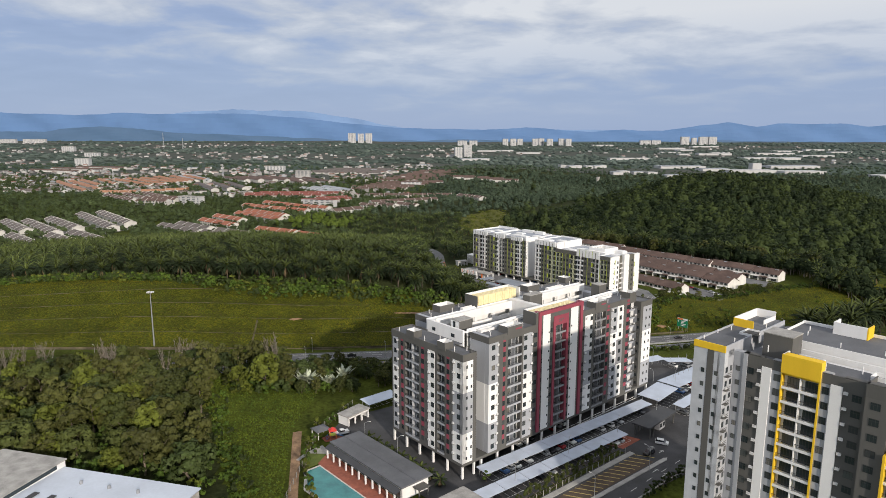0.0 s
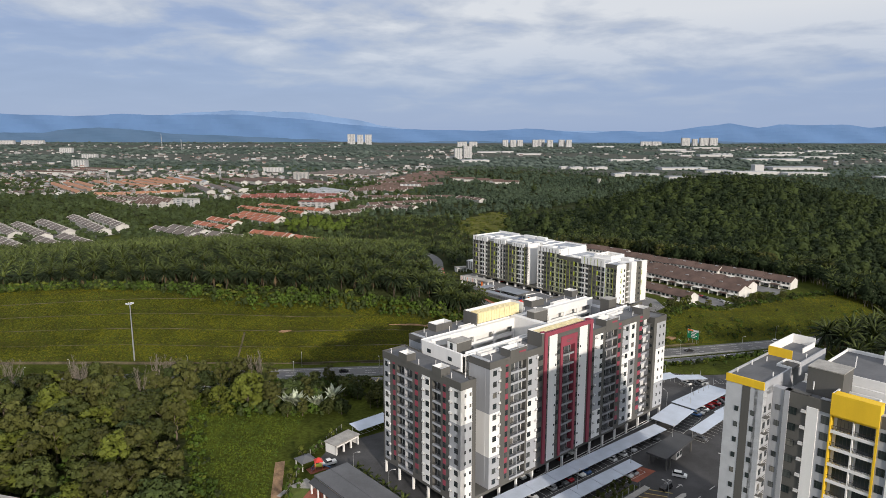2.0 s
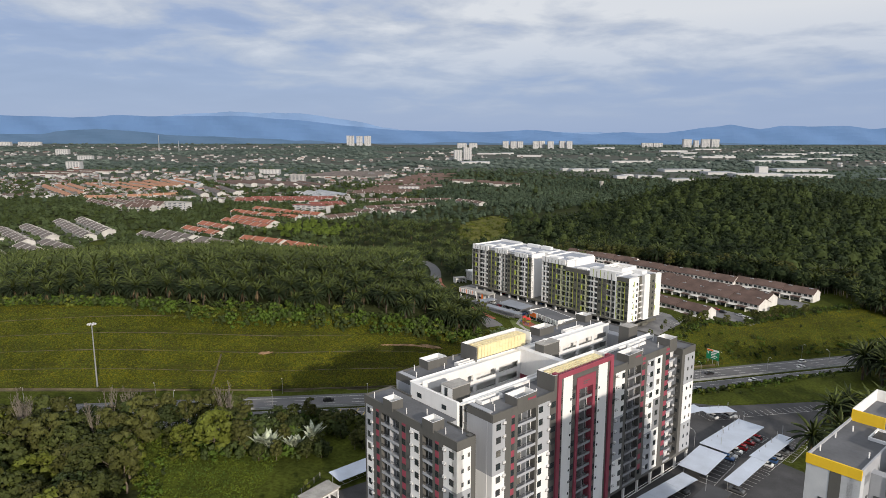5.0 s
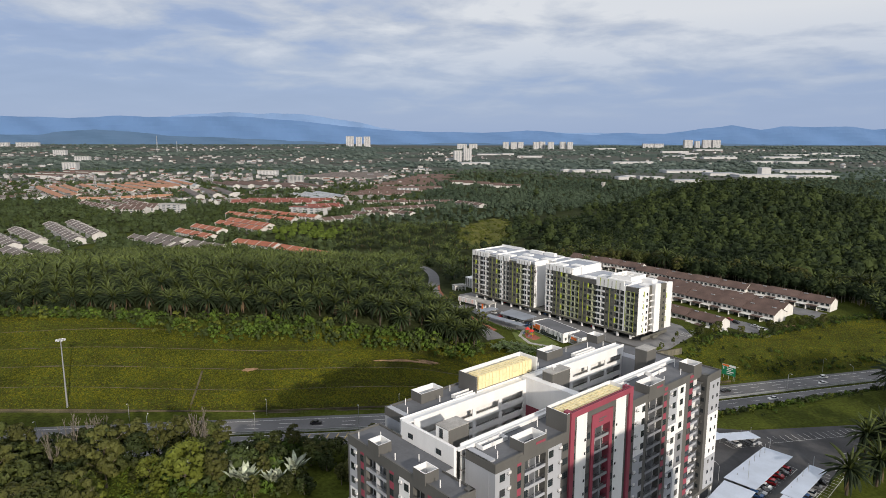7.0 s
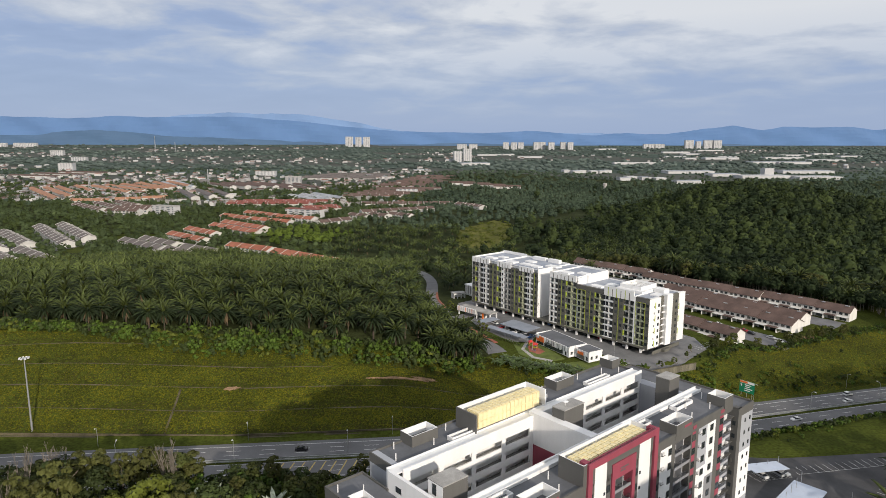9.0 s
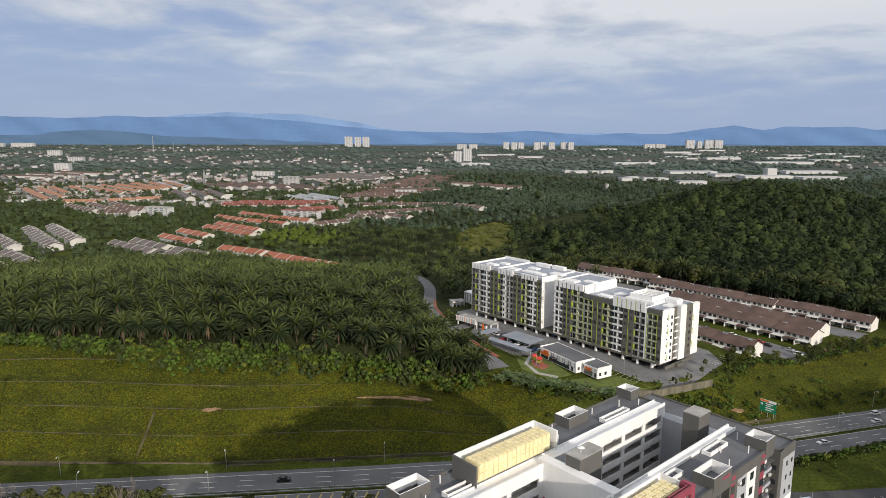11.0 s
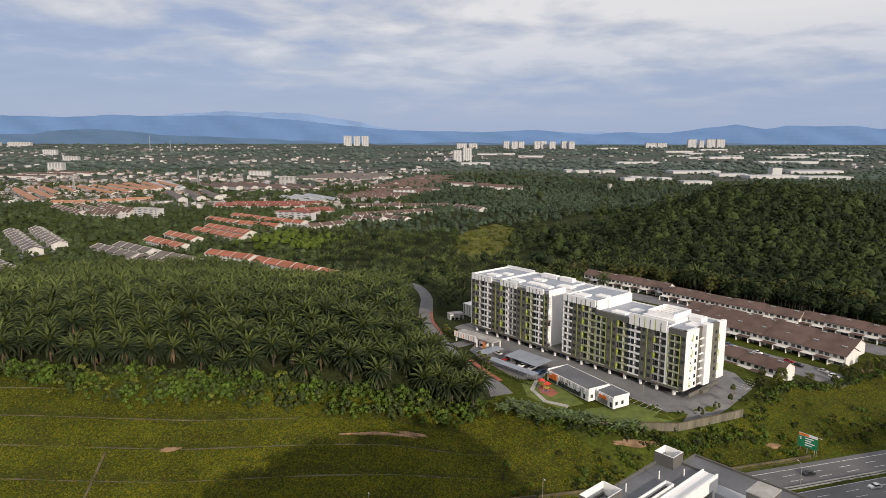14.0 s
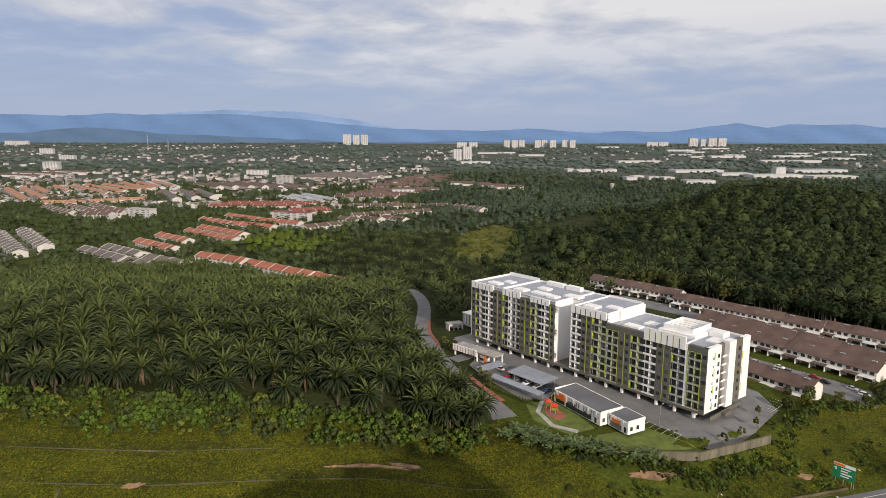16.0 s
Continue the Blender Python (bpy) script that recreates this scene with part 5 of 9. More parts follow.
def scatter_mesh(base, spots, rs, lo, hi, material, mats=None, name="stuff"):
    """Copies of one small mesh at many spots, joined."""
    v, f = base[0], base[1]
    n, k = len(spots), len(base[0])
    a = rs.uniform(0, 2 * math.pi, n)
    s = rs.uniform(lo, hi, n)
    c, sn = np.cos(a) * s, np.sin(a) * s
    X = v[None, :, 0] * c[:, None] - v[None, :, 1] * sn[:, None] + spots[:, 0, None]
    Y = v[None, :, 0] * sn[:, None] + v[None, :, 1] * c[:, None] + spots[:, 1, None]
    Z = v[None, :, 2] * s[:, None] + spots[:, 2, None]
    V = np.stack([X, Y, Z], 2).reshape(-1, 3)
    Fa = (f[None] + (np.arange(n) * k)[:, None, None]).reshape(-1, f.shape[1])
    mi = None if len(base) < 3 else np.tile(base[2], n)
    return flat_mesh(name, V, Fa, mats or M[material], mi)


def stuff(name, mesh, label, category):
    return tagged(new(name, mesh), label, category, kind="stuff")


far_spots = plantation()
for x, y in ((19, 376), (14, 378), (22, 382), (10, 374), (6, 378), (16, 386), (11, 392), (4, 385), (0, 376)):
    plant("oil_palm", PALMS[int(x) % 4], x, y, 1.05 + 0.02 * (y - 380) / 4, x * 0.7, "dark green oil palm beside the lane", "palm tree", "oil palms of the plantation")
rs = np.random.default_rng(5)
sp = np.array([(x, y, float(land(x, y))) for x, y in far_spots])
stuff("oil_palms", scatter_mesh(far_palm, sp, rs, 0.85, 1.15, None, [M["palm"], M["palm_old"], M["palm_young_lit"]]), "dense rows of dark green oil palms", "palm plantation")

# broad-leaved trees of the near wood
M["leaf_d"] = mat("deep_green_leaves", (0.036, 0.050, 0.015), 0.6, 0.3, 0.08, 0.2, tint=(0.024, 0.034, 0.010), island=0.18, rand=0.3, spec=0.12)
M["leaf_o"] = mat("olive_leaves", (0.062, 0.066, 0.018), 0.6, 0.3, 0.08, 0.2, tint=(0.042, 0.046, 0.013), island=0.18, rand=0.3, spec=0.12)
KINDS = [tree_kind(41, 13, 5.4, 1350, 0.40, "leaf", 46, 0.24), tree_kind(42, 15, 4.8, 1350, 0.40, "leaf_o", 42, 0.28), tree_kind(43, 11, 5.8, 1350, 0.40, "leaf_d", 50, 0.16),
         tree_kind(44, 12, 5.0, 1350, 0.40, "leaf_y", 44, 0.22), tree_kind(45, 9, 4.0, 1250, 0.34, "leaf", 34, 0.1), tree_kind(46, 16, 4.0, 1350, 0.38, "leaf_o", 40, 0.22)]


def bare_mesh(seed):
    """A leafless tree: several slim stems from one root, each with rising twigs."""
    rs, mb = np.random.default_rng(seed), MB()
    mb.tube(0, 0, -0.4, 1.6, 0.26, 0.2, 7)
    for _ in range(7):
        w, lean, ln = rs.uniform(0, 6.28), rs.uniform(0.04, 0.24), rs.uniform(9, 14)
        p = Vector((0.1 * math.cos(w), 0.1 * math.sin(w), 1.2))
        for k in range(4):
            q = p + ln / 4 * Vector((math.cos(w) * math.sin(lean), math.sin(w) * math.sin(lean), math.cos(lean)))
            mb.bar(p, q, 0.13 - 0.028 * k, n=5)
            for _ in range(1 + 2 * k):
                v, g = rs.uniform(0, 6.28), rs.uniform(0.9, 2.4)
                a = p.lerp(q, rs.uniform(0.1, 1))
                mb.bar(a, a + g * Vector((math.cos(v) * 0.38, math.sin(v) * 0.38, 0.92)), 0.035, n=4)
            p = q
            lean += rs.uniform(-0.06, 0.08)
    return mb.mesh("trunk", M["bare_bark"])


BARE = bare_mesh(50)


def near_wood():
    rs = np.random.default_rng(9)
    labels = ["broad dark green tree with a full crown", "tall green tree with a domed crown", "spreading green tree with dense leaves", "yellow-green leafy tree in the wood", "small bushy green tree", "slender tall green tree"]
    n = 0
    for j in reversed(range(22)):
        for i in range(23):
            x = -248 + 9.0 * (i + 0.5 * (j % 2)) + rs.normal() * 2.0
            y = 120 + 8.2 * j + rs.normal() * 2.0
            d = y - float(hwy_y(x))
            if d > -38 or x > -46:
                continue
            if y < 236 and x > -61 - 0.46 * (y - 164):          # grass clearing beside the wood
                continue
            if y >= 236 and x > -56 and d < -48:
                continue
            if lot(np.array(x), np.array(y), -100, 145, -12, 44, 30, 1) > 0.5:  # the workshop hall
                continue
            if y < 142 or (x < -205 and rs.uniform() < 0.4):
                continue
            if d > -60 and -66 < x:
                continue
            edge = d > -62
            if edge and rs.uniform() < 0.26:
                for q in range(2):
                    bx, by = x + q * rs.uniform(2, 4), y + rs.normal() * 2
                    t = thing("bare_tree", Matrix.LocRotScale((bx, by, float(land(bx, by)) - 0.1), Euler((0, 0, rs.uniform(0, 6))), (rs.uniform(0.95, 1.25),) * 3), "leafless pale grey tree with thin upright branches", "tree", "bare trees by the motorway")
                    part("trunk", BARE, None, t)
                continue
            k = int(rs.choice(6, p=[.22, .24, .14, .14, .10, .16]))
            s = rs.uniform(0.72, 1.4) if not edge else rs.uniform(0.85, 1.15)
            plant("tree", KINDS[k], x, y, s, rs.uniform(0, 6.28), labels[k], "tree", "trees of the near wood", sz=rs.uniform(0.75, 1.1))
            n += 1
    for k in range(70):                                     # thicket between the block and the motorway bank
        x = rs.uniform(-62, -2)
        y = rs.uniform(max(236, 246 + 0.75 * (x + 20)), 272)
        k = int(rs.choice([0, 2, 4, 5]))
        plant("tree", KINDS[k], x, y, rs.uniform(0.4, 0.65), rs.uniform(0, 6.28), labels[k], "tree", "trees of the near wood")
    for k in range(30):                                     # close row along the motorway
        x = -240 + 5.9 * k + rs.normal()
        if x > -72:
            continue
        y = float(hwy_y(x)) - 39.5 - abs(rs.normal()) * 2
        k = int(rs.choice(6, p=[.3, .2, .15, .05, .1, .2]))
        plant("tree", KINDS[k], x, y, rs.uniform(0.8, 1.05), rs.uniform(0, 6.28), labels[k], "tree", "trees of the near wood", sz=rs.uniform(0.85, 1.1))


near_wood()


def bush_base(seed, n, radius, height, leaf):
    rs = np.random.default_rng(seed)
    p, d = crown_points(rs, n, 7, radius, height, 0.0)
    return leaf_blades(p, d, leaf, rs)


def blob_base(seed, radius, height, n=70, size=0.23):
    """A lumpy far crown: blades over a closed, uneven core."""
    rs = np.random.default_rng(seed)
    p, d = crown_points(rs, n, 11, radius, height, height * 0.2)
    v, f = leaf_blades(p, d, radius * size, rs, 1.15, 0.14)
    m, k = 7, len(v)
    rings = [(0.58, 0.22), (0.74, 0.48), (0.48, 0.76)]
    core = [(radius * r * rs.uniform(0.85, 1.1) * math.cos(2 * math.pi * (i + 0.5 * j) / m), radius * r * rs.uniform(0.85, 1.1) * math.sin(2 * math.pi * (i + 0.5 * j) / m), height * z * rs.uniform(0.93, 1.06)) for j, (r, z) in enumerate(rings) for i in range(m)] + [(0, 0, height * 0.86)]
    tri = []
    for j in range(2):
        for i in range(m):
            a, b = k + j * m + i, k + j * m + (i + 1) % m
            tri += [(a, b, b + m), (a, b + m, a + m)]
    tri += [(k + 2 * m + i, k + 2 * m + (i + 1) % m, k + 3 * m) for i in range(m)]
    return np.vstack([v, np.array(core)]), np.vstack([f, np.array(tri)])


# shrubs along the foot of the palms and on the banks
M["shrub"] = mat("fresh_green_shrub", (0.060, 0.096, 0.014), 0.6, 0.3, 0.1, 0.2, tint=(0.036, 0.062, 0.011), island=0.25, spec=0.12)


def shrubs():
    rs = np.random.default_rng(12)
    belt, out = [], []
    for _ in range(900):                                    # tall belt below the palms
        x = rs.uniform(-400, 24)
        deep = np.interp(x, [-400, -160, -100, 0], [5, 6, 15, 15])
        belt.append((x, float(hwy_y(x)) + float(palm_edge(x)) + 2 - deep * rs.uniform(0, 1) ** 1.2))
    for _ in range(160):                                    # thicket between the clearing and the motorway
        x = rs.uniform(-84, -42)
        belt.append((x, rs.uniform(236, 276)))
    for _ in range(900):                                    # undergrowth of the wood
        x, y = rs.uniform(-230, -66), rs.uniform(138, 280)
        if x < -66 - 0.46 * (y - 164) and y - float(hwy_y(x)) < -37:
            belt.append((x, y))
    for _ in range(1300):                                    # bank between car park and motorway
        x = rs.uniform(-60, 330)
        d = -31.5 - abs(rs.normal()) * 6.0
        out.append((x, float(hwy_y(x)) + d))
    for _ in range(900):                                    # rough growth between the bank and the car park
        x = rs.uniform(85, 330)
        out.append((x, float(hwy_y(x)) - rs.uniform(31, 45)))
    for _ in range(600):                                    # hedge below the white block and the terraces
        t = rs.uniform(0, 1)
        x = 40 + 260 * t
        y = np.interp(x, [40, 75, 92, 110, 122, 136, 150, 200, 250, 300], [364, 356, 355, 362, 366, 386, 397, 421, 445, 450])
        out.append((x + rs.normal() * 2.0, y + rs.normal() * 2.2))
    for _ in range(230):                                   # thicket right of the slope
        x = rs.uniform(25, 330)
        d = abs(rs.normal()) * 9 + 3
        out.append((x, float(hwy_y(x)) + d))
    for _ in range(130):                                    # weeds round the clearing
        y = rs.uniform(150, 236)
        out.append((-58 - 0.46 * (y - 164) + rs.normal() * 3, y))
    lay = lambda q: np.array([(x, y, float(land(x, y)) - 0.15) for x, y in q])
    return lay(belt), lay(out)


belt, sp = shrubs()
rs = np.random.default_rng(13)
for spots, n, wide, high, leaf, lo, hi in ((belt, 110, 2.6, 3.9, 0.36, 0.5, 1.5), (sp, 56, 1.5, 2.2, 0.30, 0.5, 1.35)):
    idx = rs.permutation(len(spots))
    cuts = [0, int(len(spots) * 0.40), int(len(spots) * 0.86), len(spots)]
    for k, m in ((0, "leaf_d"), (1, "shrub"), (2, "leaf_y")):
        stuff("shrubs", scatter_mesh(bush_base(60 + k, n, wide, high, leaf), spots[idx[cuts[k]:cuts[k + 1]]], rs, lo, hi, m), "mixed green shrubs on the banks", "shrubs")

# creeping ground cover on the cut slopes
BENCHES = ((12.8, -330, 26), (25.3, -330, 26), (36.8, -330, -40), (48.2, -330, -120))


def creepers():
    rs = np.random.default_rng(21)
    n = 100000
    x = np.concatenate([rs.uniform(-330, 40, n), rs.uniform(40, 330, n // 2)])
    top = np.where(x < 40, palm_edge(x) - 4, 46)
    d = 0.5 + (top - 0.5) * rs.uniform(0, 1, len(x))
    e = d - slope_foot(x)
    rise = np.min([np.where(e - b + 0.4 * np.sin(x * 0.05) > 0, e - b + 0.4 * np.sin(x * 0.05), 99) for b in (0,) + tuple(q[0] for q in BENCHES)], axis=0)
    keep = ~((x < 20) & ((rise < 0.35) | (e < 0.5))) & (lot(x, hwy_y(x) + d, 60, 423, 40.5, 46, 74, 6) < 0.5) & ~((x > 55) & (rs.uniform(0, 1, len(x)) < 0.35))
    x, d, rise = x[keep], d[keep], rise[keep]
    y = hwy_y(x) + d
    c = np.stack([x, y, land(x, y) + rs.uniform(0.05, 0.4, len(x))], 1)
    nn = np.tile(np.array([0, -0.35, 1.0]), (len(x), 1))
    v, f = leaf_blades(c, nn, 0.26, rs, 1.3)
    # one joined sheet of leaves in two tones
    patch = np.sin(x * 0.09 + 1.7 * np.sin(d * 0.4)) * np.sin(d * 0.55 + 0.8 * np.sin(x * 0.05)) + 0.7 * np.sin(x * 0.31 + d) * np.sin(d * 0.8)
    mi = (rs.uniform(0, 1, len(f)) < np.clip(0.30 + 0.30 * patch + np.where(x < 40, 0.55 * smooth(6, 0.5, rise) - 0.12, 0), 0.04, 0.92)).astype(int)
    return flat_mesh("creeper", v, f, [M["creeper"], M["creeper_dark"]], mi)


M["creeper"] = mat("yellow_green_creeper", (0.100, 0.094, 0.007), 0.8, 0.25, 0.05, 0.2, tint=(0.072, 0.074, 0.006), island=0.18, spec=0.08)
M["creeper_dark"] = mat("brown_green_creeper", (0.044, 0.041, 0.009), 0.8, 0.25, 0.06, 0.2, tint=(0.030, 0.031, 0.008), island=0.2, spec=0.08)
stuff("creeper", creepers(), "yellow-green creeping plants over the cut slope", "ground cover")

M["weed"] = mat("rank_weeds", (0.066, 0.084, 0.010), 0.85, 0.25, 0.15, 0.2, tint=(0.040, 0.058, 0.010), island=0.35, spec=0.05)


def weeds():
    """Rank weeds and tall grass in the clearing beside the wood."""
    rs = np.random.default_rng(23)
    y = rs.uniform(146, 262, 30000)
    x = rs.uniform(-105, -36, 30000)
    ok = (x > -60 - 0.46 * (y - 164)) & (x < np.interp(y, [146, 166, 204, 262], [-41, -45, -52, -46])) & (y - hwy_y(x) < -46)
    x, y = x[ok], y[ok]
    hump = 0.5 + 0.5 * np.sin(x * 0.5 + np.sin(y * 0.3)) * np.sin(y * 0.4)
    c = np.stack([x, y, land(x, y) + 0.08 + rs.uniform(0, 0.55, len(x)) * hump], 1)
    nn = np.tile(np.array([0.2, -0.4, 0.8]), (len(x), 1))
    v, f = leaf_blades(c, nn, 0.24, rs, 1.4, 0.4)
    return flat_mesh("weeds", v, f, [M["weed"], M["shrub"]], (rs.uniform(0, 1, len(f)) < 0.15).astype(int))


stuff("weeds", weeds(), "rank green weeds in the clearing", "weeds")

# ---- woods on the hill and in the valley ----


def hill(x, y):
    return np.where(np.asarray(x) < 350, bell(x, y, 350, 830, 165, 205), bell(x, y, 350, 830, 235, 205))


def valley_woods():
    rs = np.random.default_rng(31)
    palm, broad, wood, grove, bright, edge = [], [], [], [], [], []
    n = 9000
    y = 470 + 1250 * rs.uniform(0, 1, n) ** 0.95
    x = rs.uniform(-0.76, 0.80, n) * (y - 40)
    est = in_estate(x, y)
    up = hill(x, y)
    for px, py, e, h in zip(x, y, est, up):
        if e or py - float(hwy_y(px)) < 60:
            continue
        back = float(np.interp(px, [-480, -430, -390, -300, -240, -200, -54, -10], [622, 640, 664, 690, 722, 732, 626, 604]))
        if px < float(road_x(py)) + 8 and py < back or (abs(px - float(road_x(py))) < 8 and py < 660):
            continue
        if px < -430 and py < 900 or px < -330 and py < 720 or (-250 < px < -40 and py < 770 - 0.76 * (px + 210)) and rs.uniform() < 0.85:
            continue
        u = (px - 101.5) * 0.76 + (py - 382.5) * 0.649
        v = -(px - 101.5) * 0.649 + (py - 382.5) * 0.76
        if -60 < u < 44 and -30 < v < 150:
            continue
        a = (px - 190) * 0.616 - (py - 495) * 0.788
        b = (px - 190) * 0.788 + (py - 495) * 0.616
        if -120 < a < 100 and -72 < b < 50:
            continue
        if ((px - 58 - 0.16 * (py - 890)) / 36) ** 2 + ((py - 890) / 145) ** 2 < 1 and rs.uniform() < 0.97:
            continue
        if py > 900 and h > 0.10:  # hidden behind the hill
            continue
        q = 0.5 + 0.5 * math.sin(px * 0.011 + 1.3) * math.sin(py * 0.009)
        if ((px + 170) / 62) ** 2 + ((py - 880) / 62) ** 2 < 1:
            bright.append((px, py))
        elif px < -110 and py > 630 or px < -40 and 640 < py < 730:
            broad.append((px, py))
        elif py > 1130 and px < -30:
            broad.append((px, py))
        elif h > 0.30 or (h > 0.06 and q > 0.52) or rs.uniform() < 0.06:
            wood.append((px, py))
        elif py > 930:
            grove.append((px, py))
        else:
            palm.append((px, py))
    for _ in range(1100):                                   # green belt between the estates
        px, py = rs.uniform(-900, -230), rs.uniform(870, 1190)
        if not in_estate(np.array(px), np.array(py), 8) and py > 880 + 0.25 * (px + 420):
            broad.append((px, py))
    for _ in range(3300):                                   # the hill is densely wooded
        px, py = rs.uniform(130, 680), rs.uniform(540, 880)
        a = (px - 190) * 0.616 - (py - 495) * 0.788
        b = (px - 190) * 0.788 + (py - 495) * 0.616
        if hill(px, py) > 0.16 and not (-122 < a < 100 and b < 52):
            wood.append((px, py))
    for _ in range(440):                                    # tall edge of the forest behind the terraces
        a = rs.uniform(-105, 215)
        b = 50 - 24 * min(1.0, max(0.0, (a - 70) / 20)) + abs(rs.normal()) * 14
        (palm if rs.uniform() < 0.25 else edge).append((190 + 0.616 * a + 0.788 * b, 495 - 0.788 * a + 0.616 * b))
    low = []
    for _ in range(420):                                    # low green between the palms and the estates
        px = rs.uniform(-470, -60)
        py = float(np.interp(px, [-480, -430, -390, -300, -240, -200, -54, -10], [628, 646, 670, 692, 722, 730, 632, 612])) + abs(rs.normal()) * 8
        if not in_estate(np.array(px), np.array(py), 3):
            low.append((px, py))
    def lay(spots):
        a = np.array(spots)
        return np.column_stack([a, land(a[:, 0], a[:, 1]) - 0.3])
    stuff("oil_palms", scatter_mesh(far_palm, lay(palm), rs, 0.85, 1.15, None, [M["palm"], M["palm_old"], M["palm_young_lit"]]), "far groves of dark oil palms in the valley", "palm plantation")
    for k in range(5):
        stuff("forest", scatter_mesh(blob_base(70 + k, 4.6 + 0.5 * k, 9.5 + 0.9 * k, 68, 0.15), lay(wood[k::5]), rs, 0.7, 1.25, ("leaf_hill", "leaf_hill_d", "leaf_hill", "leaf_hill_d", "leaf_hill_y")[k]), "dense dark forest on the hill", "forest")
    tops = lay(edge)
    trunk = np.array([(r * math.cos(k * 2.094), r * math.sin(k * 2.094), z) for r, z in ((0.24, 0.0), (0.15, 10.0)) for k in range(3)])
    stuff("trunks", scatter_mesh((trunk, np.array([(k, (k + 1) % 3, 3 + (k + 1) % 3, 3 + k) for k in range(3)])), tops, rs, 0.8, 1.2, "bare_bark"), "pale slender trunks along the forest edge", "tree trunks")
    for k in range(3):
        stuff("forest", scatter_mesh(blob_base(90 + k, 3.4 + 0.5 * k, 8.0, 230, 0.13), tops[k::3] + np.array([0, 0, 4.0]), rs, 0.7, 1.2, ("leaf_hill_d", "leaf_hill", "leaf_hill_d")[k]), "tall dark trees along the forest edge", "forest")
    stuff("forest", scatter_mesh(blob_base(79, 4.8, 8.5, 24, 0.22), lay(grove), rs, 0.8, 1.1, "leaf_mid_haze"), "far even groves of dark palms", "palm plantation")
    for k in range(2):
        stuff("forest", scatter_mesh(blob_base(75 + k, 5.4, 9, 40, 0.19), lay(broad[k::2]), rs, 0.55, 1.1, ("leaf_far", "leaf_hill_y")[k]), "green woods between the estates", "forest")
    stuff("forest", scatter_mesh(blob_base(74, 3.4, 4.0, 70, 0.17), lay(low), rs, 0.5, 1.0, "leaf_far"), "low green growth between the palms and the houses", "forest")
    stuff("forest", scatter_mesh(blob_base(77, 6.0, 9, 110, 0.13), lay(bright), rs, 0.7, 1.1, "leaf_bright"), "bright green spreading trees beside the estate", "forest")


# some blue haze is mixed into this leaf colour
M["leaf_mid_haze"] = mat("hazed_middle_leaves", (0.052, 0.072, 0.046), 0.9, 0.25, 0.004, 0.1, tint=(0.038, 0.056, 0.037), island=0.25, spec=0.1)
# deepest green of the hill, with that cloud shadow in its colour too
M["leaf_hill_d"] = mat("deep_hill_leaves", (0.019, 0.029, 0.012), 0.75, 0.3, 0.02, 0.1, tint=(0.012, 0.020, 0.008), island=0.12, spec=0.1)
M["leaf_hill_y"] = mat("light_hill_leaves", (0.038, 0.052, 0.016), 0.75, 0.3, 0.02, 0.1, tint=(0.026, 0.038, 0.013), island=0.14, spec=0.1)
M["leaf_bright"] = mat("bright_green_leaves", (0.075, 0.105, 0.018), 0.75, 0.25, 0.02, 0.1, tint=(0.052, 0.078, 0.014), island=0.2, spec=0.1)
valley_woods()


def street_trees():
    """Small trees in the streets and gardens of the estates."""
    rs = np.random.default_rng(37)
    x, y = rs.uniform(-700, 30, 9000), rs.uniform(640, 1500, 9000)
    ok = in_estate(x, y, 14) & ~in_estate(x, y, 0.5)
    x, y = x[ok], y[ok]
    stuff("forest", scatter_mesh(blob_base(78, 3.0, 5.5, 10, 0.30), np.column_stack([x, y, land(x, y) - 0.2]), rs, 0.5, 1.3, "leaf_far"), "small trees in the streets of the far estates", "forest")


street_trees()


def far_woods():
    """Low tree cover over the plain out to the foot of the mountains."""
    rs = np.random.default_rng(33)
    n = 13000
    y = 1190 + 3350 * rs.uniform(0, 1, n) ** 1.35
    x = rs.uniform(-0.80, 0.80, n) * y
    ok = ~in_estate(x, y, 4) & (wooded(x, y) | (rs.uniform(0, 1, n) < np.where(y < 2300, 0.5, 0.12)))
    x, y = x[ok], y[ok]
    grove = (x > -40) & (y < 1950)
    sp = np.column_stack([x, y, land(x, y) - 1.0])
    low = (y < 2300) & ~grove
    stuff("forest", scatter_mesh(blob_base(81, 5.5, 7.5, 8, 0.26), sp[low], rs, 0.6, 1.3, "leaf_mid_haze"), "green trees between the roofs of the town", "forest")
    stuff("forest", scatter_mesh(blob_base(82, 6.5, 8.0, 10, 0.24), sp[grove], rs, 0.7, 1.3, "leaf_mid_haze"), "far dark groves behind the hill", "forest")
    stuff("forest", scatter_mesh(blob_base(80, 11.0, 9.0, 0, 0.36), sp[~low & ~grove], rs, 0.6, 1.5, "leaf_dist_haze"), "wide plain of far trees with blue haze in their green", "forest")


# farthest leaves, with the most haze painted into their green
M["leaf_dist_haze"] = mat("hazed_distant_leaves", (0.084, 0.106, 0.092), 0.9, 0.25, 0.004, 0.1, tint=(0.064, 0.084, 0.076), island=0.3, spec=0.1)
far_woods()

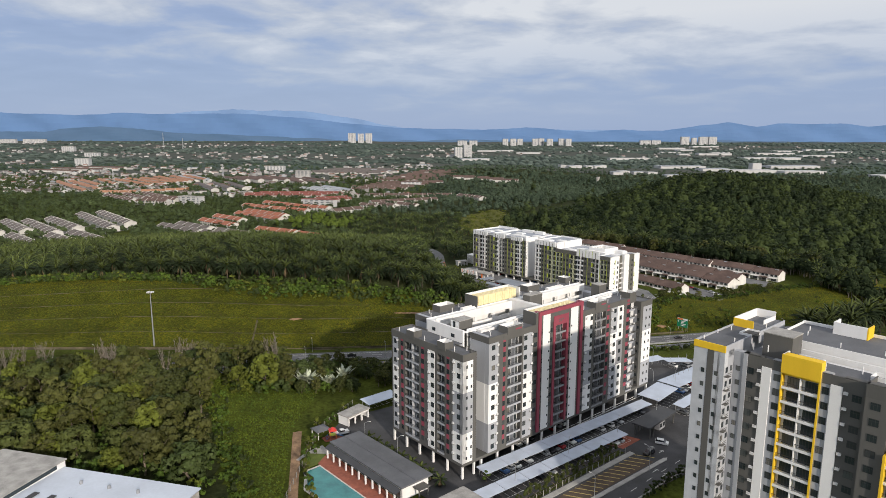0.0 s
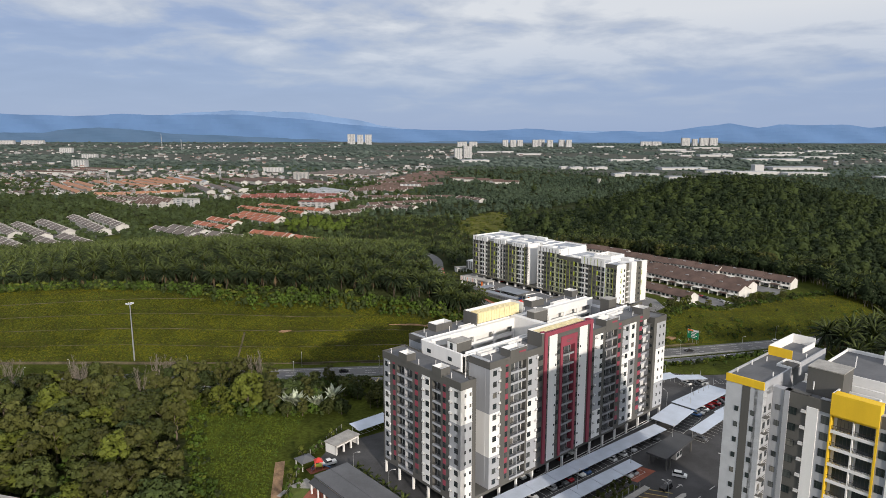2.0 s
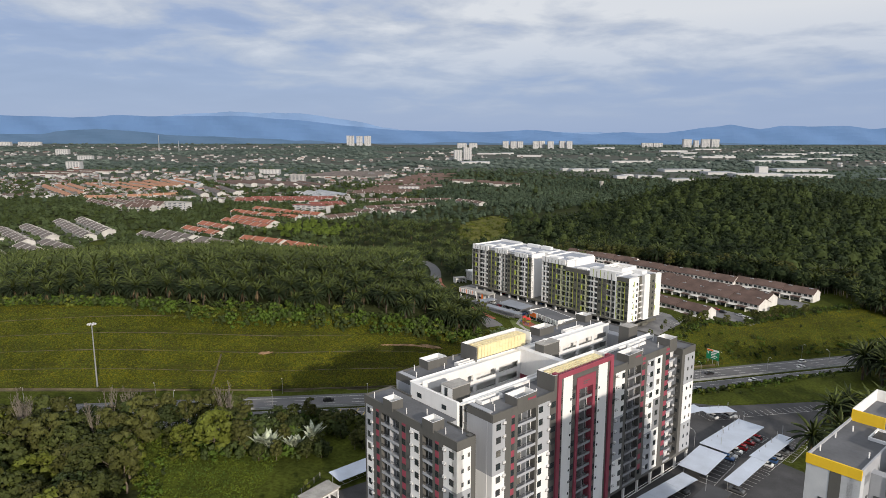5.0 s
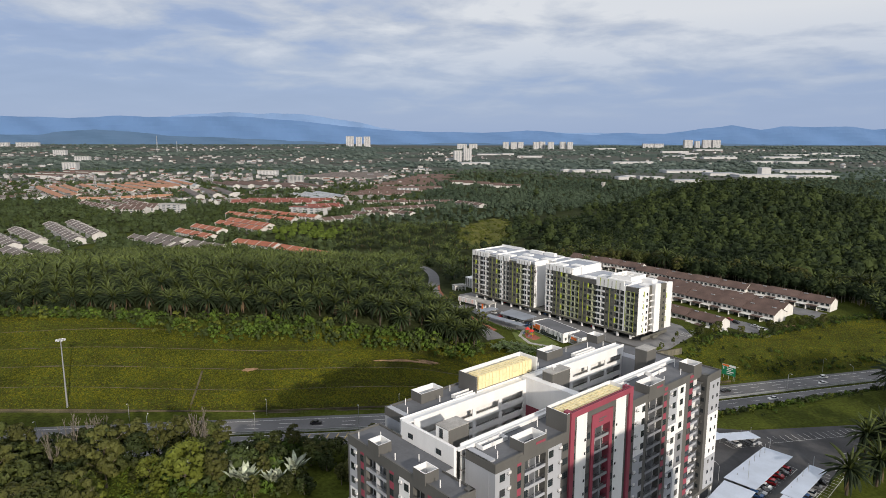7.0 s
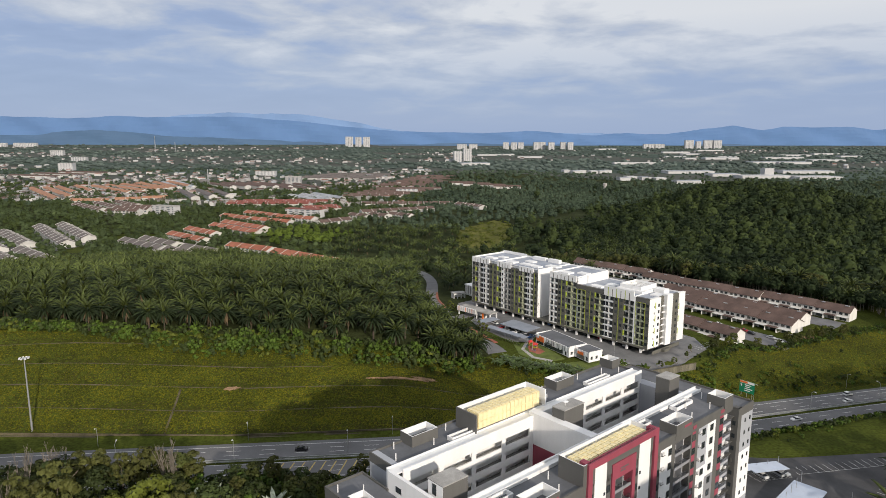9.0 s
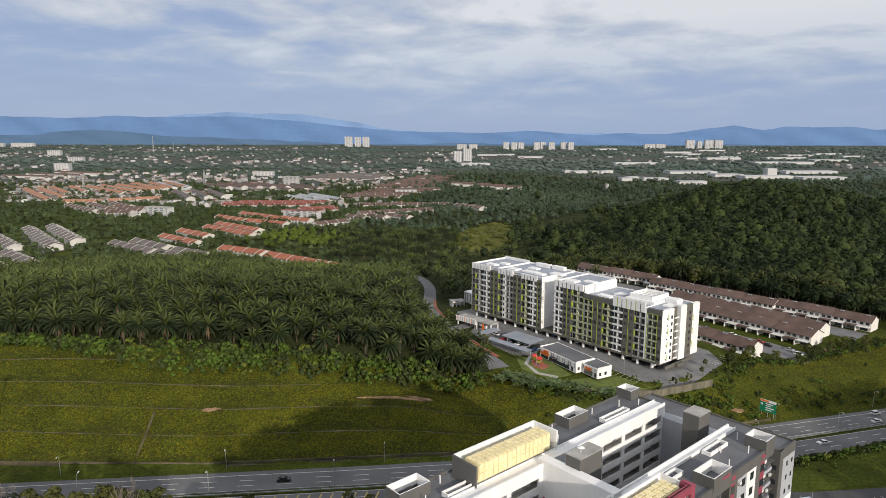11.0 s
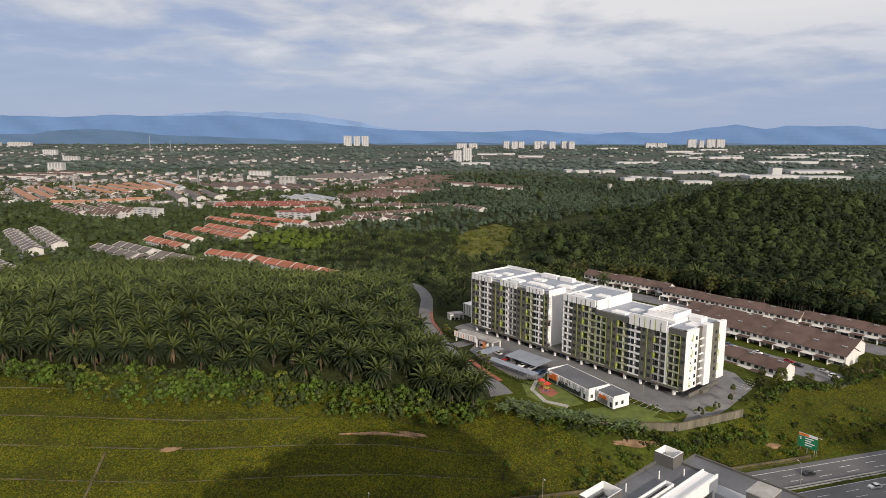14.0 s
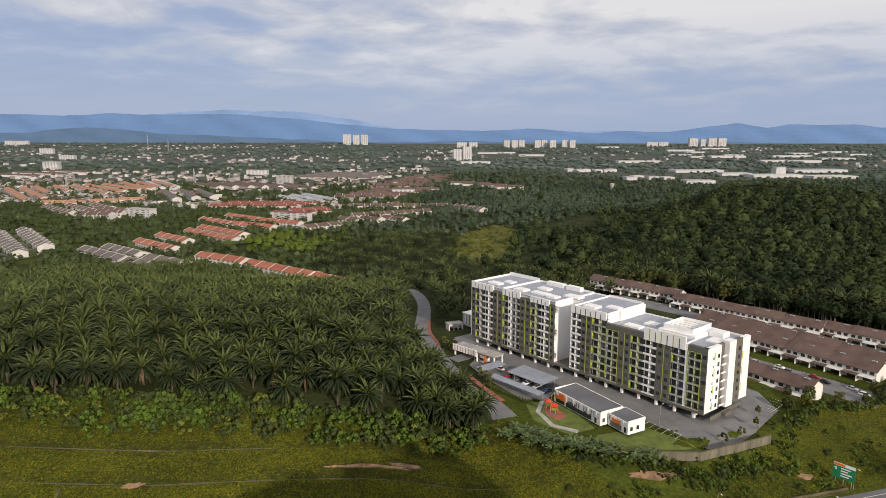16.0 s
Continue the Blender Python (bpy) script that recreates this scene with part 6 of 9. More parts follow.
# ---- paving, motorway and its fittings ----


def drape(name, poly, lift, material, label, category, kind="structure", step=6.0, parent=None, flat=None):
    """A paved area that follows the ground, with a thin edge all round."""
    bm = bmesh.new()
    face = bm.faces.new([bm.verts.new((x, y, 0)) for x, y in poly])
    xs, ys = [p[0] for p in poly], [p[1] for p in poly]
    for lo, hi, ax in ((min(xs), max(xs), (1, 0, 0)), (min(ys), max(ys), (0, 1, 0))):
        k = lo + step
        while k < hi:
            bmesh.ops.bisect_plane(bm, geom=bm.verts[:] + bm.edges[:] + bm.faces[:], plane_co=(k * ax[0], k * ax[1], 0), plane_no=ax)
            k += step
    for v in bm.verts:
        v.co.z = (float(land(v.co.x, v.co.y)) if flat is None else flat) + lift
    ext = bmesh.ops.extrude_face_region(bm, geom=bm.faces[:])
    for v in ext["geom"]:
        if isinstance(v, bmesh.types.BMVert):
            v.co.z -= min(0.35, lift + 0.3)
    bmesh.ops.recalc_face_normals(bm, faces=bm.faces[:])
    me = bpy.data.meshes.new(name)
    bm.to_mesh(me)
    bm.free()
    me.materials.append(material)
    ob = new(name, me)
    ob.parent = parent
    return tagged(ob, label, category if parent is None else "", kind=kind if parent is None else "")


def at_red(u, v):
    a = radians(RED_A)
    return (RED_O[0] + u * math.cos(a) - v * math.sin(a), RED_O[1] + u * math.sin(a) + v * math.cos(a))


def at_whi(u, v):
    a = radians(WHI_A)
    return (WHI_O[0] + u * math.cos(a) - v * math.sin(a), WHI_O[1] + u * math.sin(a) + v * math.cos(a))


def line(mb, a, b, w, z0=None, lift=0.17):
    """A painted line on the ground from a to b."""
    a, b = Vector(a), Vector(b)
    d = (b - a).normalized()
    n = Vector((-d.y, d.x)) * w / 2
    pts = [a - n, b - n, b + n, a + n]
    mb.poly([(p.x, p.y, (float(land(p.x, p.y)) if z0 is None else z0) + lift) for p in pts])


M["brown_bay"] = mat("brown_bay_surface", (0.085, 0.062, 0.045), 0.9, 0.15, 0.4, 0.12)
M["soil"] = mat("bare_soil", (0.26, 0.165, 0.095), 0.95, 0.25, 0.3, 0.2, 0.2)
M["drain"] = mat("concrete_drain", (0.10, 0.085, 0.05), 0.95, 0.25, 0.15, 0.25, 0.1)
M["paver"] = mat("red_paver", (0.30, 0.10, 0.065), 0.9, 0.15, 0.4, 0.15)
M["steel"] = mat("galvanised_steel", (0.42, 0.43, 0.44), 0.45, 0.08, 0.6, 0.05, metal=0.6)
M["sheet"] = mat("pale_blue_metal_sheet", (0.50, 0.56, 0.66), 0.4, 0.06, 0.15, 0.03, metal=0.1)
M["green_sign"] = mat("green_sign_face", (0.01, 0.20, 0.095), 0.5, 0.05, 0.5, 0.02)

# shoulders, edge lines and lane dashes
ribbon("road_marking", xs, 3.3, 3.55, 0.09, M["paint_line"], "white edge line", "road marking")
ribbon("road_marking", xs, 13.0, 13.2, 0.09, M["paint_line"], "white edge line", "road marking")
ribbon("road_marking", xs, 16.3, 16.5, 0.09, M["paint_line"], "white edge line", "road marking")
ribbon("road_marking", xs, 26.6, 26.85, 0.09, M["paint_line"], "white edge line", "road marking")
for o in (6.6, 9.8, 19.8, 23.2):
    ribbon("road_marking", list(np.arange(-600, 600, 12.0)), o, o + 0.22, 0.09, M["paint_line"], "white lane dashes", "road marking", dash=5.0)
def bay_stripes():
    mb = MB()
    for k in range(26):
        x = -64 + 3.5 * k
        y = float(hwy_y(x))
        line(mb, (x + 1.0, y - 17.0), (x - 0.6, y - 27.6), 0.45, float(hwy_z(x)), 0.1)
    return tagged(new("road_marking", mb.mesh("road_marking", M["paint_yellow"])), "yellow cross bars on the near carriageway", "road marking", kind="structure")


bay_stripes()


def barrier(off, label):
    """A guard rail with its posts along the motorway."""
    for a, b in ((-420, -60), (-60, 120), (120, 420)):
        t = thing("guard_rail", Matrix.Identity(4), label, "guard rail", "guard rails of the motorway")
        v, f = [], []
        px = np.arange(a, b + 1, 6.0)
        for x in px:
            y = float(hwy_y(x)) - off
            z = float(hwy_z(x))
            v += [(x, y - 0.1, z + 0.45), (x, y - 0.1, z + 0.85), (x, y + 0.1, z + 0.85), (x, y + 0.1, z + 0.45)]
        for i in range(len(px) - 1):
            for j in range(4):
                q = (j + 1) % 4
                f.append((i * 4 + j, i * 4 + q, i * 4 + 4 + q, i * 4 + 4 + j))
        part("rail", flat_mesh("rail", v, f, M["steel"]), None, t)
        posts = MB()
        for x in px[::2]:
            y, z = float(hwy_y(x)) - off, float(hwy_z(x))
            posts.box(x - 0.07, y - 0.07, z - 0.3, x + 0.07, y + 0.07, z + 0.8)
        part("post", posts, M["steel"], t, kind="stuff")


barrier(14.1, "galvanised guard rail along the median strip")
barrier(15.4, "galvanised guard rail along the median strip")
ribbon("median", xs, 13.6, 15.9, 0.16, M["ground"], "dark grass median strip", "median")


def foot_wall():
    """The low stained wall and drain along the foot of the cut slope."""
    px = np.arange(-330, 141, 5.0)
    v, f = [], []
    for x in px:
        y, z = float(hwy_y(x) + slope_foot(x)), float(hwy_z(x))
        v += [(x, y - 1.1, z + 0.1), (x, y - 0.1, z + 0.14), (x, y, z + 1.0), (x, y + 0.35, z + 1.0), (x, y + 0.4, z - 0.4)]
    for i in range(len(px) - 1):
        for j in range(4):
            k = i * 5 + j
            f.append((k, k + 1, k + 6, k + 5))
    return tagged(new("foot_wall", flat_mesh("foot_wall", v, f, M["drain"])), "low stained concrete drain wall along the slope foot", "drain", kind="structure")


foot_wall()

# bench drains and footpaths on the cut slope
def bench(e, x0, x1, w, lift=0.26):
    px = np.arange(x0, x1 + 1, 3.0)
    v, f = [], []
    for x in px:
        y = float(hwy_y(x) + slope_foot(x)) + e - 0.4 * math.sin(x * 0.05)
        ww = w * (0.7 + 1.1 * noise.noise((x * 0.11, e, 0)))
        v += [(x, y - ww, float(land(x, y - ww)) + lift), (x, y + ww, float(land(x, y + ww)) + lift)]
    n = len(px) - 1
    f = [(2 * i, 2 * i + 2, 2 * i + 3, 2 * i + 1) for i in range(n)]
    return tagged(new("slope_drain", flat_mesh("slope_drain", v, f, M["drain"])), "weathered concrete bench drain across the slope", "drain", kind="structure")


for e, a, b in BENCHES:
    bench(e, a, b, 0.26)


def patch(cx, cy, rx, ry, seed):
    """A bare patch of soil with a ragged outline."""
    rs = np.random.default_rng(seed)
    poly = []
    for k in range(18):
        w = 2 * math.pi * k / 18
        r = rs.uniform(0.6, 1.15)
        poly.append((cx + rx * r * math.cos(w), cy + ry * r * math.sin(w) + 0.125 * rx * r * math.cos(w)))
    drape("soil_patch", poly, 0.42, M["soil"], "bare brown soil patch on the slope", "soil", step=3.0)


patch(-80.5, 336.4, 3.4, 0.9, 1)
patch(-14, 347.6, 14, 0.7, 2)
patch(-3, 350.4, 6.0, 0.9, 3)
patch(75, 354.0, 8.0, 1.7, 4)
patch(128, 363.0, 3.0, 1.2, 5)
patch(203, 428, 8, 1.6, 6)
drape("footpath", [(-38.5, 140), (-35.6, 140), (-41.0, 166), (-48.2, 204), (-51.0, 203), (-43.8, 166)], 0.12, M["soil"], "worn bare-earth footpath beside the fence", "path")
drape("slope_drain", [(-98.3, 311.9), (-97.5, 311.9), (-100.4, 335.5), (-101.2, 335.5)], 0.3, M["drain"], "concrete drain running down the slope", "drain", step=4)


def mast_lamp(x, y, h):
    z = float(land(x, y))
    t = thing("high_mast_lamp", pose(x, y, z), "tall grey floodlight mast at the slope foot", "lamp post")
    part("pole", MB().tube(0, 0, -0.5, h, 0.38, 0.18, 10), M["steel"], t)
    part("ring", MB().tube(0, 0, h - 0.3, h - 0.05, 1.0, 1.0, 12), M["steel"], t)
    lamp = MB().box(-0.3, -0.2, -0.15, 0.3, 0.35, 0.2).mesh("floodlight", M["recess"])
    for k in range(8):
        w = 2 * math.pi * k / 8
        part("floodlight", lamp, None, t, at=pose(1.5 * math.cos(w), 1.5 * math.sin(w), h - 0.1, -18, 0, math.degrees(w) - 90))


mast_lamp(-148.0, 314.6, 28.2)


def street_lamp_kind(h, reach):
    mb = MB()
    mb.tube(0, 0, -0.3, h - 0.8, 0.1, 0.07, 6)
    for k in range(4):
        t0, t1 = k / 4, (k + 1) / 4
        f = lambda t: (reach * t, 0, h - 0.8 + 0.8 * math.sin(t * math.pi / 2))
        mb.bar(f(t0), f(t1), 0.058, n=5)
    return mb.mesh("pole", M["steel"]), MB().box(reach - 0.1, -0.16, h - 0.12, reach + 0.7, 0.16, h + 0.02).mesh("lamp_head", M["recess"])


LAMP = street_lamp_kind(9.0, 1.6)


def street_lamp(x, y, turn, scale=1.0, z=None):
    t = thing("street_lamp", Matrix.LocRotScale((x, y, float(land(x, y)) if z is None else z), Euler((0, 0, radians(turn))), (scale,) * 3), "grey steel street lamp with a curved arm", "street lamp", "street lamps")
    part("pole", LAMP[0], None, t)
    part("lamp_head", LAMP[1], None, t)


for x in range(-180, 300, 38):
    street_lamp(x, float(hwy_y(x)) - 14.75, 100 if (x // 38) % 2 else -80, 1.0, float(hwy_z(x)))
for x in range(-170, 300, 52):
    street_lamp(x, float(hwy_y(x)) + 1.4, -80, 0.85)
for u, v, w in ((8, -13.5, 60), (32, -13.5, 60), (56, -15, 60), (78, -16, 60), (104, 1, 120), (120, 22, 200), (112, -4, 60), (132, 18, 150), (20, -32, 131), (46, -33, 131), (72, -36, 131), (-7, 22, 0), (-9, 37, 0)):
    street_lamp(*at_red(u, v), w, 0.9)
for u, v, w in ((-12, 10, 40), (-30, 64, -140), (-36, 40, 40), (-20, 98, 40)):
    street_lamp(*at_whi(u, v), w, 0.85)


def road_sign():
    t = thing("road_sign", pose(139.5, 361.0, float(hwy_z(139)) + 0.1, 0, 0, -50), "green motorway direction sign on steel posts", "road sign")
    post = MB().tube(0, 0, -0.5, 7.6, 0.13, 0.13, 8).mesh("post", M["steel"])
    for x in (-2.4, 0, 2.4):
        part("post", post, None, t, at=(x, 0.16, 0))
    part("board", MB().box(-3.3, -0.05, 2.6, 3.3, 0.05, 7.9), M["green_sign"], t)
    part("panel", MB().box(-3.2, -0.09, 6.75, 3.2, -0.05, 7.8), M["white"], t, "white and orange header panel")
    part("panel", MB().box(-3.1, -0.12, 6.85, 0.2, -0.09, 7.7), M["orange"], t, "orange header panel")
    for k, (a, b) in enumerate(((-0.9, 1.9), (-0.9, 1.2), (-0.9, 2.4), (-0.9, 1.5))):
        part("text_bar", MB().box(a, -0.08, 5.9 - 0.85 * k, b, -0.05, 6.3 - 0.85 * k), M["white"], t)
    part("arrow_bar", MB().box(-2.6, -0.08, 5.2, -2.2, -0.05, 6.2).box(-2.9, -0.08, 5.9, -2.6, -0.05, 6.2), M["white"], t)


road_sign()

# ---- vehicles ----


def car_meshes(kind, color):
    """A car body with wheel arches, a glazed cabin and bumpers; one mesh for each part."""
    key = ("car", kind, color)
    if key in CACHE:
        return CACHE[key]
    if "carpaint" + str(color) not in M:
        M["carpaint" + str(color)] = mat("car_paint", color, 0.25, 0.02, 1.0, 0.01, spec=0.6)
    paint = M["carpaint" + str(color)]
    if kind == "sedan":
        prof, roof, L, W = [(0, .35), (0, .8), (.15, .92), (1.15, 1.0), (3.7, 1.02), (4.35, .95), (4.45, .8), (4.45, .35)], [(1.15, 1.0), (1.85, 1.43), (3.1, 1.45), (3.85, 1.02)], 4.45, 1.75
    elif kind == "pickup":
        prof, roof, L, W = [(0, .45), (0, .95), (.15, 1.08), (1.35, 1.15), (5.0, 1.15), (5.1, 1.0), (5.1, .45)], [(1.35, 1.15), (2.0, 1.75), (3.3, 1.75), (3.55, 1.15)], 5.1, 1.85
    else:
        prof, roof, L, W = [(0, .35), (0, .85), (.12, .98), (.9, 1.08), (3.95, 1.10), (4.2, 1.0), (4.2, .35)], [(.9, 1.08), (1.55, 1.62), (3.6, 1.66), (4.1, 1.10)], 4.2, 1.74
    def loft(pts, w, inset, m, taper=0):
        mb, n = MB(), len(pts)
        for s in (-1, 1):
            mb.v += [(x - L / 2, s * (w / 2 - inset * (0 if z < 1.12 else 1)), z) for x, z in pts]
        for i in range(n - 1):
            mb.f.append((i, i + 1, n + i + 1, n + i)); mb.m.append(m)
        mb.f.append((n - 1, 0, n, 2 * n - 1)); mb.m.append(m)
        mb.f.append(tuple(range(n))); mb.m.append(m)
        mb.f.append(tuple(range(2 * n - 1, n - 1, -1))); mb.m.append(m)
        return mb
    body = loft(prof, W, 0, 0).mesh("body", paint)
    cab = loft(roof, W - 0.12, 0.12, 0).mesh("glazing", M["car_glass"])
    (x1, z1), (x2, z2) = roof[1], roof[2]
    top = MB().box(x1 - L / 2 - .02, -W / 2 + 0.16, z1 - 0.02, x2 - L / 2 + .05, W / 2 - 0.16, z2 + 0.06).mesh("roof_panel", paint)
    wheel = cached("wheel", lambda: MB().bar((0, -0.1, 0), (0, 0.1, 0), 0.31, n=12).mesh("wheel", M["tyre"]))
    rim = cached("rim", lambda: MB().bar((0, -0.115, 0), (0, 0.115, 0), 0.17, n=10).mesh("rim", M["steel"]))
    CACHE[key] = (body, cab, top, wheel, rim, L, W)
    return CACHE[key]


M["tyre"] = mat("tyre_rubber", (0.02, 0.02, 0.02), 0.85, 0.1, 3, 0.05)
M["car_glass"] = mat("car_glass", (0.015, 0.018, 0.022), 0.08, 0.02, 1, 0.0, spec=0.7)
CAR_COLORS = {"white": (0.75, 0.75, 0.74), "silver": (0.42, 0.43, 0.44), "black": (0.02, 0.02, 0.022), "red": (0.28, 0.02, 0.025), "grey": (0.12, 0.125, 0.13), "blue": (0.05, 0.11, 0.25)}


def car(x, y, turn, color, kind="hatchback", z=None, where="parked on the asphalt", flat=True):
    body, cab, top, wheel, rim, L, W = car_meshes(kind, CAR_COLORS[color])
    t = thing("car", pose(x, y, (float(land(x, y)) if z is None else z) + 0.13, 0, 0, turn), f"{color} {kind} {where}", "car", "cars")
    part("body", body, None, t)
    part("glazing", cab, None, t)
    part("roof_panel", top, None, t)
    for sx in (-L / 2 + 0.8, L / 2 - 0.85):
        for sy in (-W / 2 + 0.12, W / 2 - 0.12):
            part("wheel", wheel, None, t, at=(sx, sy, 0.31))


hw = lambda x, o: (x, float(hwy_y(x)) - o)
for x, o, c, k, turn in ((-45, 8.3, "black", "sedan", 187), (18, 5.0, "white", "hatchback", 187), (150, 21.5, "white", "sedan", 16), (118, 25.0, "silver", "hatchback", 14), (190, 5.0, "white", "hatchback", 199), (132, 8.4, "black", "sedan", 195), (185, 11.5, "white", "sedan", 198)):
    car(*hw(x, o), turn, c, k, float(hwy_z(x)) - 0.02, "driving lane of the motorway")

# ---- car parks ----
def canopy(x, y, turn, length, width, h=2.7, tilt=4.0, material="sheet", z=None, label="pale blue metal car-park canopy on steel posts", fall=0.0):
    """A sheet roof with a ribbed top, on a row of posts with arms."""
    z = float(land(x, y)) if z is None else z
    t = thing("carport", pose(x, y, z, 0, 0, turn), label, "carport", "carports")
    mb = MB()
    dz = math.tan(radians(tilt)) * width
    n = max(3, int(length / 1.5))
    a, b = h, h + dz
    mb.poly([(0, 0, a), (length, 0, a + fall), (length, width, b + fall), (0, width, b)]).poly([(0, width, b - 0.12), (length, width, b - 0.12 + fall), (length, 0, a - 0.12 + fall), (0, 0, a - 0.12)])
    mb.poly([(0, 0, a - 0.12), (length, 0, a - 0.12 + fall), (length, 0, a + fall), (0, 0, a)]).poly([(length, width, b - 0.12 + fall), (0, width, b - 0.12), (0, width, b), (length, width, b + fall)])
    mb.poly([(0, width, b - 0.12), (0, 0, a - 0.12), (0, 0, a), (0, width, b)]).poly([(length, 0, a - 0.12 + fall), (length, width, b - 0.12 + fall), (length, width, b + fall), (length, 0, a + fall)])
    part("canopy", mb, M[material], t)
    post = cached(("cppost", h), lambda: MB().tube(0, 0, -0.3, h + 0.1, 0.09, 0.08, 6).mesh("post", M["steel"]))
    for k in range(max(2, int(length / 5.2)) + 1):
        q = max(2, int(length / 5.2))
        x0 = 0.4 + (length - 0.8) * k / q
        part("post", post, None, t, at=(x0, width * 0.78, 0))
        arm = cached(("cparm", width, h, tilt), lambda: MB().bar((0, 0.3, h - 0.1), (0, width - 0.3, h + dz - 0.2), 0.07).mesh("arm", M["steel"]))
        part("arm", arm, None, t, at=(x0, 0, fall * k / q))
    return t


drape("pavement", [at_red(-9, -34), at_red(112, -48), at_red(124, -26), at_red(121, 40), at_red(93, 46), at_red(-4, 58), at_red(-13, 52), at_red(-14, 0)], 0.10, M["asphalt"], "dark asphalt yard and car park round the blocks", "pavement")
drape("pavement", [at_red(-9, -30), at_red(112, -40), at_red(112, -47), at_red(60, -39.6), at_red(-9, -39.0)], 0.115, M["asphalt"], "dark asphalt entrance road", "pavement")
drape("kerb", [at_red(-5, -38.6), at_red(56, -39.4), at_red(56, -39.8), at_red(-5, -39.0)], 0.26, M["concrete"], "pale concrete kerb of the entrance road", "kerb")
drape("pavement", [at_red(118, -18), (161, 290.5), (159.5, 295), (100, 288.5), at_red(93, 44)], 0.13, M["asphalt"], "dark asphalt car park beside the motorway bank", "pavement")
# carport rows
a = math.degrees(math.atan2(223.5 - 174.5, 74 - 11))
for k in range(9):
    s = 9.0 * k
    car_w = 4.8
    canopy(11.5 + math.cos(radians(a)) * s + 1.2, 171.3 + math.sin(radians(a)) * s, a, 8.9, car_w, 2.6, 3.0, fall=0.0)
for k in range(7):
    s = 9.2 * k
    canopy(10.3 + math.cos(radians(a)) * s, 157.4 + math.sin(radians(a)) * s, a, 9.0, 4.6, 2.6, 3.0)
canopy(92.0, 236.6, 46.8, 36.5, 8.9, 2.9, 2.0, fall=-3.9)
canopy(79.7, 222.8, 47.0, 17.0, 8.6, 2.9, 2.0)
canopy(102.0, 232.4, 46.6, 31.0, 4.9, 2.9, 3.0, fall=-3.6)
canopy(86.6, 216.8, 43.5, 20.0, 4.3, 2.9, 3.0)
canopy(99.4, 270.6, 25, 15.6, 5.0, 2.9, 3.0, fall=-2.3)
canopy(90.0, 266.2, 25, 9.0, 5.0, 2.9, 3.0)
canopy(-27.0, 219.5, 41, 14.0, 6.0, 2.7)


def stalls(x, y, turn, n, w=2.5, deep=5.0, label="white parking bay lines"):
    mb = MB()
    c, s = math.cos(radians(turn)), math.sin(radians(turn))
    for k in range(n + 1):
        p = (x + c * w * k, y + s * w * k)
        line(mb, p, (p[0] - s * deep, p[1] + c * deep), 0.14)
    line(mb, (x, y), (x + c * w * n, y + s * w * n), 0.12)
    return tagged(new("road_marking", mb.mesh("road_marking", M["paint_line"])), label, "road marking", kind="structure")


stalls(14.5, 171.8, a, 30)
stalls(10.8, 157.4, a, 26)
stalls(81.5, 221.5, 47, 7)
stalls(93.5, 235.2, 47, 14)
stalls(103.0, 231.5, 46.6, 12)
stalls(87.6, 216.0, 43.5, 8)
stalls(101, 271.0, 25, 6)
stalls(118, 279.6, 11, 17, deep=4.8)
stalls(115, 241.0, 45.5, 16, deep=5)
stalls(-28, 221, 41, 7)
rs = np.random.default_rng(77)
cols = ["white", "silver", "black", "red", "grey", "white", "silver", "blue"]
kinds = ["hatchback", "sedan", "hatchback", "sedan"]
for (x, y, turn, n, fill) in ((14.5, 171.8, a, 30, 0.42), (10.8, 157.4, a, 26, 0.36), (93.5, 235.2, 47, 14, 0.6), (103.0, 231.5, 46.6, 12, 0.35), (87.6, 216.0, 43.5, 8, 0.4), (101, 271.0, 25, 6, 0.7)):
    c, s = math.cos(radians(turn)), math.sin(radians(turn))
    for k in range(n):
        if rs.uniform() < fill:
            q = 2.5 * (k + 0.5)
            car(x + c * q - s * 2.4, y + s * q + c * 2.4, turn + (90 if rs.uniform() < 0.5 else -90), cols[int(rs.integers(0, 8))], kinds[int(rs.integers(0, 4))], None, "parked under a carport")
car(*at_red(64.3, -26.4), 155, "white", "hatchback", None, "on the entrance road")
car(*at_red(55, -27.4), 38, "black", "hatchback", None, "on the entrance road")
car(*at_red(-11, 48), 30, "white", "pickup", None, "parked beside the refuse hut")
for k in range(6):
    car(*at_red(28 + 3.0 * k + (8 if k > 2 else 0), 4.5), 131, cols[k], "hatchback", 5.0, "parked between the stilts")

# entrance road: bays with yellow hatching, island and kerbs
mb = MB()
for k in range(14):
    p, q = at_red(16 + 2.7 * k, -24.4), at_red(19.2 + 2.7 * k, -29.8)
    line(mb, p, q, 0.34)
tagged(new("road_marking", mb.mesh("road_marking", M["paint_yellow"])), "yellow cross bars in the bus bay", "road marking", kind="structure")
drape("bus_bay", [at_red(12, -24.2), at_red(50, -25.2), at_red(52, -30.9), at_red(14, -29.9)], 0.145, M["brown_bay"], "brown surfaced bus bay", "pavement")
drape("traffic_island", [at_red(6, -30.1), at_red(56, -31.7), at_red(57.2, -32.4), at_red(56, -33.1), at_red(6, -31.5)], 0.3, M["concrete"], "narrow concrete traffic island", "kerb")
drape("pavement_strip", [at_red(2, -21.4), at_red(52, -22.4), at_red(52, -24.2), at_red(2, -23.2)], 0.28, M["concrete"], "pale concrete footway beside the road", "pavement")
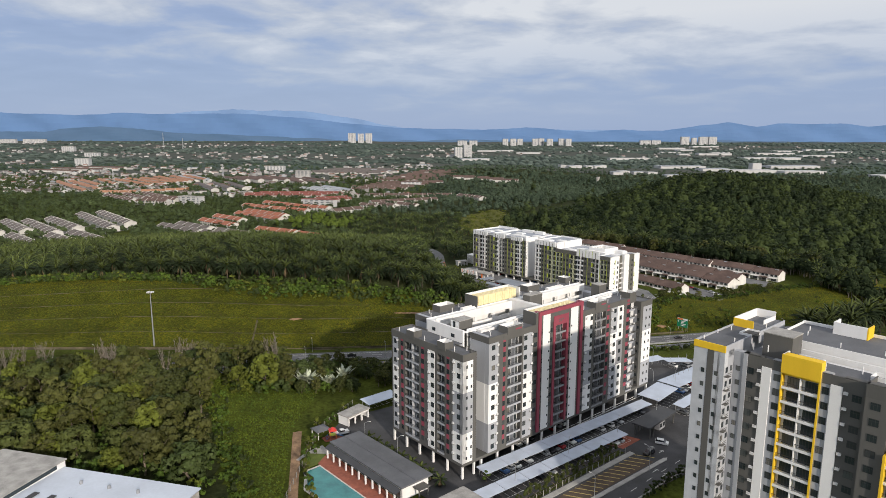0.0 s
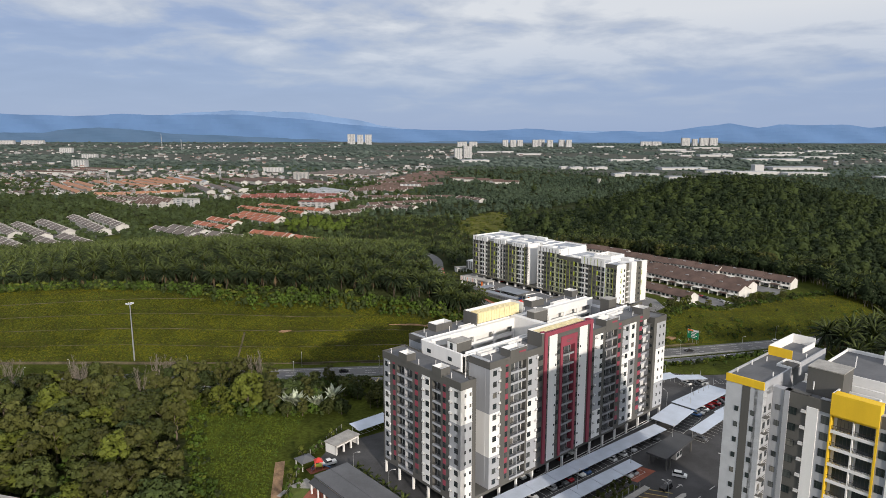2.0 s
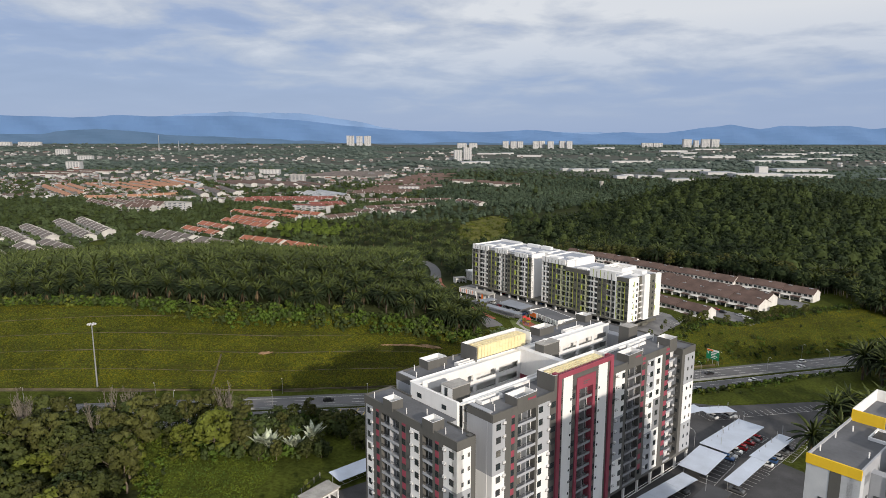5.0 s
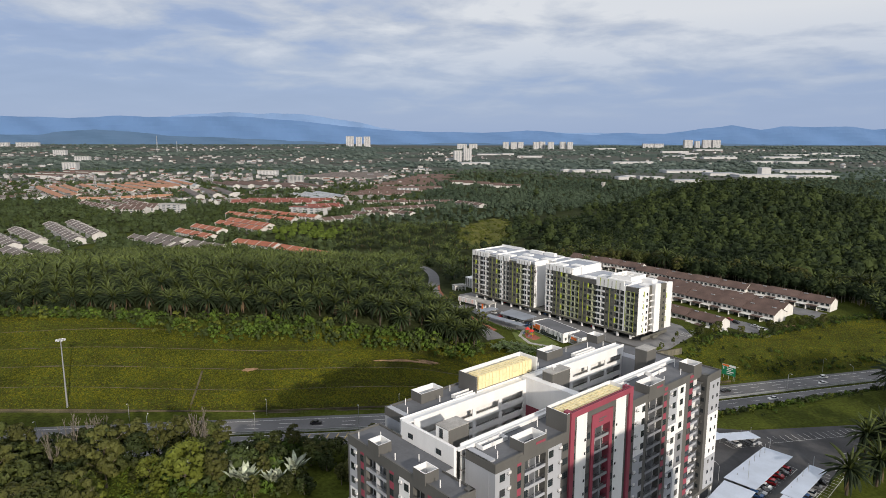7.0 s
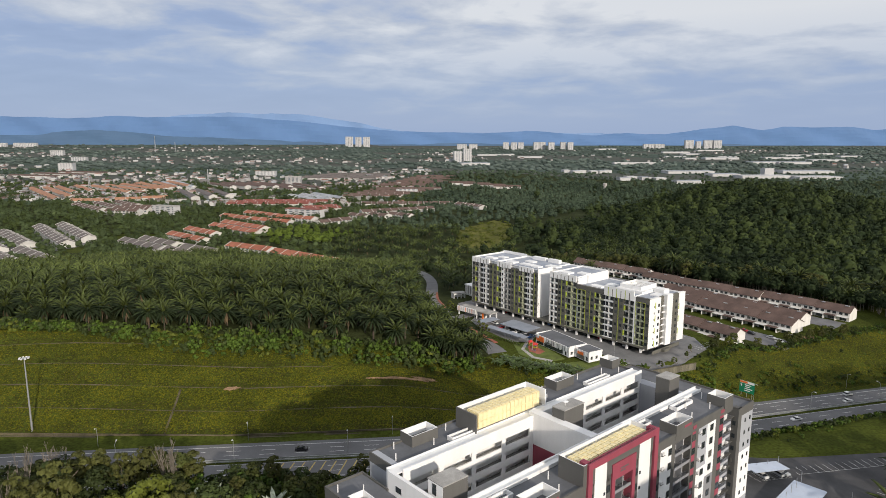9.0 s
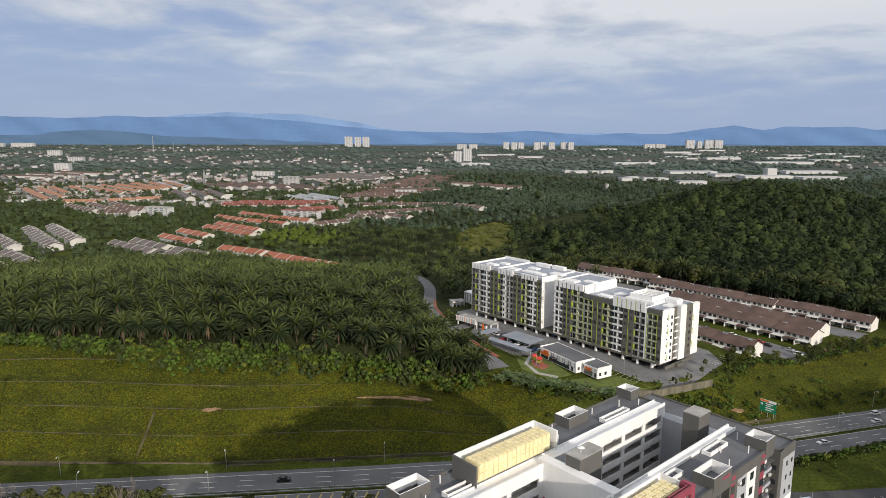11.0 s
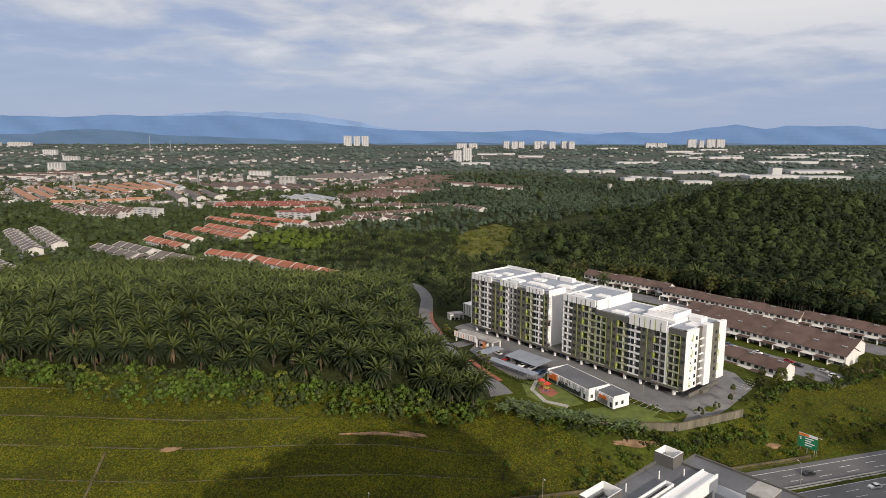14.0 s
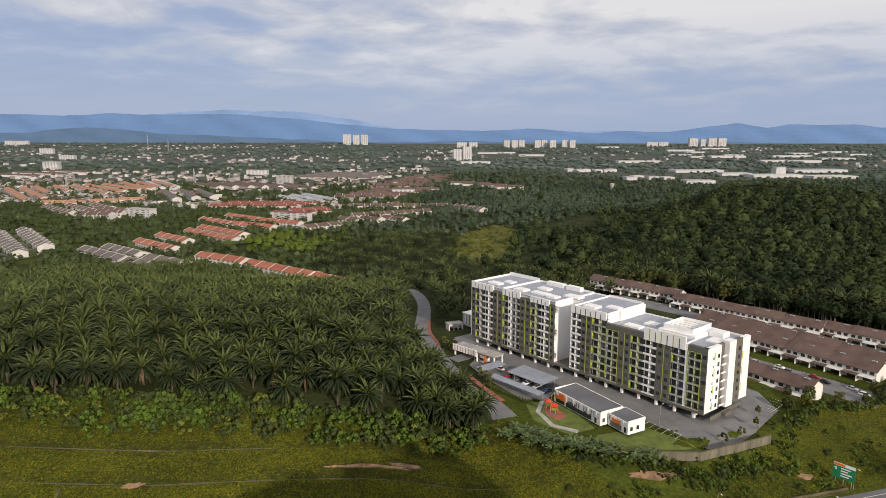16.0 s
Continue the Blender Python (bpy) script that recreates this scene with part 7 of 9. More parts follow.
drape("planting_strip", [at_red(0, -18.8), at_red(50, -19.6), at_red(50, -21.6), at_red(0, -20.8)], 0.2, M["ground"], "grass strip with saplings along the fence", "planting")
mb = MB()
for k in range(9):
    for o in (-35.8,):
        p, q = at_red(16 + 8 * k, o), at_red(19 + 8 * k, o)
        line(mb, p, q, 0.16)
for u, o in ((58, -29), (58, -25.6), (46, -34.2), (46, -37.4), (14, -33.4), (14, -36.6)):
    p, q = at_red(u, o), at_red(u + 2.6, o)
    line(mb, p, q, 0.2)
    line(mb, at_red(u + 2.0, o - 0.7), q, 0.2)
    line(mb, at_red(u + 2.0, o + 0.7), q, 0.2)
tagged(new("road_marking", mb.mesh("road_marking", M["paint_line"])), "white arrows and lane dashes on the road", "road marking", kind="structure")
drape("paver_crossing", [at_red(50, -12.5), at_red(60, -12.5), at_red(62, -20), at_red(52, -20)], 0.15, M["paver"], "red block paving at the entrance", "pavement")

KINDS_S = [tree_kind(91, 4.2, 1.3, 260, 0.22, "leaf", 8, 0.35), tree_kind(92, 3.4, 1.2, 260, 0.2, "shrub", 8, 0.25), tree_kind(93, 4.6, 1.5, 300, 0.24, "leaf_y", 9, 0.25)]


def sapling(x, y, k=0, s=1.0, label="small young tree with sparse leaves"):
    plant("sapling", KINDS_S[k], x, y, s, (x * 7 + y) % 6.28, label, "tree", "young trees")


for k in range(17):
    sapling(*at_red(3 + 2.7 * k, -19.7 - 0.3 * (k % 2) - 0.02 * k), 0, 0.9 + 0.2 * (k % 3))


def fence(p, q, n, h=1.8, z=None, label="dark metal fence with concrete posts"):
    p, q = Vector(p), Vector(q)
    t = thing("fence", Matrix.Identity(4), label, "fence")
    post = cached(("fpost", h), lambda: MB().box(-0.1, -0.1, -0.3, 0.1, 0.1, h + 0.1).mesh("post", M["concrete"]))
    for k in range(n + 1):
        c = p.lerp(q, k / n)
        part("post", post, None, t, at=(c.x, c.y, float(land(c.x, c.y))))
        if k < n:
            e = p.lerp(q, (k + 1) / n)
            ln = (e - c).length
            me = rail_mesh(round(ln - 0.25, 2), h, 0.3)
            mid = (c + e) / 2
            part("panel", me, None, t, at=pose(mid.x, mid.y, float(land(mid.x, mid.y)) + 0.05, 0, 0, math.degrees(math.atan2(e.y - c.y, e.x - c.x))))


fence(at_red(0, -21.1), at_red(50, -22.0), 18)
fence((-44.5, 128), (-42.2, 205), 22)
fence((-42.2, 205), (-34, 226), 7)


def guard_house():
    a0 = 45
    t = thing("guard_house", pose(66.2, 200.3, float(land(70, 206)), 0, 0, a0), "dark flat-roofed gatehouse over the entrance lanes", "gatehouse")
    part("roof", MB().box(-1, -3.6, 4.0, 18.5, 3.0, 4.5), M["gate_roof"], t)
    post = MB().box(-0.2, -0.2, -0.2, 0.2, 0.2, 4.0).mesh("column", M["dark_grey"])
    for x, y in ((0.5, -3), (0.5, 2.4), (3, -3), (3, 2.4), (5.5, 2.4), (17.5, -3), (17.5, 2.4), (13, 2.4)):
        part("column", post, None, t, at=(x, y, 0))
    part("cabin", MB().box(8.5, -2.4, 0, 12.5, 0.6, 3.2), M["mid_grey"], t)
    for x in (9.5, 11.5):
        window(t, Matrix.Identity(4), x, 1.0, 1.4, 1.3, 1, -2.42)


M["gate_roof"] = mat("dark_roof_sheet", (0.055, 0.057, 0.062), 0.6, 0.1, 0.2, 0.05)
guard_house()


def pool_house():
    # long low clubhouse with a shallow hipped sheet roof
    x, y = -19.3, 177.4
    a0 = -48.0
    z = float(land(x, y))
    t = thing("pool_house", pose(x, y, z, 0, 0, a0), "long low pool house with a grey sheet roof", "building")
    part("roof", MB().prism([(-18.2, -5.6), (18.2, -5.6), (18.2, 5.6), (-18.2, 5.6)], 4.3, 4.75).box(-18, -0.3, 4.75, 18, 0.3, 4.95), M["roof_grey"], t)
    part("lean_to", MB().poly([(-18.0, -7.6, 3.4), (18.0, -7.6, 3.4), (18.0, -5.6, 4.2), (-18.0, -5.6, 4.2)]).poly([(-18.0, -5.6, 4.1), (18.0, -5.6, 4.1), (18.0, -7.6, 3.3), (-18.0, -7.6, 3.3)]), M["gate_roof"], t)
    part("wall", MB().box(-17.2, -4.6, 0, 17.2, 4.8, 4.3), M["white"], t)
    col = MB().box(-0.2, -0.2, 0, 0.2, 0.2, 3.4).mesh("column", M["white"])
    for k in range(11):
        part("column", col, None, t, at=(-17 + 3.4 * k, -7.2, 0))
    for k in range(10):
        window(t, Matrix.Identity(4), -15.3 + 3.4 * k, 0.2, 2.2, 2.4, 2, -4.62)
    part("porch", MB().box(17.2, -1, 2.8, 20.2, 3, 3.0).box(19.6, -0.8, 0, 19.9, -0.5, 2.8).box(19.6, 2.5, 0, 19.9, 2.8, 2.8), M["dark_grey"], t)
    # deck and pool
    def at(u, v):
        c, s = math.cos(radians(a0)), math.sin(radians(a0))
        return (x + u * c - v * s, y + u * s + v * c)
    drape("pool_deck", [at(-19, -5), at(19, -5), at(19, -11.2), at(-19, -11.2)], 0.18, M["paver"], "red tiled deck beside the pool", "pavement")
    rim = drape("pool_rim", [at(-15, -11.2), at(19, -11.2), at(19, -22), at(-6, -22), at(-15, -16.6)], 0.16, M["white_tile"], "pale tiled pool surround", "pavement")
    drape("pool_water", [at(-14.2, -11.7), at(18.4, -11.7), at(18.4, -21), at(-5.7, -21), at(-14.2, -16)], 0.2, M["pool"], "clear turquoise swimming pool water", "water")
    part("glass_fence", MB().box(-14, -17.6, 0, -8, -17.5, 1.4), M["frame"], t)
    return at


M["pool"] = mat("pool_water", (0.05, 0.23, 0.225), 0.08, 0.15, 0.25, 0.05, tint=(0.035, 0.16, 0.17), spec=0.5)
M["white_tile"] = mat("pale_tile", (0.55, 0.53, 0.48), 0.6, 0.08, 0.8, 0.05)
M["lawn"] = mat("mown_lawn", (0.10, 0.13, 0.025), 0.95, 0.15, 0.3, 0.2)
at_pool = pool_house()
drape("lawn", [at_pool(-23.5, -10), at_pool(-19.5, -6), at_pool(-16, -11.5), at_pool(-16, -15), at_pool(-21, -14.5)], 0.2, M["lawn"], "small mown lawn with a planter", "lawn")
drape("path", [at_pool(-25.5, -4), at_pool(-19, -4), at_pool(-19, -6), at_pool(-23.5, -10.2), at_pool(-21.5, -14.6), at_pool(-22.6, -15.2), at_pool(-24.8, -10.4)], 0.17, M["concrete"], "pale garden path round the lawn", "path")


def hut(x, y, turn, w, d, h, label, name="refuse_hut", roofm="concrete", wallm="white", open_side=True):
    t = thing(name, pose(x, y, float(land(x, y)), 0, 0, turn), label, "hut")
    part("roof", MB().box(-w / 2 - 0.3, -d / 2 - 0.3, h, w / 2 + 0.3, d / 2 + 0.3, h + 0.35), M[roofm], t)
    part("wall", MB().box(-w / 2, d / 2 - 0.2, 0, w / 2, d / 2, h), M[wallm], t)
    part("wall", MB().box(-w / 2, -d / 2, 0, -w / 2 + 0.2, d / 2 - 0.2, h), M[wallm], t)
    part("wall", MB().box(w / 2 - 0.2, -d / 2, 0, w / 2, d / 2 - 0.2, h), M[wallm], t)
    for k in range(4):
        part("column", MB().box(-0.25, -0.25, 0, 0.25, 0.25, h), M[wallm], t, at=(-w / 2 + 0.25 + (w - 0.5) * k / 3, -d / 2 + 0.25, 0))
    part("beam", MB().box(-w / 2 + 0.2, -d / 2, h - 0.7, w / 2 - 0.2, -d / 2 + 0.2, h), M[wallm], t)
    return t


hut(-31.6, 212.8, 52, 10.0, 5.0, 3.3, "white flat-roofed refuse hut with open bays")
hut(3.5, 152.5, 41, 16.0, 12.0, 3.6, "low white plant room with a flat concrete roof", "plant_room")


def gazebo(x, y):
    t = thing("gazebo", pose(x, y, float(land(x, y)), 0, 0, 40), "small garden gazebo with a dark pitched roof", "gazebo")
    part("roof", MB().poly([(-2.6, -2.6, 2.7), (2.6, -2.6, 2.7), (0, 0, 3.9)]).poly([(2.6, -2.6, 2.7), (2.6, 2.6, 2.7), (0, 0, 3.9)]).poly([(2.6, 2.6, 2.7), (-2.6, 2.6, 2.7), (0, 0, 3.9)]).poly([(-2.6, 2.6, 2.7), (-2.6, -2.6, 2.7), (0, 0, 3.9)]).poly([(-2.6, 2.6, 2.65), (2.6, 2.6, 2.65), (2.6, -2.6, 2.65), (-2.6, -2.6, 2.65)]), M["roof_grey"], t)
    for sx in (-2.1, 2.1):
        for sy in (-2.1, 2.1):
            part("post", MB().box(-0.12, -0.12, -0.2, 0.12, 0.12, 2.7), M["recess"], t, at=(sx, sy, 0))


gazebo(-41.0, 200.5)


def play_frame(x, y, turn=20):
    """A climbing frame with a roofed tower, a slide and a deck."""
    t = thing("play_frame", pose(x, y, float(land(x, y)), 0, 0, turn), "colourful playground frame with a slide", "playground")
    for k, (sx, sy) in enumerate(((-1, -1), (1, -1), (1, 1), (-1, 1))):
        part("post", MB().tube(0, 0, -0.2, 2.9, 0.07, n=6), M["orange"], t, at=(sx, sy, 0))
    part("deck", MB().box(-1, -1, 1.2, 1, 1, 1.3), M["lime"], t)
    part("roof", MB().poly([(-1.3, -1.3, 2.8), (1.3, -1.3, 2.8), (0, 0, 3.9)]).poly([(1.3, -1.3, 2.8), (1.3, 1.3, 2.8), (0, 0, 3.9)]).poly([(1.3, 1.3, 2.8), (-1.3, 1.3, 2.8), (0, 0, 3.9)]).poly([(-1.3, 1.3, 2.8), (-1.3, -1.3, 2.8), (0, 0, 3.9)]).poly([(-1.3, 1.3, 2.75), (1.3, 1.3, 2.75), (1.3, -1.3, 2.75), (-1.3, -1.3, 2.75)]), M["play_red"], t)
    part("slide", MB().poly([(1, -0.4, 1.3), (1, 0.4, 1.3), (3.6, 0.4, 0.15), (3.6, -0.4, 0.15)]).poly([(1, -0.4, 1.22), (3.6, -0.4, 0.07), (3.6, 0.4, 0.07), (1, 0.4, 1.22)]), M["play_blue"], t)
    part("climbing_net", MB().bar((-1, -1, 1.3), (-2.6, -1, 0), 0.05).bar((-1, 1, 1.3), (-2.6, 1, 0), 0.05).bar((-1.6, -1, 0.8), (-1.6, 1, 0.8), 0.04).bar((-2.1, -1, 0.4), (-2.1, 1, 0.4), 0.04), M["play_blue"], t)


M["play_red"] = mat("red_plastic", (0.55, 0.04, 0.03), 0.4, 0.05, 1, 0.02)
M["play_blue"] = mat("blue_plastic", (0.03, 0.18, 0.45), 0.4, 0.05, 1, 0.02)
drape("play_surface", [(-38.5, 196.0), (-33.5, 199.5), (-35.8, 203.2), (-40.5, 198.8)], 0.2, M["paver"], "maroon rubber play surface", "pavement")
play_frame(-36.8, 199.2)
for x, y, k in ((-43, 205, 2), (-40, 209, 1), (-38, 212, 1), (-36, 216, 2), (-42, 196, 1), (-43, 190, 2), (-43, 186, 1), (-40, 188, 1), (-42, 181, 1), (-41, 176, 2), (-39, 171, 1), (-38, 166, 1), (-36, 161, 2), (-34, 157, 1)):
    sapling(x, y, k, 1.15, "young bright green garden tree")
SMALL_PALM = palm_meshes(25, 14, 9, 2.0, 2.4)
for k in range(9):
    u, v = 18.5 - 4.4 * k, 8.2
    x, y = at_pool(u, v)
    t = thing("garden_palm", pose(x, y, float(land(x, y)), 0, 0, 40 * k), "small garden palm with green fronds", "palm tree", "garden palms")
    part("trunk", SMALL_PALM[0], None, t)
    part("crown", SMALL_PALM[1], None, t)
CONIFER = tree_kind(94, 4.2, 1.0, 240, 0.22, "leaf_d", 9, 0.05)
for k in range(11):
    plant("conifer", CONIFER, 56.2 + 1.75 * k, 162.8 + 1.48 * k, 0.9 + 0.12 * (k % 3), k * 1.1, "dark green conical hedge tree beside the road", "tree", "hedge trees of the entrance road")
sapling(12.5, 171.5, 1, 1.2, "round green shrub in a kerbed bed")


def workshop_hall():
    """Pale sheet-roofed hall at the edge of the wood."""
    z = float(land(-100, 150))
    t = thing("workshop_hall", pose(-97, 152, z, 0, 0, -14.5), "pale grey metal-roofed workshop hall", "hall")
    part("wall", MB().box(-14, -14, 0, 30, 12, 7.3), M["concrete"], t)
    part("roof", MB().poly([(-14.5, 12.5, 7.4), (-14.5, -14.5, 7.9), (30.5, -14.5, 7.9), (30.5, 12.5, 7.4)][::-1]).poly([(-14.5, 12.5, 7.2), (-14.5, -14.5, 7.7), (30.5, -14.5, 7.7), (30.5, 12.5, 7.2)]), M["hall_roof"], t, "pale blue metal sheet roof")
    part("wall", MB().box(-36, -14, 0, -14, 13, 9.2), M["white"], t)
    part("roof", MB().box(-36.4, -14.4, 9.2, -13.6, 13.4, 9.5), M["concrete"], t)
    part("clerestory", MB().box(-13.98, -10, 7.9, -13.9, 10, 9.0), M["glass"], t)
    for k in range(5):
        part("roof_light", MB().box(-10 + 5.5 * k, -6, 7.86, -8.4 + 5.5 * k, -1, 8.0), M["frame"], t)
    for k in range(3):
        part("roof_vent", MB().tube(-2 + 9 * k, 6, 7.5, 8.4, 0.5, 0.4, 8), M["steel"], t)


M["hall_roof"] = mat("pale_hall_roof", (0.55, 0.60, 0.68), 0.45, 0.05, 0.1, 0.03)
workshop_hall()

# ---- grounds of the white block ----
ZW = 4.2
M["lot_grey"] = mat("grey_lot_asphalt", (0.17, 0.17, 0.172), 0.85, 0.15, 0.12, 0.1, fscale=4)
drape("pavement", [at_whi(-13, -8), at_whi(-6, -13), at_whi(10, -14), at_whi(34, -12), at_whi(44, 0), at_whi(42, 130), at_whi(-3, 131), at_whi(-10, 118), at_whi(-14, 60)], 0.12, M["lot_grey"], "grey concrete drive and parking round the white block", "pavement")
drape("pavement", [at_whi(-13.6, 56), at_whi(-27, 49), at_whi(-34.5, 56), at_whi(-29, 84), at_whi(-24, 97), at_whi(-11, 104)], 0.115, M["lot_grey"], "grey asphalt car park beside the lane", "pavement")
M["lane"] = mat("grey_lane_asphalt", (0.155, 0.155, 0.16), 0.85, 0.12, 0.15, 0.1, fscale=4)


def lane(points, w0, w1, lift, material, label, name="road"):
    """A lane along a bent line."""
    left, right = [], []
    fine = []
    for k in range(len(points) - 1):                        # rounded bends
        p0, p1, p2, p3 = (Vector(points[min(max(q, 0), len(points) - 1)]) for q in (k - 1, k, k + 1, k + 2))
        for q in range(4):
            t = q / 4
            fine.append(0.5 * (2 * p1 + (p2 - p0) * t + (2 * p0 - 5 * p1 + 4 * p2 - p3) * t * t + (3 * p1 - p0 - 3 * p2 + p3) * t ** 3))
    points = fine + [Vector(points[-1])]
    for k, p in enumerate(points):
        q0, q1 = Vector(points[max(0, k - 1)]), Vector(points[min(len(points) - 1, k + 1)])
        d = (q1 - q0).normalized()
        n = Vector((-d.y, d.x))
        w = w0 + (w1 - w0) * k / (len(points) - 1)
        left.append(tuple(Vector(p) + n * w / 2)); right.append(tuple(Vector(p) - n * w / 2))
    return drape(name, right + left[::-1], lift, material, label, "road", step=5)


mid_line = [(31, 386), (27, 397), (18, 412), (7.5, 446), (-2, 490), (-3, 530), (-4, 570), (-9, 605), (-18, 632), (-34, 648), (-60, 660)]
lane(mid_line, 9.5, 7.0, 0.14, M["lane"], "grey asphalt lane beside the palms")
lane([(31.5, 401), (26, 412), (19.5, 427)], 2.2, 2.2, 0.24, M["paver"], "red paved strip beside the lane", "path")
lane([(7, 466), (1.6, 492), (0.5, 520)], 1.6, 1.6, 0.22, M["paver"], "red paved strip beside the lane", "path")
lane([(13, 447), (20, 453), (27, 462), (22, 474), (16, 480)], 7.0, 8.0, 0.2, M["lane"], "curved drive at the gate")


def club_house(x, y, turn, w, d, h, panels, label):
    """A low house with a mono-pitch grey roof, white fins and orange panels."""
    t = thing("club_house", pose(x, y, ZW, 0, 0, turn), label, "building")
    part("wall", MB().prism([(0, 0), (w, 0), (w, d), (0, d)], 0, h), M["white"], t)
    part("roof", MB().poly([(0.2, 0.2, h + 0.05), (w - 0.2, 0.2, h + 0.05), (w - 0.2, d - 0.2, h + 0.7), (0.2, d - 0.2, h + 0.7)]).poly([(0.2, d - 0.2, h), (w - 0.2, d - 0.2, h), (w - 0.2, 0.2, h - 0.05), (0.2, 0.2, h - 0.05)]), M["roof_grey"], t)
    part("parapet", MB().box(-0.1, -0.1, h - 0.1, w + 0.1, 0.2, h + 0.25).box(-0.1, d - 0.2, h - 0.1, w + 0.1, d + 0.1, h + 0.8).box(-0.1, 0.2, h - 0.1, 0.2, d - 0.2, h + 0.75).box(w - 0.2, 0.2, h - 0.1, w + 0.1, d - 0.2, h + 0.75), M["white"], t)
    for a, b, z0, z1, m in panels:
        part("panel", MB().box(a, -0.42 if m == "orange" else -0.12, z0, b, -0.02, z1), M[m], t)
    k = 0.6
    while k < w - 0.5:
        part("fin", MB().box(k, -0.35, 2.3, k + 0.14, 0.0, h - 0.05), M["white"] if int(k) % 2 else M["mid_grey"], t)
        if int(k) % 3 == 1:
            window(t, Matrix.Identity(4), k + 0.9, 0.4, 1.1, 2.0, 1, -0.02)
        k += 1.35
    for q in range(int(d / 3)):
        window(t, Matrix.Translation((w, 0, 0)) @ pose(0, 0, 0, 0, 0, 90), 1.6 + 3 * q, 1.2, 1.2, 1.4, 1, -0.02)
    return t


club_house(51.5, 401.5, -61, 25.5, 10.5, 4.5, [(0.8, 2.2, 2.0, 4.6, "white"), (0.9, 3.0, 1.9, 3.1, "orange"), (3.1, 6.4, 1.9, 4.3, "orange"), (8.0, 13.0, 2.0, 2.9, "dark_grey"), (7.0, 20.0, 0.3, 1.9, "glass"), (1.0, 5.8, 0.3, 1.6, "glass")], "white club house with orange panels and a grey roof")
club_house(67.0, 380.5, -61, 9.5, 8.0, 4.2, [(2.0, 6.0, 2.4, 3.6, "orange"), (1.0, 6.5, 0.3, 2.2, "glass")], "small white annexe with orange panels")
for args in ((35.5, 425.2, -50.6, 19.7, 10.3), (27.3, 419.9, -49.2, 27.2, 3.8)):
    canopy(args[0], args[1], args[2], args[3], args[4], 2.8, 3.0, "roof_blue", ZW + 0.1, "grey-blue metal carport roof on posts")
canopy(26.0, 425.2, 38.8, 13.0, 5.4, 3.0, 2.0, "roof_blue", ZW + 0.1, "grey-blue metal carport roof on posts")


def gatehouse():
    t = thing("gatehouse", pose(13.5, 455.0, ZW, 0, 0, -45.5), "white gatehouse with fins and a flat roof", "gatehouse")
    part("roof", MB().box(0, 0, 4.4, 25, 6.5, 5.0), M["concrete"], t)
    part("front_screen", MB().box(-0.2, -0.5, 2.6, 14.5, -0.05, 5.4), M["white"], t)
    for k in range(8):
        part("fin", MB().box(1.2 + 1.7 * k, -0.62, 2.7, 1.45 + 1.7 * k, -0.5, 5.3), M["mid_grey"] if k % 3 else M["orange"], t)
    for x in (0.2, 14.0, 24.2):
        for y in (0.2, 5.6):
            part("column", MB().box(0, 0, -0.1, 0.6, 0.6, 4.4), M["white"], t, at=(x, y, 0))
    part("panel", MB().box(19, -0.3, 0.5, 20.2, -0.1, 4.2), M["orange"], t)
    part("booth", MB().box(15.5, 1.0, 0, 18.5, 4.5, 3.2), M["recess"], t)
    for k in range(3):
        window(t, Matrix.Identity(4), 16.2 + 0.9 * k, 1.0, 0.8, 1.2, 0, 0.98)


gatehouse()
hut(14.5, 497, 20, 8.0, 5.0, 3.4, "white substation hut with a flat roof", "substation_hut")


def screen_house():
    t = thing("screened_building", pose(24.5, 497, ZW, 0, 0, 36), "low white building with vertical screen fins", "building")
    part("wall", MB().box(0, 0, 0, 16, 9, 6.5), M["recess"], t)
    part("roof", MB().box(-0.3, -0.3, 6.5, 16.3, 9.3, 6.9), M["white"], t)
    for k in range(14):
        part("fin", MB().box(-0.35, 0.2 + 0.62 * k, 1.0, -0.02, 0.45 + 0.62 * k, 6.4), M["white"] if k % 4 else M["dark_grey"], t)
    for k in range(18):
        part("fin", MB().box(0.3 + 0.85 * k, -0.35, 1.0, 0.6 + 0.85 * k, -0.02, 6.4), M["white"] if k % 3 else M["dark_grey"], t)


screen_house()
drape("lawn", [(40, 398), (50, 402), (58, 388), (62, 379), (52, 374), (41, 384)], 0.16, M["lawn"], "patchy lawn round the playground", "lawn")
drape("lawn", [(62, 374), (80, 380), (92, 370), (97, 365), (75, 361), (58, 366)], 0.16, M["lawn"], "grass verge below the drive", "lawn")
drape("path", [(46, 401), (47.5, 401), (44.5, 391), (48, 381), (56, 377), (55, 375), (46.5, 379.5), (42.8, 391)], 0.2, M["concrete"], "curved concrete path round the playground", "path")
drape("play_surface", [(46.5, 396), (51, 394), (54, 388), (50.5, 384), (46.5, 388)], 0.19, M["paver"], "maroon rubber play surface", "pavement")
play_frame(49.5, 390.5, 60)
play_frame(48.0, 394.5, 10)
stalls(*at_whi(-12.5, 1), 130.5, 14, deep=4.8)
stalls(*at_whi(30, -11), 40, 5, deep=5)
stalls(*at_whi(42, 4), 130.5, 10, deep=5)
for k in range(14):
    car(*at_whi(4.5, 5 + 8.0 * k + 1.4 * (k % 3)), 40.5 + (180 if k % 2 else 0), cols[k % 8], kinds[k % 4], ZW, "parked between the stilts")
for k in range(5):
    x0, y0 = 32.0 + 3.5 * k, 421.5 - 4.1 * k
    car(x0 + 4.0, y0 + 4.5, 40, cols[(k + 3) % 8], kinds[(k + 1) % 4], ZW, "parked under a carport")
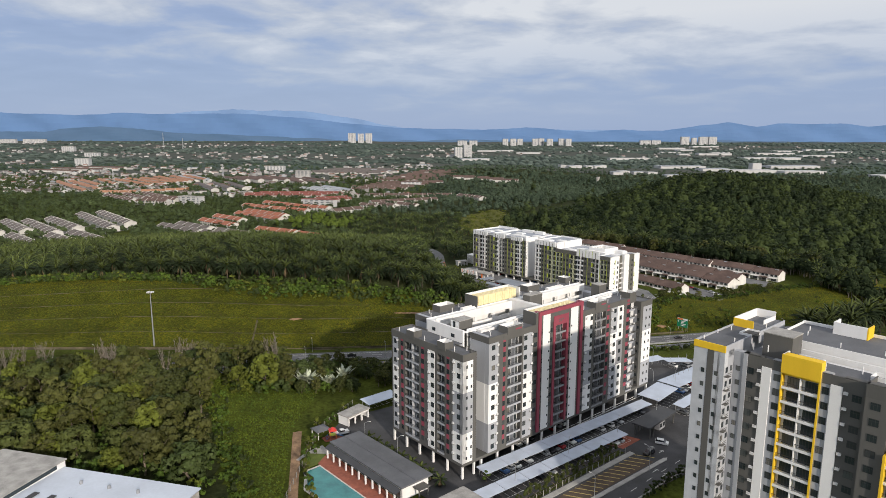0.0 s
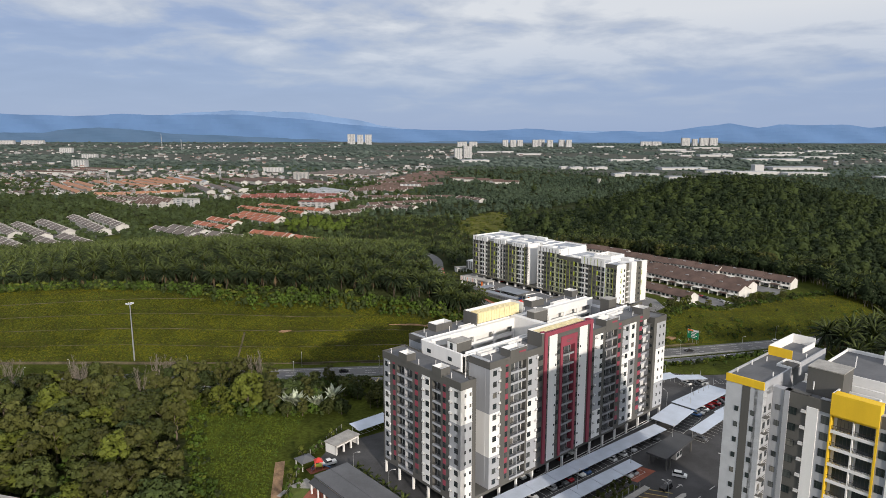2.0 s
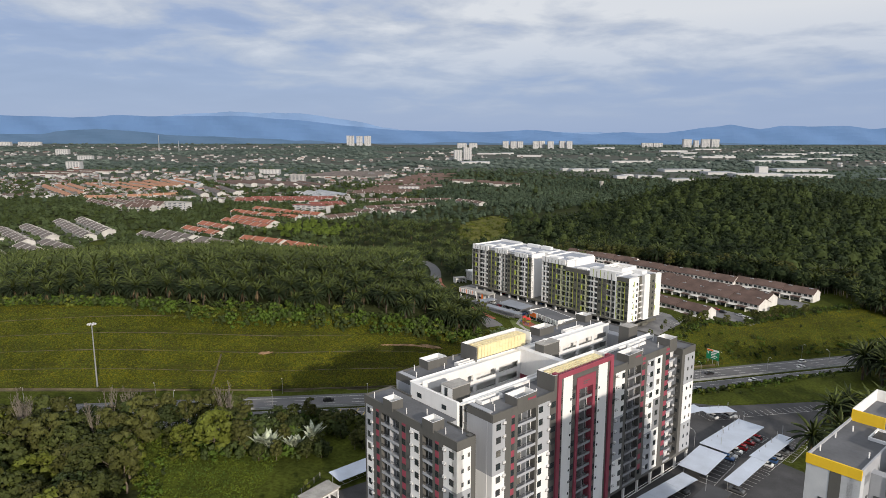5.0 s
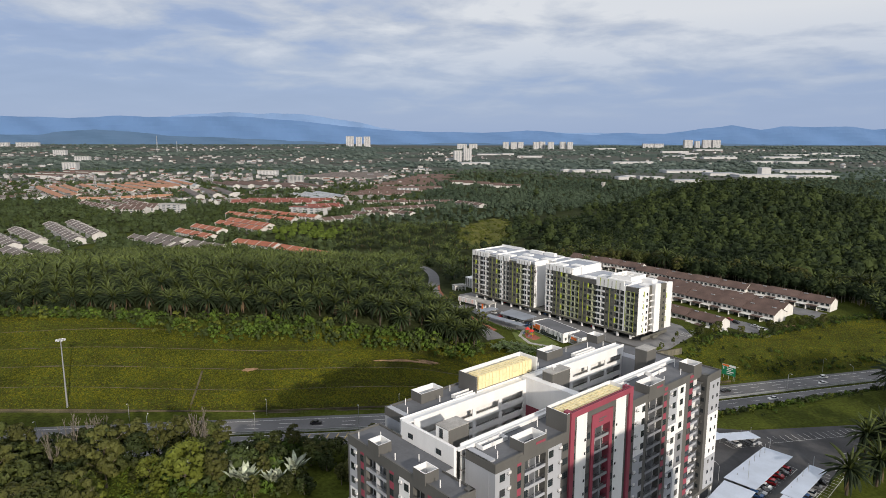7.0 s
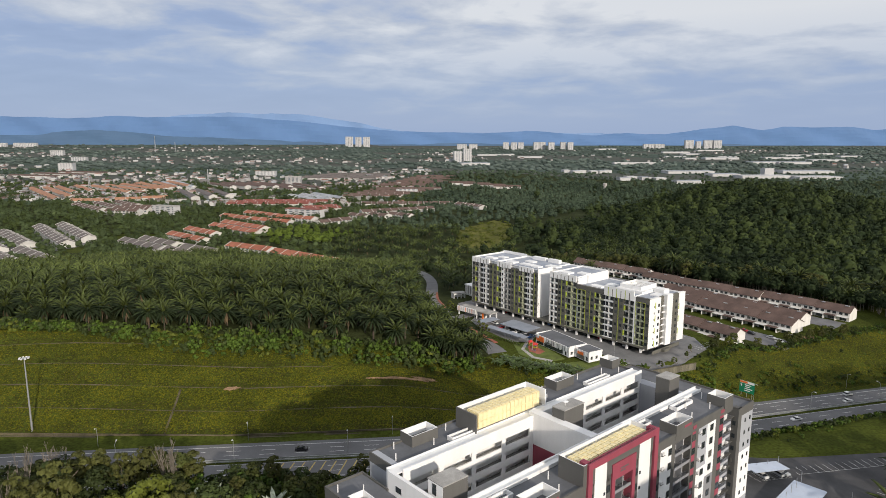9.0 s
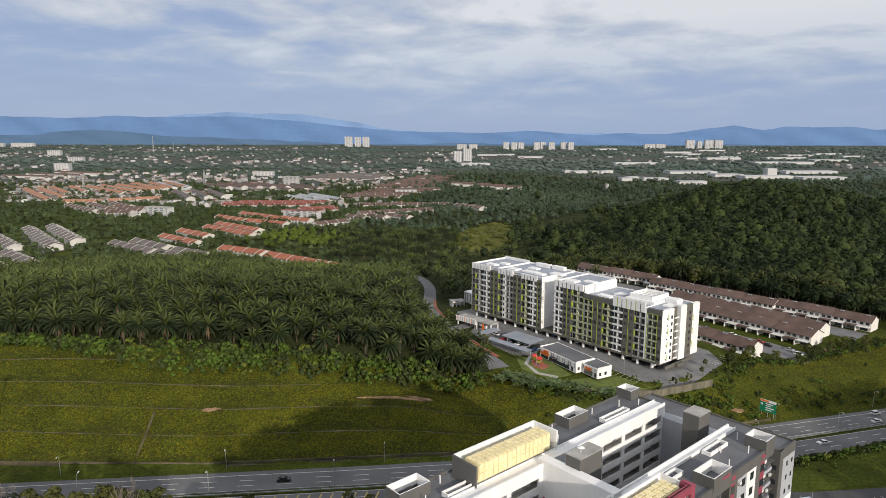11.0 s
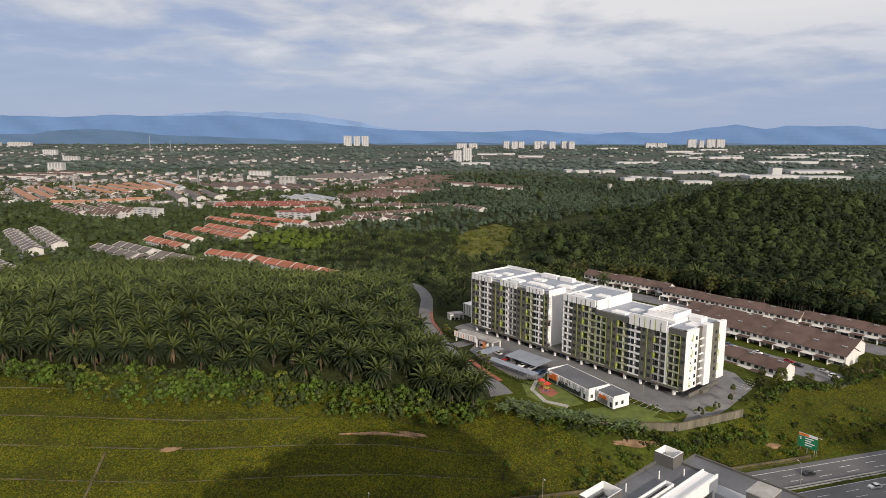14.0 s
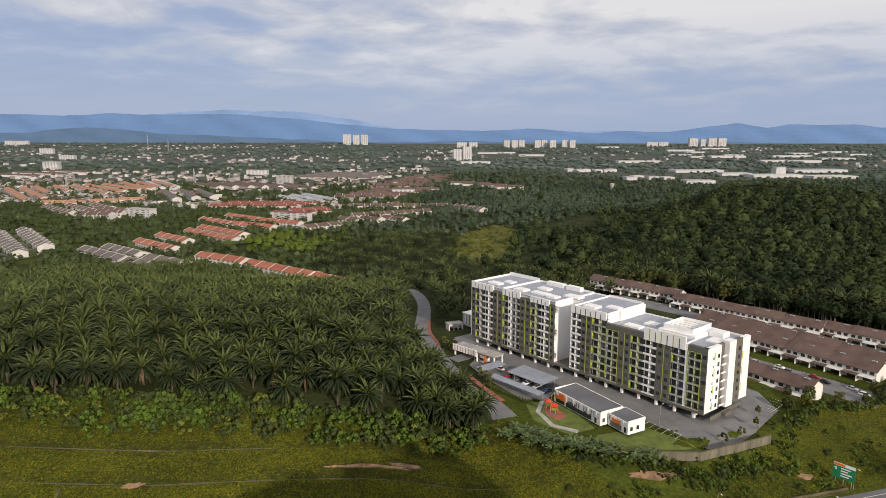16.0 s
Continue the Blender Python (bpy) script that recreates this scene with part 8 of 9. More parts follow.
car(33.5, 434, 126, "white", "hatchback", ZW, "parked under a carport")
for p, k in (((26.5, 421), 2), ((24.2, 425.5), 2), ((28, 417), 2), ((96, 370), 1), ((88, 373), 1), ((104, 371), 0), ((112, 375), 0), ((120, 381), 0), ((79, 384), 1), ((12.5, 458), 2), ((10, 463), 2), ((8.5, 468), 2), ((125, 390), 0), ((18, 500), 1)):
    sapling(*p, k, 1.15, "young bright green garden tree")
for k in range(16):
    x, y = 25.6 + 1.2 * k, 416.5 - 1.42 * k
    sapling(x, y, 1, 0.62, "clipped green hedge shrub beside the lane")


def banana(seed, droop=0.42, low=0.7):
    """A clump of broad upright leaves."""
    rs = np.random.default_rng(seed)
    V, F = [], []
    for s in range(5):
        ox, oy = rs.normal(0, 0.8, 2)
        for k in range(7):
            w, el, ln = rs.uniform(0, 6.28), rs.uniform(low, 1.35), rs.uniform(2.2, 3.2)
            p = np.array([ox, oy, 1.0])
            side = np.array([-math.sin(w), math.cos(w), 0]) * 0.36
            for q in range(4):
                n = p + ln / 4 * np.array([math.cos(w) * math.cos(el), math.sin(w) * math.cos(el), math.sin(el)])
                a, b = (0.35, 1, 1, 0.8)[q], (1, 1, 0.8, 0.05)[q]
                i = len(V)
                V += [p - side * a, p + side * a, n + side * b, n - side * b]
                F.append((i, i + 1, i + 2, i + 3))
                p, el = n, el - droop
    stem = MB()
    for s in range(4):
        stem.tube(rs.normal(0, 0.6), rs.normal(0, 0.6), -0.2, 1.6, 0.12, 0.09, 5)
    return stem.mesh("trunk", M["banana"]), flat_mesh("crown", np.array(V), np.array(F), M["banana"])


M["banana"] = mat("banana_leaf", (0.085, 0.125, 0.035), 0.45, 0.25, 0.3, 0.2, island=0.4, rand=0.15)
M["banana_pale"] = mat("pale_banana_leaf", (0.34, 0.38, 0.28), 0.5, 0.25, 0.3, 0.2, island=0.4)
BAN = [banana(3), banana(4)]
rs = np.random.default_rng(8)
for k in range(30):
    x = rs.uniform(30, 78)
    y = np.interp(x, [30, 45, 60, 78], [374, 367, 363, 361]) + rs.normal() * 2.0
    plant("banana_plant", BAN[k % 2], x, y, rs.uniform(0.9, 1.3), rs.uniform(0, 6), "clump of broad-leaved banana plants", "banana plant", "banana plants below the club house")
BAN_P = banana(5, 0.16, 1.0)
BAN_P[1].materials[0] = M["banana_pale"]
for k in range(13):
    x, y = -58 + rs.normal() * 8, 245 + rs.normal() * 4.0
    plant("banana_plant", BAN_P if k % 3 else BAN[1], x, y, rs.uniform(1.4, 2.1), rs.uniform(0, 6), "tall pale-leaved banana plants by the wood", "banana plant", "banana plants by the wood")
M["weathered"] = mat("weathered_concrete", (0.15, 0.14, 0.105), 0.95, 0.25, 0.3, 0.2, 0.1, streak=True)
for p, q in (((62.0, 362.5), (92.5, 361.4)), ((92.5, 361.4), (113.8, 370.3)), ((113.8, 370.3), (121.5, 373.8))):
    t = thing("retaining_wall", pose(p[0], p[1], 3.5, 0, 0, math.degrees(math.atan2(q[1] - p[1], q[0] - p[0]))), "low weathered concrete wall along the drive", "wall")
    n = math.hypot(q[0] - p[0], q[1] - p[1])
    part("wall", MB().box(0, -0.15, -3.0, n, 0.15, 0.1), M["weathered"], t)
    part("coping", MB().box(0, -0.25, 0.1, n, 0.25, 0.24), M["drain"], t)

# ---- terraced houses ----


def terrace(x, y, turn, n, unit=6.6, deep=11.0, eave=5.6, ridge=8.6, roofm="brown_roof", detail=True, label="row of white two-storey terraced houses with brown roofs", group="terraced houses", z=None, steps=True):
    """A row of n houses: gabled roof in steps, windows, porches and party walls."""
    z = float(land(x, y)) if z is None else z
    t = thing("terrace_row", pose(x, y, z, 0, 0, turn), label, "terraced houses", group)
    L = n * unit
    h = deep / 2
    mb = MB()
    k = len(mb.v)
    mb.v += [(0, -h, -0.5), (L, -h, -0.5), (L, h, -0.5), (0, h, -0.5), (0, -h, eave), (L, -h, eave), (L, h, eave), (0, h, eave), (0, 0, ridge - 0.25), (L, 0, ridge - 0.25)]
    for q in ((0, 1, 5, 4), (2, 3, 7, 6), (1, 2, 6, 9, 5), (3, 0, 4, 8, 7), (3, 2, 1, 0)):
        mb.f.append(tuple(k + i for i in q)); mb.m.append(0)
    part("wall", mb, M["house_white"], t)
    for sgn in (-1, 1):
        per = 3 if (steps and detail) else n
        for a in range(0, n, per):
            b = min(n, a + per)
            up = 0.35 * ((a // per) % 2) if steps else 0
            o = 0.5
            x0, x1 = a * unit - (o if a == 0 else 0), b * unit + (o if b == n else 0)
            mb = MB()
            e, r, s = eave - 0.25 + up, ridge + up, sgn * (h + 0.7)
            pts = [(x0, s, e), (x1, s, e), (x1, 0, r), (x0, 0, r)]
            if sgn > 0:
                pts = pts[::-1]
            low = [(p[0], p[1], p[2] - 0.22) for p in pts]
            mb.v += pts + low
            mb.f += [(0, 1, 2, 3), (7, 6, 5, 4), (0, 4, 5, 1), (1, 5, 6, 2), (2, 6, 7, 3), (3, 7, 4, 0)]
            mb.m += [0] * 6
            part("roof", mb, M[roofm], t)
    if detail:
        F, Fb = Matrix.Identity(4), Matrix.Translation((L, 0, 0)) @ pose(0, 0, 0, 0, 0, 180)
        for k in range(n):
            c = unit * (k + 0.5)
            for G in (Fb,):
                window(t, G, c - 1.5, 3.5, 1.9, 1.4, 2, -h - 0.02)
                window(t, G, c + 1.5, 3.5, 1.9, 1.4, 2, -h - 0.02)
                window(t, G, c, 0.3, 3.6, 2.0, 3, -h - 0.02)
            part("porch_roof", MB().box(c - unit / 2 + 0.15, h + 0.02, 2.75, c + unit / 2 - 0.15, h + 3.6, 2.95), M[roofm] if k % 2 else M["house_white"], t)
            part("porch_wall", MB().box(c + unit / 2 - 0.12, h, -0.3, c + unit / 2 + 0.12, h + 3.8, 2.6), M["house_white"], t)
            if k % 2 == 0:
                part("roof_light", MB().box(c - 1.2, 0.6, ridge - 0.5, c + 1.2, 1.5, ridge - 0.1), M["steel"], t)
    return t


M["house_white"] = mat("house_white_paint", (0.66, 0.65, 0.62), 0.8, 0.06, 0.3, 0.03, streak=True)
terrace(158.5, 411.5, 125, 7)
terrace(202.0, 436.0, 125, 14, deep=13.0)
terrace(213.0, 448.0, 125, 14, deep=12.5)
terrace(248.5, 460.5, 128.5, 8)
terrace(213.5, 499.5, 130.5, 13)
terrace(163.0, 571.0, 134, 10)
lane([(187, 413), (150, 462), (118, 508)], 17, 17, 0.12, M["lane"], "grey asphalt estate road")
lane([(234, 449), (190, 506), (150, 555), (112, 595)], 17, 17, 0.12, M["lane"], "grey asphalt estate road")
for k in range(12):
    car(184 - 4.6 * k + 3.4 * (k % 2), 420 + 6.2 * k, 125, cols[k % 8], kinds[k % 4], None, "parked in front of the terraces")
rs = np.random.default_rng(14)
for k in range(26):
    u = rs.uniform(0, 1)
    x, y = 138 + 110 * u + rs.normal() * 2, 398 + 50 * u + rs.normal() * 3
    plant("tree", KINDS[int(rs.integers(0, 5))], x, y, rs.uniform(0.3, 0.55), rs.uniform(0, 6), "leafy green garden tree by the terraces", "tree", "trees by the terraces")
for k in range(12):
    x, y = 148 - 3.0 * k + rs.normal(), 425 + 5 * k + rs.normal()
    plant("tree", KINDS[k % 3], x, y, rs.uniform(0.3, 0.45), rs.uniform(0, 6), "leafy green garden tree by the terraces", "tree", "trees by the terraces")
# tall trees and palms at the edge of the wood behind the terraces
for k in range(90):
    u = rs.uniform(0, 1)
    x = 290 - 190 * u + rs.normal() * 4
    y = 470 + 178 * u + 12 + abs(rs.normal()) * 8
    if k % 5 < 3:
        plant("tree", KINDS[(1, 5, 0)[k % 3]], x, y, rs.uniform(0.85, 1.15), rs.uniform(0, 6), "tall forest tree with a pale trunk", "tree", "trees at the forest edge")
    else:
        plant("oil_palm", PALMS[k % 4], x, y, rs.uniform(1.0, 1.4), rs.uniform(0, 6), "tall oil palm at the forest edge", "palm tree", "palms at the forest edge")
# palm clump near the sign and by the tower
for x, y, s in ((255, 335, 1.5), (262, 329, 1.3), (247, 328, 1.4), (196, 300, 1.3), (188, 296, 1.2), (203, 296, 1.4), (150, 262, 1.2), (158, 268, 1.3), (168, 276, 1.2), (145, 270, 1.2), (137, 252, 1.2), (124, 246, 1.2), (153, 274, 1.2),
                (188, 319, 1.45), (194, 325, 1.3), (199, 318, 1.5), (205, 328, 1.4), (211, 322, 1.6), (216, 333, 1.4), (222, 326, 1.7), (228, 337, 1.5), (234, 331, 1.6), (192, 312, 1.4), (207, 314, 1.5)):
    plant("oil_palm", PALMS[1], x, y, s, x % 6, "tall dark palm beside the motorway", "palm tree", "palms by the motorway")

# rough clearing with scrub among the palms
M["scrub"] = mat("dry_scrub_ground", (0.115, 0.108, 0.030), 0.95, 0.3, 0.04, 0.25, 0.2, tint=(0.060, 0.072, 0.020), fscale=0.6, spec=0.05)
drape("scrub_ground", [(58 + 0.16 * 135 * math.sin(w) + (35 + 7 * math.sin(3 * w)) * math.cos(w), 890 + (135 + 16 * math.sin(5 * w)) * math.sin(w)) for w in np.arange(0, 6.28, 0.22)], 0.2, M["scrub"], "rough yellow-brown clearing with scrub", "scrub", step=12)
rs = np.random.default_rng(43)
w, q = rs.uniform(0, 6.28, 260), np.sqrt(rs.uniform(0, 1, 260))
y = 890 + 138 * q * np.sin(w)
x = 58 + 0.16 * (y - 890) + 37 * q * np.cos(w)
stuff("shrubs", scatter_mesh(bush_base(66, 50, 2.2, 2.2, 0.42), np.column_stack([x, y, land(x, y)]), rs, 0.5, 1.4, "leaf_y"), "scattered yellow-green scrub in the clearing", "shrubs")
hut(-34.0, 634.0, 30, 9.0, 7.0, 3.6, "small white hut with a pale roof beside the lane", "lane_hut", "white")

# ---- the estates and the town on the plain ----


def estate_row(x, y, turn, length, roofm, label, deep=16.0, unit=6.2):
    """A far row of houses: walls, two roof slopes and the party walls that stand above them."""
    t = thing("terrace_row", pose(x, y, float(land(x, y)), 0, 0, turn), label, "terraced houses", "rows of the far estates")
    h, eave, ridge = deep / 2, 5.2, 8.4
    n = max(2, round(length / unit))
    L = n * unit
    mb = MB()
    mb.v += [(0, -h, -2.5), (L, -h, -2.5), (L, h, -2.5), (0, h, -2.5), (0, -h, eave), (L, -h, eave), (L, h, eave), (0, h, eave), (0, 0, ridge - 0.25), (L, 0, ridge - 0.25)]
    for q in ((0, 1, 5, 4), (2, 3, 7, 6), (1, 2, 6, 9, 5), (3, 0, 4, 8, 7), (3, 2, 1, 0)):
        mb.f.append(q); mb.m.append(0)
    part("wall", mb, M["estate_wall"], t)
    for sgn in (-1, 1):
        pts = [(-0.5, sgn * (h + 0.7), eave - 0.25), (L + 0.5, sgn * (h + 0.7), eave - 0.25), (L + 0.5, 0, ridge), (-0.5, 0, ridge)]
        pts = pts if sgn < 0 else pts[::-1]
        mb = MB()
        mb.v += pts + [(p[0], p[1], p[2] - 0.22) for p in pts]
        mb.f += [(0, 1, 2, 3), (7, 6, 5, 4), (0, 4, 5, 1), (1, 5, 6, 2), (2, 6, 7, 3), (3, 7, 4, 0)]
        mb.m += [0] * 6
        part("roof", mb, M[roofm], t)
    ribs, dark = MB(), MB()
    for k in range(n + 1):
        if k % 3 == 0:
            x0 = k * unit
            b = len(ribs.v)
            for xx in (x0 - 0.28, x0 + 0.28):
                ribs.v += [(xx, -h - 0.8, eave - 1.2), (xx, -h - 0.8, eave + 0.12), (xx, 0, ridge + 0.3), (xx, h + 0.8, eave + 0.12), (xx, h + 0.8, eave - 1.2)]
            ribs.f += [tuple(b + q for q in (0, 1, 2, 3, 4)), tuple(b + q for q in (9, 8, 7, 6, 5))] + [(b + q, b + q + 5, b + q + 6, b + q + 1) for q in range(4)]
            ribs.m += [0] * 6
        if k < n:
            for z0, z1, w in ((0.2, 2.3, 1.7), (3.3, 4.7, 1.3)):
                dark.box((k + 0.5) * unit - w, -h - 0.06, z0, (k + 0.5) * unit + w, -h + 0.02, z1)
    if y < 1450:
        part("party_wall", ribs, M["estate_wall"], t, kind="stuff")
    if y < 1120:
        part("window", dark, M["far_glass"], t, kind="stuff")
    return t


M["grey_roof"] = mat("grey_brown_roof", (0.13, 0.112, 0.105), 0.85, 0.15, 0.1, 0.1, island=0.12)
M["orange_roof"] = mat("orange_roof_tile", (0.36, 0.185, 0.11), 0.85, 0.15, 0.1, 0.1, island=0.15)
M["maroon_roof"] = mat("maroon_roof_tile", (0.20, 0.065, 0.05), 0.85, 0.15, 0.1, 0.1, island=0.12)
M["estate_wall"] = mat("estate_wall_paint", (0.50, 0.49, 0.47), 0.85, 0.08, 0.1, 0.05, rand=0.15, streak=True)
M["far_glass"] = mat("far_window_band", (0.10, 0.12, 0.14), 0.3, 0.1, 0.2, 0.05)
M["far_sheet"] = mat("far_sheet_roof", (0.30, 0.32, 0.35), 0.6, 0.15, 0.02, 0.1, island=0.2)
M["estate_road"] = mat("estate_paving", (0.15, 0.15, 0.148), 0.9, 0.2, 0.06, 0.15)
ROOF_WORD = {"grey_roof": "grey-brown", "red_roof": "terracotta", "maroon_roof": "maroon", "orange_roof": "orange", "brown_roof": "brown", "far_sheet": "pale grey"}
for ox, oy, turn, ln, rows, (dx, dy), dl, roofm in ESTATES:
    c, s = math.cos(radians(turn)), math.sin(radians(turn))
    for k in range(rows):
        estate_row(ox + dx * k, oy + dy * k, turn, ln + dl * k, roofm, "far pale terraced houses under %s roofs" % ROOF_WORD[roofm])
    if rows > 1 and oy < 1500:
        e = (rows - 0.4)
        q = [(ox - dx * 0.6, oy - dy * 0.6), (ox - dx * 0.6 + c * ln, oy - dy * 0.6 + s * ln), (ox + dx * e + c * (ln + dl * rows), oy + dy * e + s * (ln + dl * rows)), (ox + dx * e, oy + dy * e)]
        drape("estate_road", q, 0.25, M["estate_road"], "grey streets and yards of a far estate", "road", step=16.0)


def slab_block(x, y, turn, w, d, floors, label, category="apartment block", wallm="far_tower", bands=True, z=None, group="far apartment blocks", fh=3.0, roofm="concrete"):
    z = float(land(x, y)) if z is None else z
    t = thing("far_block", pose(x, y, z, 0, 0, turn), label, category, group)
    h = floors * fh
    walls = MB().box(-w / 2, -d / 2, -2, w / 2, d / 2, h)
    part("roof", MB().box(-w / 2 - 0.4, -d / 2 - 0.4, h, w / 2 + 0.4, d / 2 + 0.4, h + 0.8), M[roofm], t)
    if bands:
        cols_n = max(3, int(w / 9))
        mb = MB()
        for k in range(floors):
            mb.box(-w / 2 + 0.8, -d / 2 - 0.08, k * fh + 1.0, w / 2 - 0.8, -d / 2 + 0.02, k * fh + 2.4)
        part("window_band", mb, M["far_glass"], t, kind="stuff")
        for k in range(cols_n):
            a = -w / 2 + w * (k + 0.5) / cols_n
            part("pier", MB().box(a - w / cols_n * 0.22, -d / 2 - 0.2, 0, a + w / cols_n * 0.22, -d / 2 - 0.004, h), M[wallm], t)
    part("wall", walls, M[wallm], t)
    return t


# far walls are muted greys: part of the distance haze is in them
M["far_wall"] = mat("far_pale_wall", (0.34, 0.335, 0.33), 0.85, 0.15, 0.02, 0.1, island=0.5)
M["far_tower"] = mat("far_tower_wall", (0.46, 0.46, 0.465), 0.8, 0.05, 0.05, 0.02)
slab_block(-432, 1100, -22, 44, 14, 5, "cream five-storey walk-up flats")
slab_block(-212, 1092, -20, 62, 14, 4, "cream four-storey flats with a red roof", roofm="maroon_roof")
slab_block(-74, 1490, 2, 46, 24, 4, "cream four-storey school block", roofm="brown_roof")
slab_block(-386, 1776, 4, 40, 20, 7, "pale seven-storey block with blue panels", wallm="far_wall")
slab_block(-1480, 2740, 4, 58, 24, 7, "wide white hotel block")
slab_block(-530, 2040, 3, 60, 26, 4, "wide cream block of shops")
# far tower clusters on the plain
for x, y, w, fl in ((-610, 4350, 50, 20), (-552, 4360, 40, 19), (-500, 4370, 44, 20)):
    slab_block(x, y, 8, w, 22, fl, "distant white tower block", "tower block", fh=3.2)
for x, y, w, fl in ((66, 2900, 34, 15), (108, 2915, 36, 18)):
    slab_block(x, y, 12, w, 18, fl, "distant white tower block", "tower block", fh=3.1)
for x, w in ((330, 34), (378, 36), (420, 34), (520, 36), (566, 34), (610, 36), (690, 36), (730, 34), (60, 60), (130, 50)):
    slab_block(x + 60, 4100 + (x % 7) * 12, 6, w, 20, 13 if x > 200 else 9, "distant white tower block", "tower block", fh=3.4)
for x, w, fl in ((1330, 70, 8), (1400, 60, 8), (1590, 54, 15), (1650, 30, 13), (1710, 54, 15), (1772, 52, 15)):
    slab_block(x, 4300, 4, w, 22, fl, "distant white tower block", "tower block", fh=3.4)
for x, y, w in ((-2880, 4300, 120), (-2700, 4310, 140), (-1900, 3300, 60), (-1250, 2250, 46)):
    slab_block(x, y, 5, w, 26, 7, "distant white block of flats", "apartment block", fh=3.4)
# factory halls on the plain
rs = np.random.default_rng(17)


def hall(x, y, turn, w, d, h, white):
    slab_block(x, y, turn, w, d, 3, "distant pale factory hall with a flat roof", "factory hall", "far_tower", False, None, "far factory halls", h / 3, "far_tower" if white else "far_sheet")


for k in range(6):
    hall(410 + 30 * k + rs.normal() * 4, 2240 + rs.normal() * 20, 4, 24, 40, 8, k % 3 != 1)
for k in range(4):
    hall(508 + 36 * k, 1930 + rs.normal() * 15, 6, 30, 34, 8, k % 2)
hall(960, 2030, 3, 150, 60, 8, True)
hall(1100, 2000, 3, 130, 70, 7, True)
hall(880, 2120, 3, 90, 60, 7, False)
hall(1015, 2110, 3, 30, 26, 24, True)
hall(660, 1820, 2, 74, 40, 8, False)
hall(1280, 1830, -3, 120, 60, 7, True)
hall(820, 2250, 5, 160, 60, 7, False)
hall(1210, 2260, 0, 170, 70, 8, False)
for k in range(22):
    y = rs.uniform(2500, 4350)
    hall(rs.uniform(0.02, 0.66) * y, y, rs.uniform(-6, 10), rs.uniform(60, 200), rs.uniform(30, 60), rs.uniform(5, 9), k % 3 == 0)
t = thing("water_tower", pose(373, 1560, float(land(373, 1560))), "distant grey concrete water tower", "water tower")
part("shaft", MB().tube(0, 0, -2, 12, 3.2, 3.2, 12), M["concrete"], t)
part("tank", MB().tube(0, 0, 12, 18, 4.6, 5.0, 14), M["concrete"], t)


def lattice_mast(x, y, h):
    t = thing("lattice_mast", pose(x, y, float(land(x, y))), "distant steel lattice mast above the roofs", "mast")
    mb = MB()
    for k in range(4):
        w = math.pi / 4 + k * math.pi / 2
        mb.bar((4 * math.cos(w), 4 * math.sin(w), 0), (0.6 * math.cos(w), 0.6 * math.sin(w), h), 0.35, n=4)
        w2 = w + math.pi / 2
        for q in range(6):
            r0, r1 = 4 - 3.4 * q / 6, 4 - 3.4 * (q + 1) / 6
            mb.bar((r0 * math.cos(w), r0 * math.sin(w), h * q / 6), (r1 * math.cos(w2), r1 * math.sin(w2), h * (q + 1) / 6), 0.22, n=4)
    part("frame", mb, M["steel"], t)


for x, y, h in ((-1500, 3490, 90), (-1400, 3500, 60), (-745, 1456, 34), (-560, 1640, 40)):
    lattice_mast(x, y, h)


def town():
    """Small far houses, too many to count, between the trees of the plain."""
    rs = np.random.default_rng(19)
    n = 5000
    y = 1250 + 3000 * rs.uniform(0, 1, n) ** 1.3
    x = rs.uniform(-0.78, 0.72, n) * y
    q = rs.uniform(0, 1, n)
    ok = np.where(wooded(x, y), q < np.where(y < 2300, 0.25, 0.03), q < np.where(y < 2300, 0.95, np.where(x < 200, 0.5, 0.18)))
    ok &= ~in_estate(x, y, 6) & ~((y < 2500) & (x > -40))
    x, y = x[ok], y[ok]
    V, F, MI = [], [], []
    z = land(x, y)
    for px, py, pz in zip(x, y, z):
        w, d, h = rs.uniform(8, 20), rs.uniform(7, 11), rs.uniform(3.5, 6.5)
        a = rs.choice([0.1, 1.6]) + rs.normal() * 0.12
        c, s = math.cos(a), math.sin(a)
        k = len(V)
        for ux, uy, uz in ((-1, -1, -1), (1, -1, -1), (1, 1, -1), (-1, 1, -1), (-1, -1, 0), (1, -1, 0), (1, 1, 0), (-1, 1, 0), (-1, 0, 1), (1, 0, 1)):
            lx, ly = ux * w / 2, uy * d / 2
            V.append((px + lx * c - ly * s, py + lx * s + ly * c, pz + (-1 if uz < 0 else h if uz == 0 else h + d * 0.22)))
        roof = int(rs.choice([1, 2, 3, 4, 5], p=[.28, .24, .08, .28, .12]))
        for q, m in (((0, 1, 5, 4), 0), ((1, 2, 6, 5), 0), ((2, 3, 7, 6), 0), ((3, 0, 4, 7), 0), ((4, 5, 9, 8), roof), ((6, 7, 8, 9), roof), ((5, 6, 9, 9), 0), ((7, 4, 8, 8), 0)):
            F.append(tuple(k + i for i in q) if q[2] != q[3] else (k + q[0], k + q[1], k + q[2], k + q[2])); MI.append(m)
    me = bpy.data.meshes.new("town")
    me.from_pydata(V, [], [f[:3] if f[2] == f[3] else f for f in F])
    for m in ("far_wall", "far_red", "brown_roof", "far_wall", "grey_roof", "far_sheet"):
        me.materials.append(M[m])
    me.polygons.foreach_set("material_index", MI)
    me.update()
    stuff("town", me, "far town of small pale houses with mixed roofs", "town")


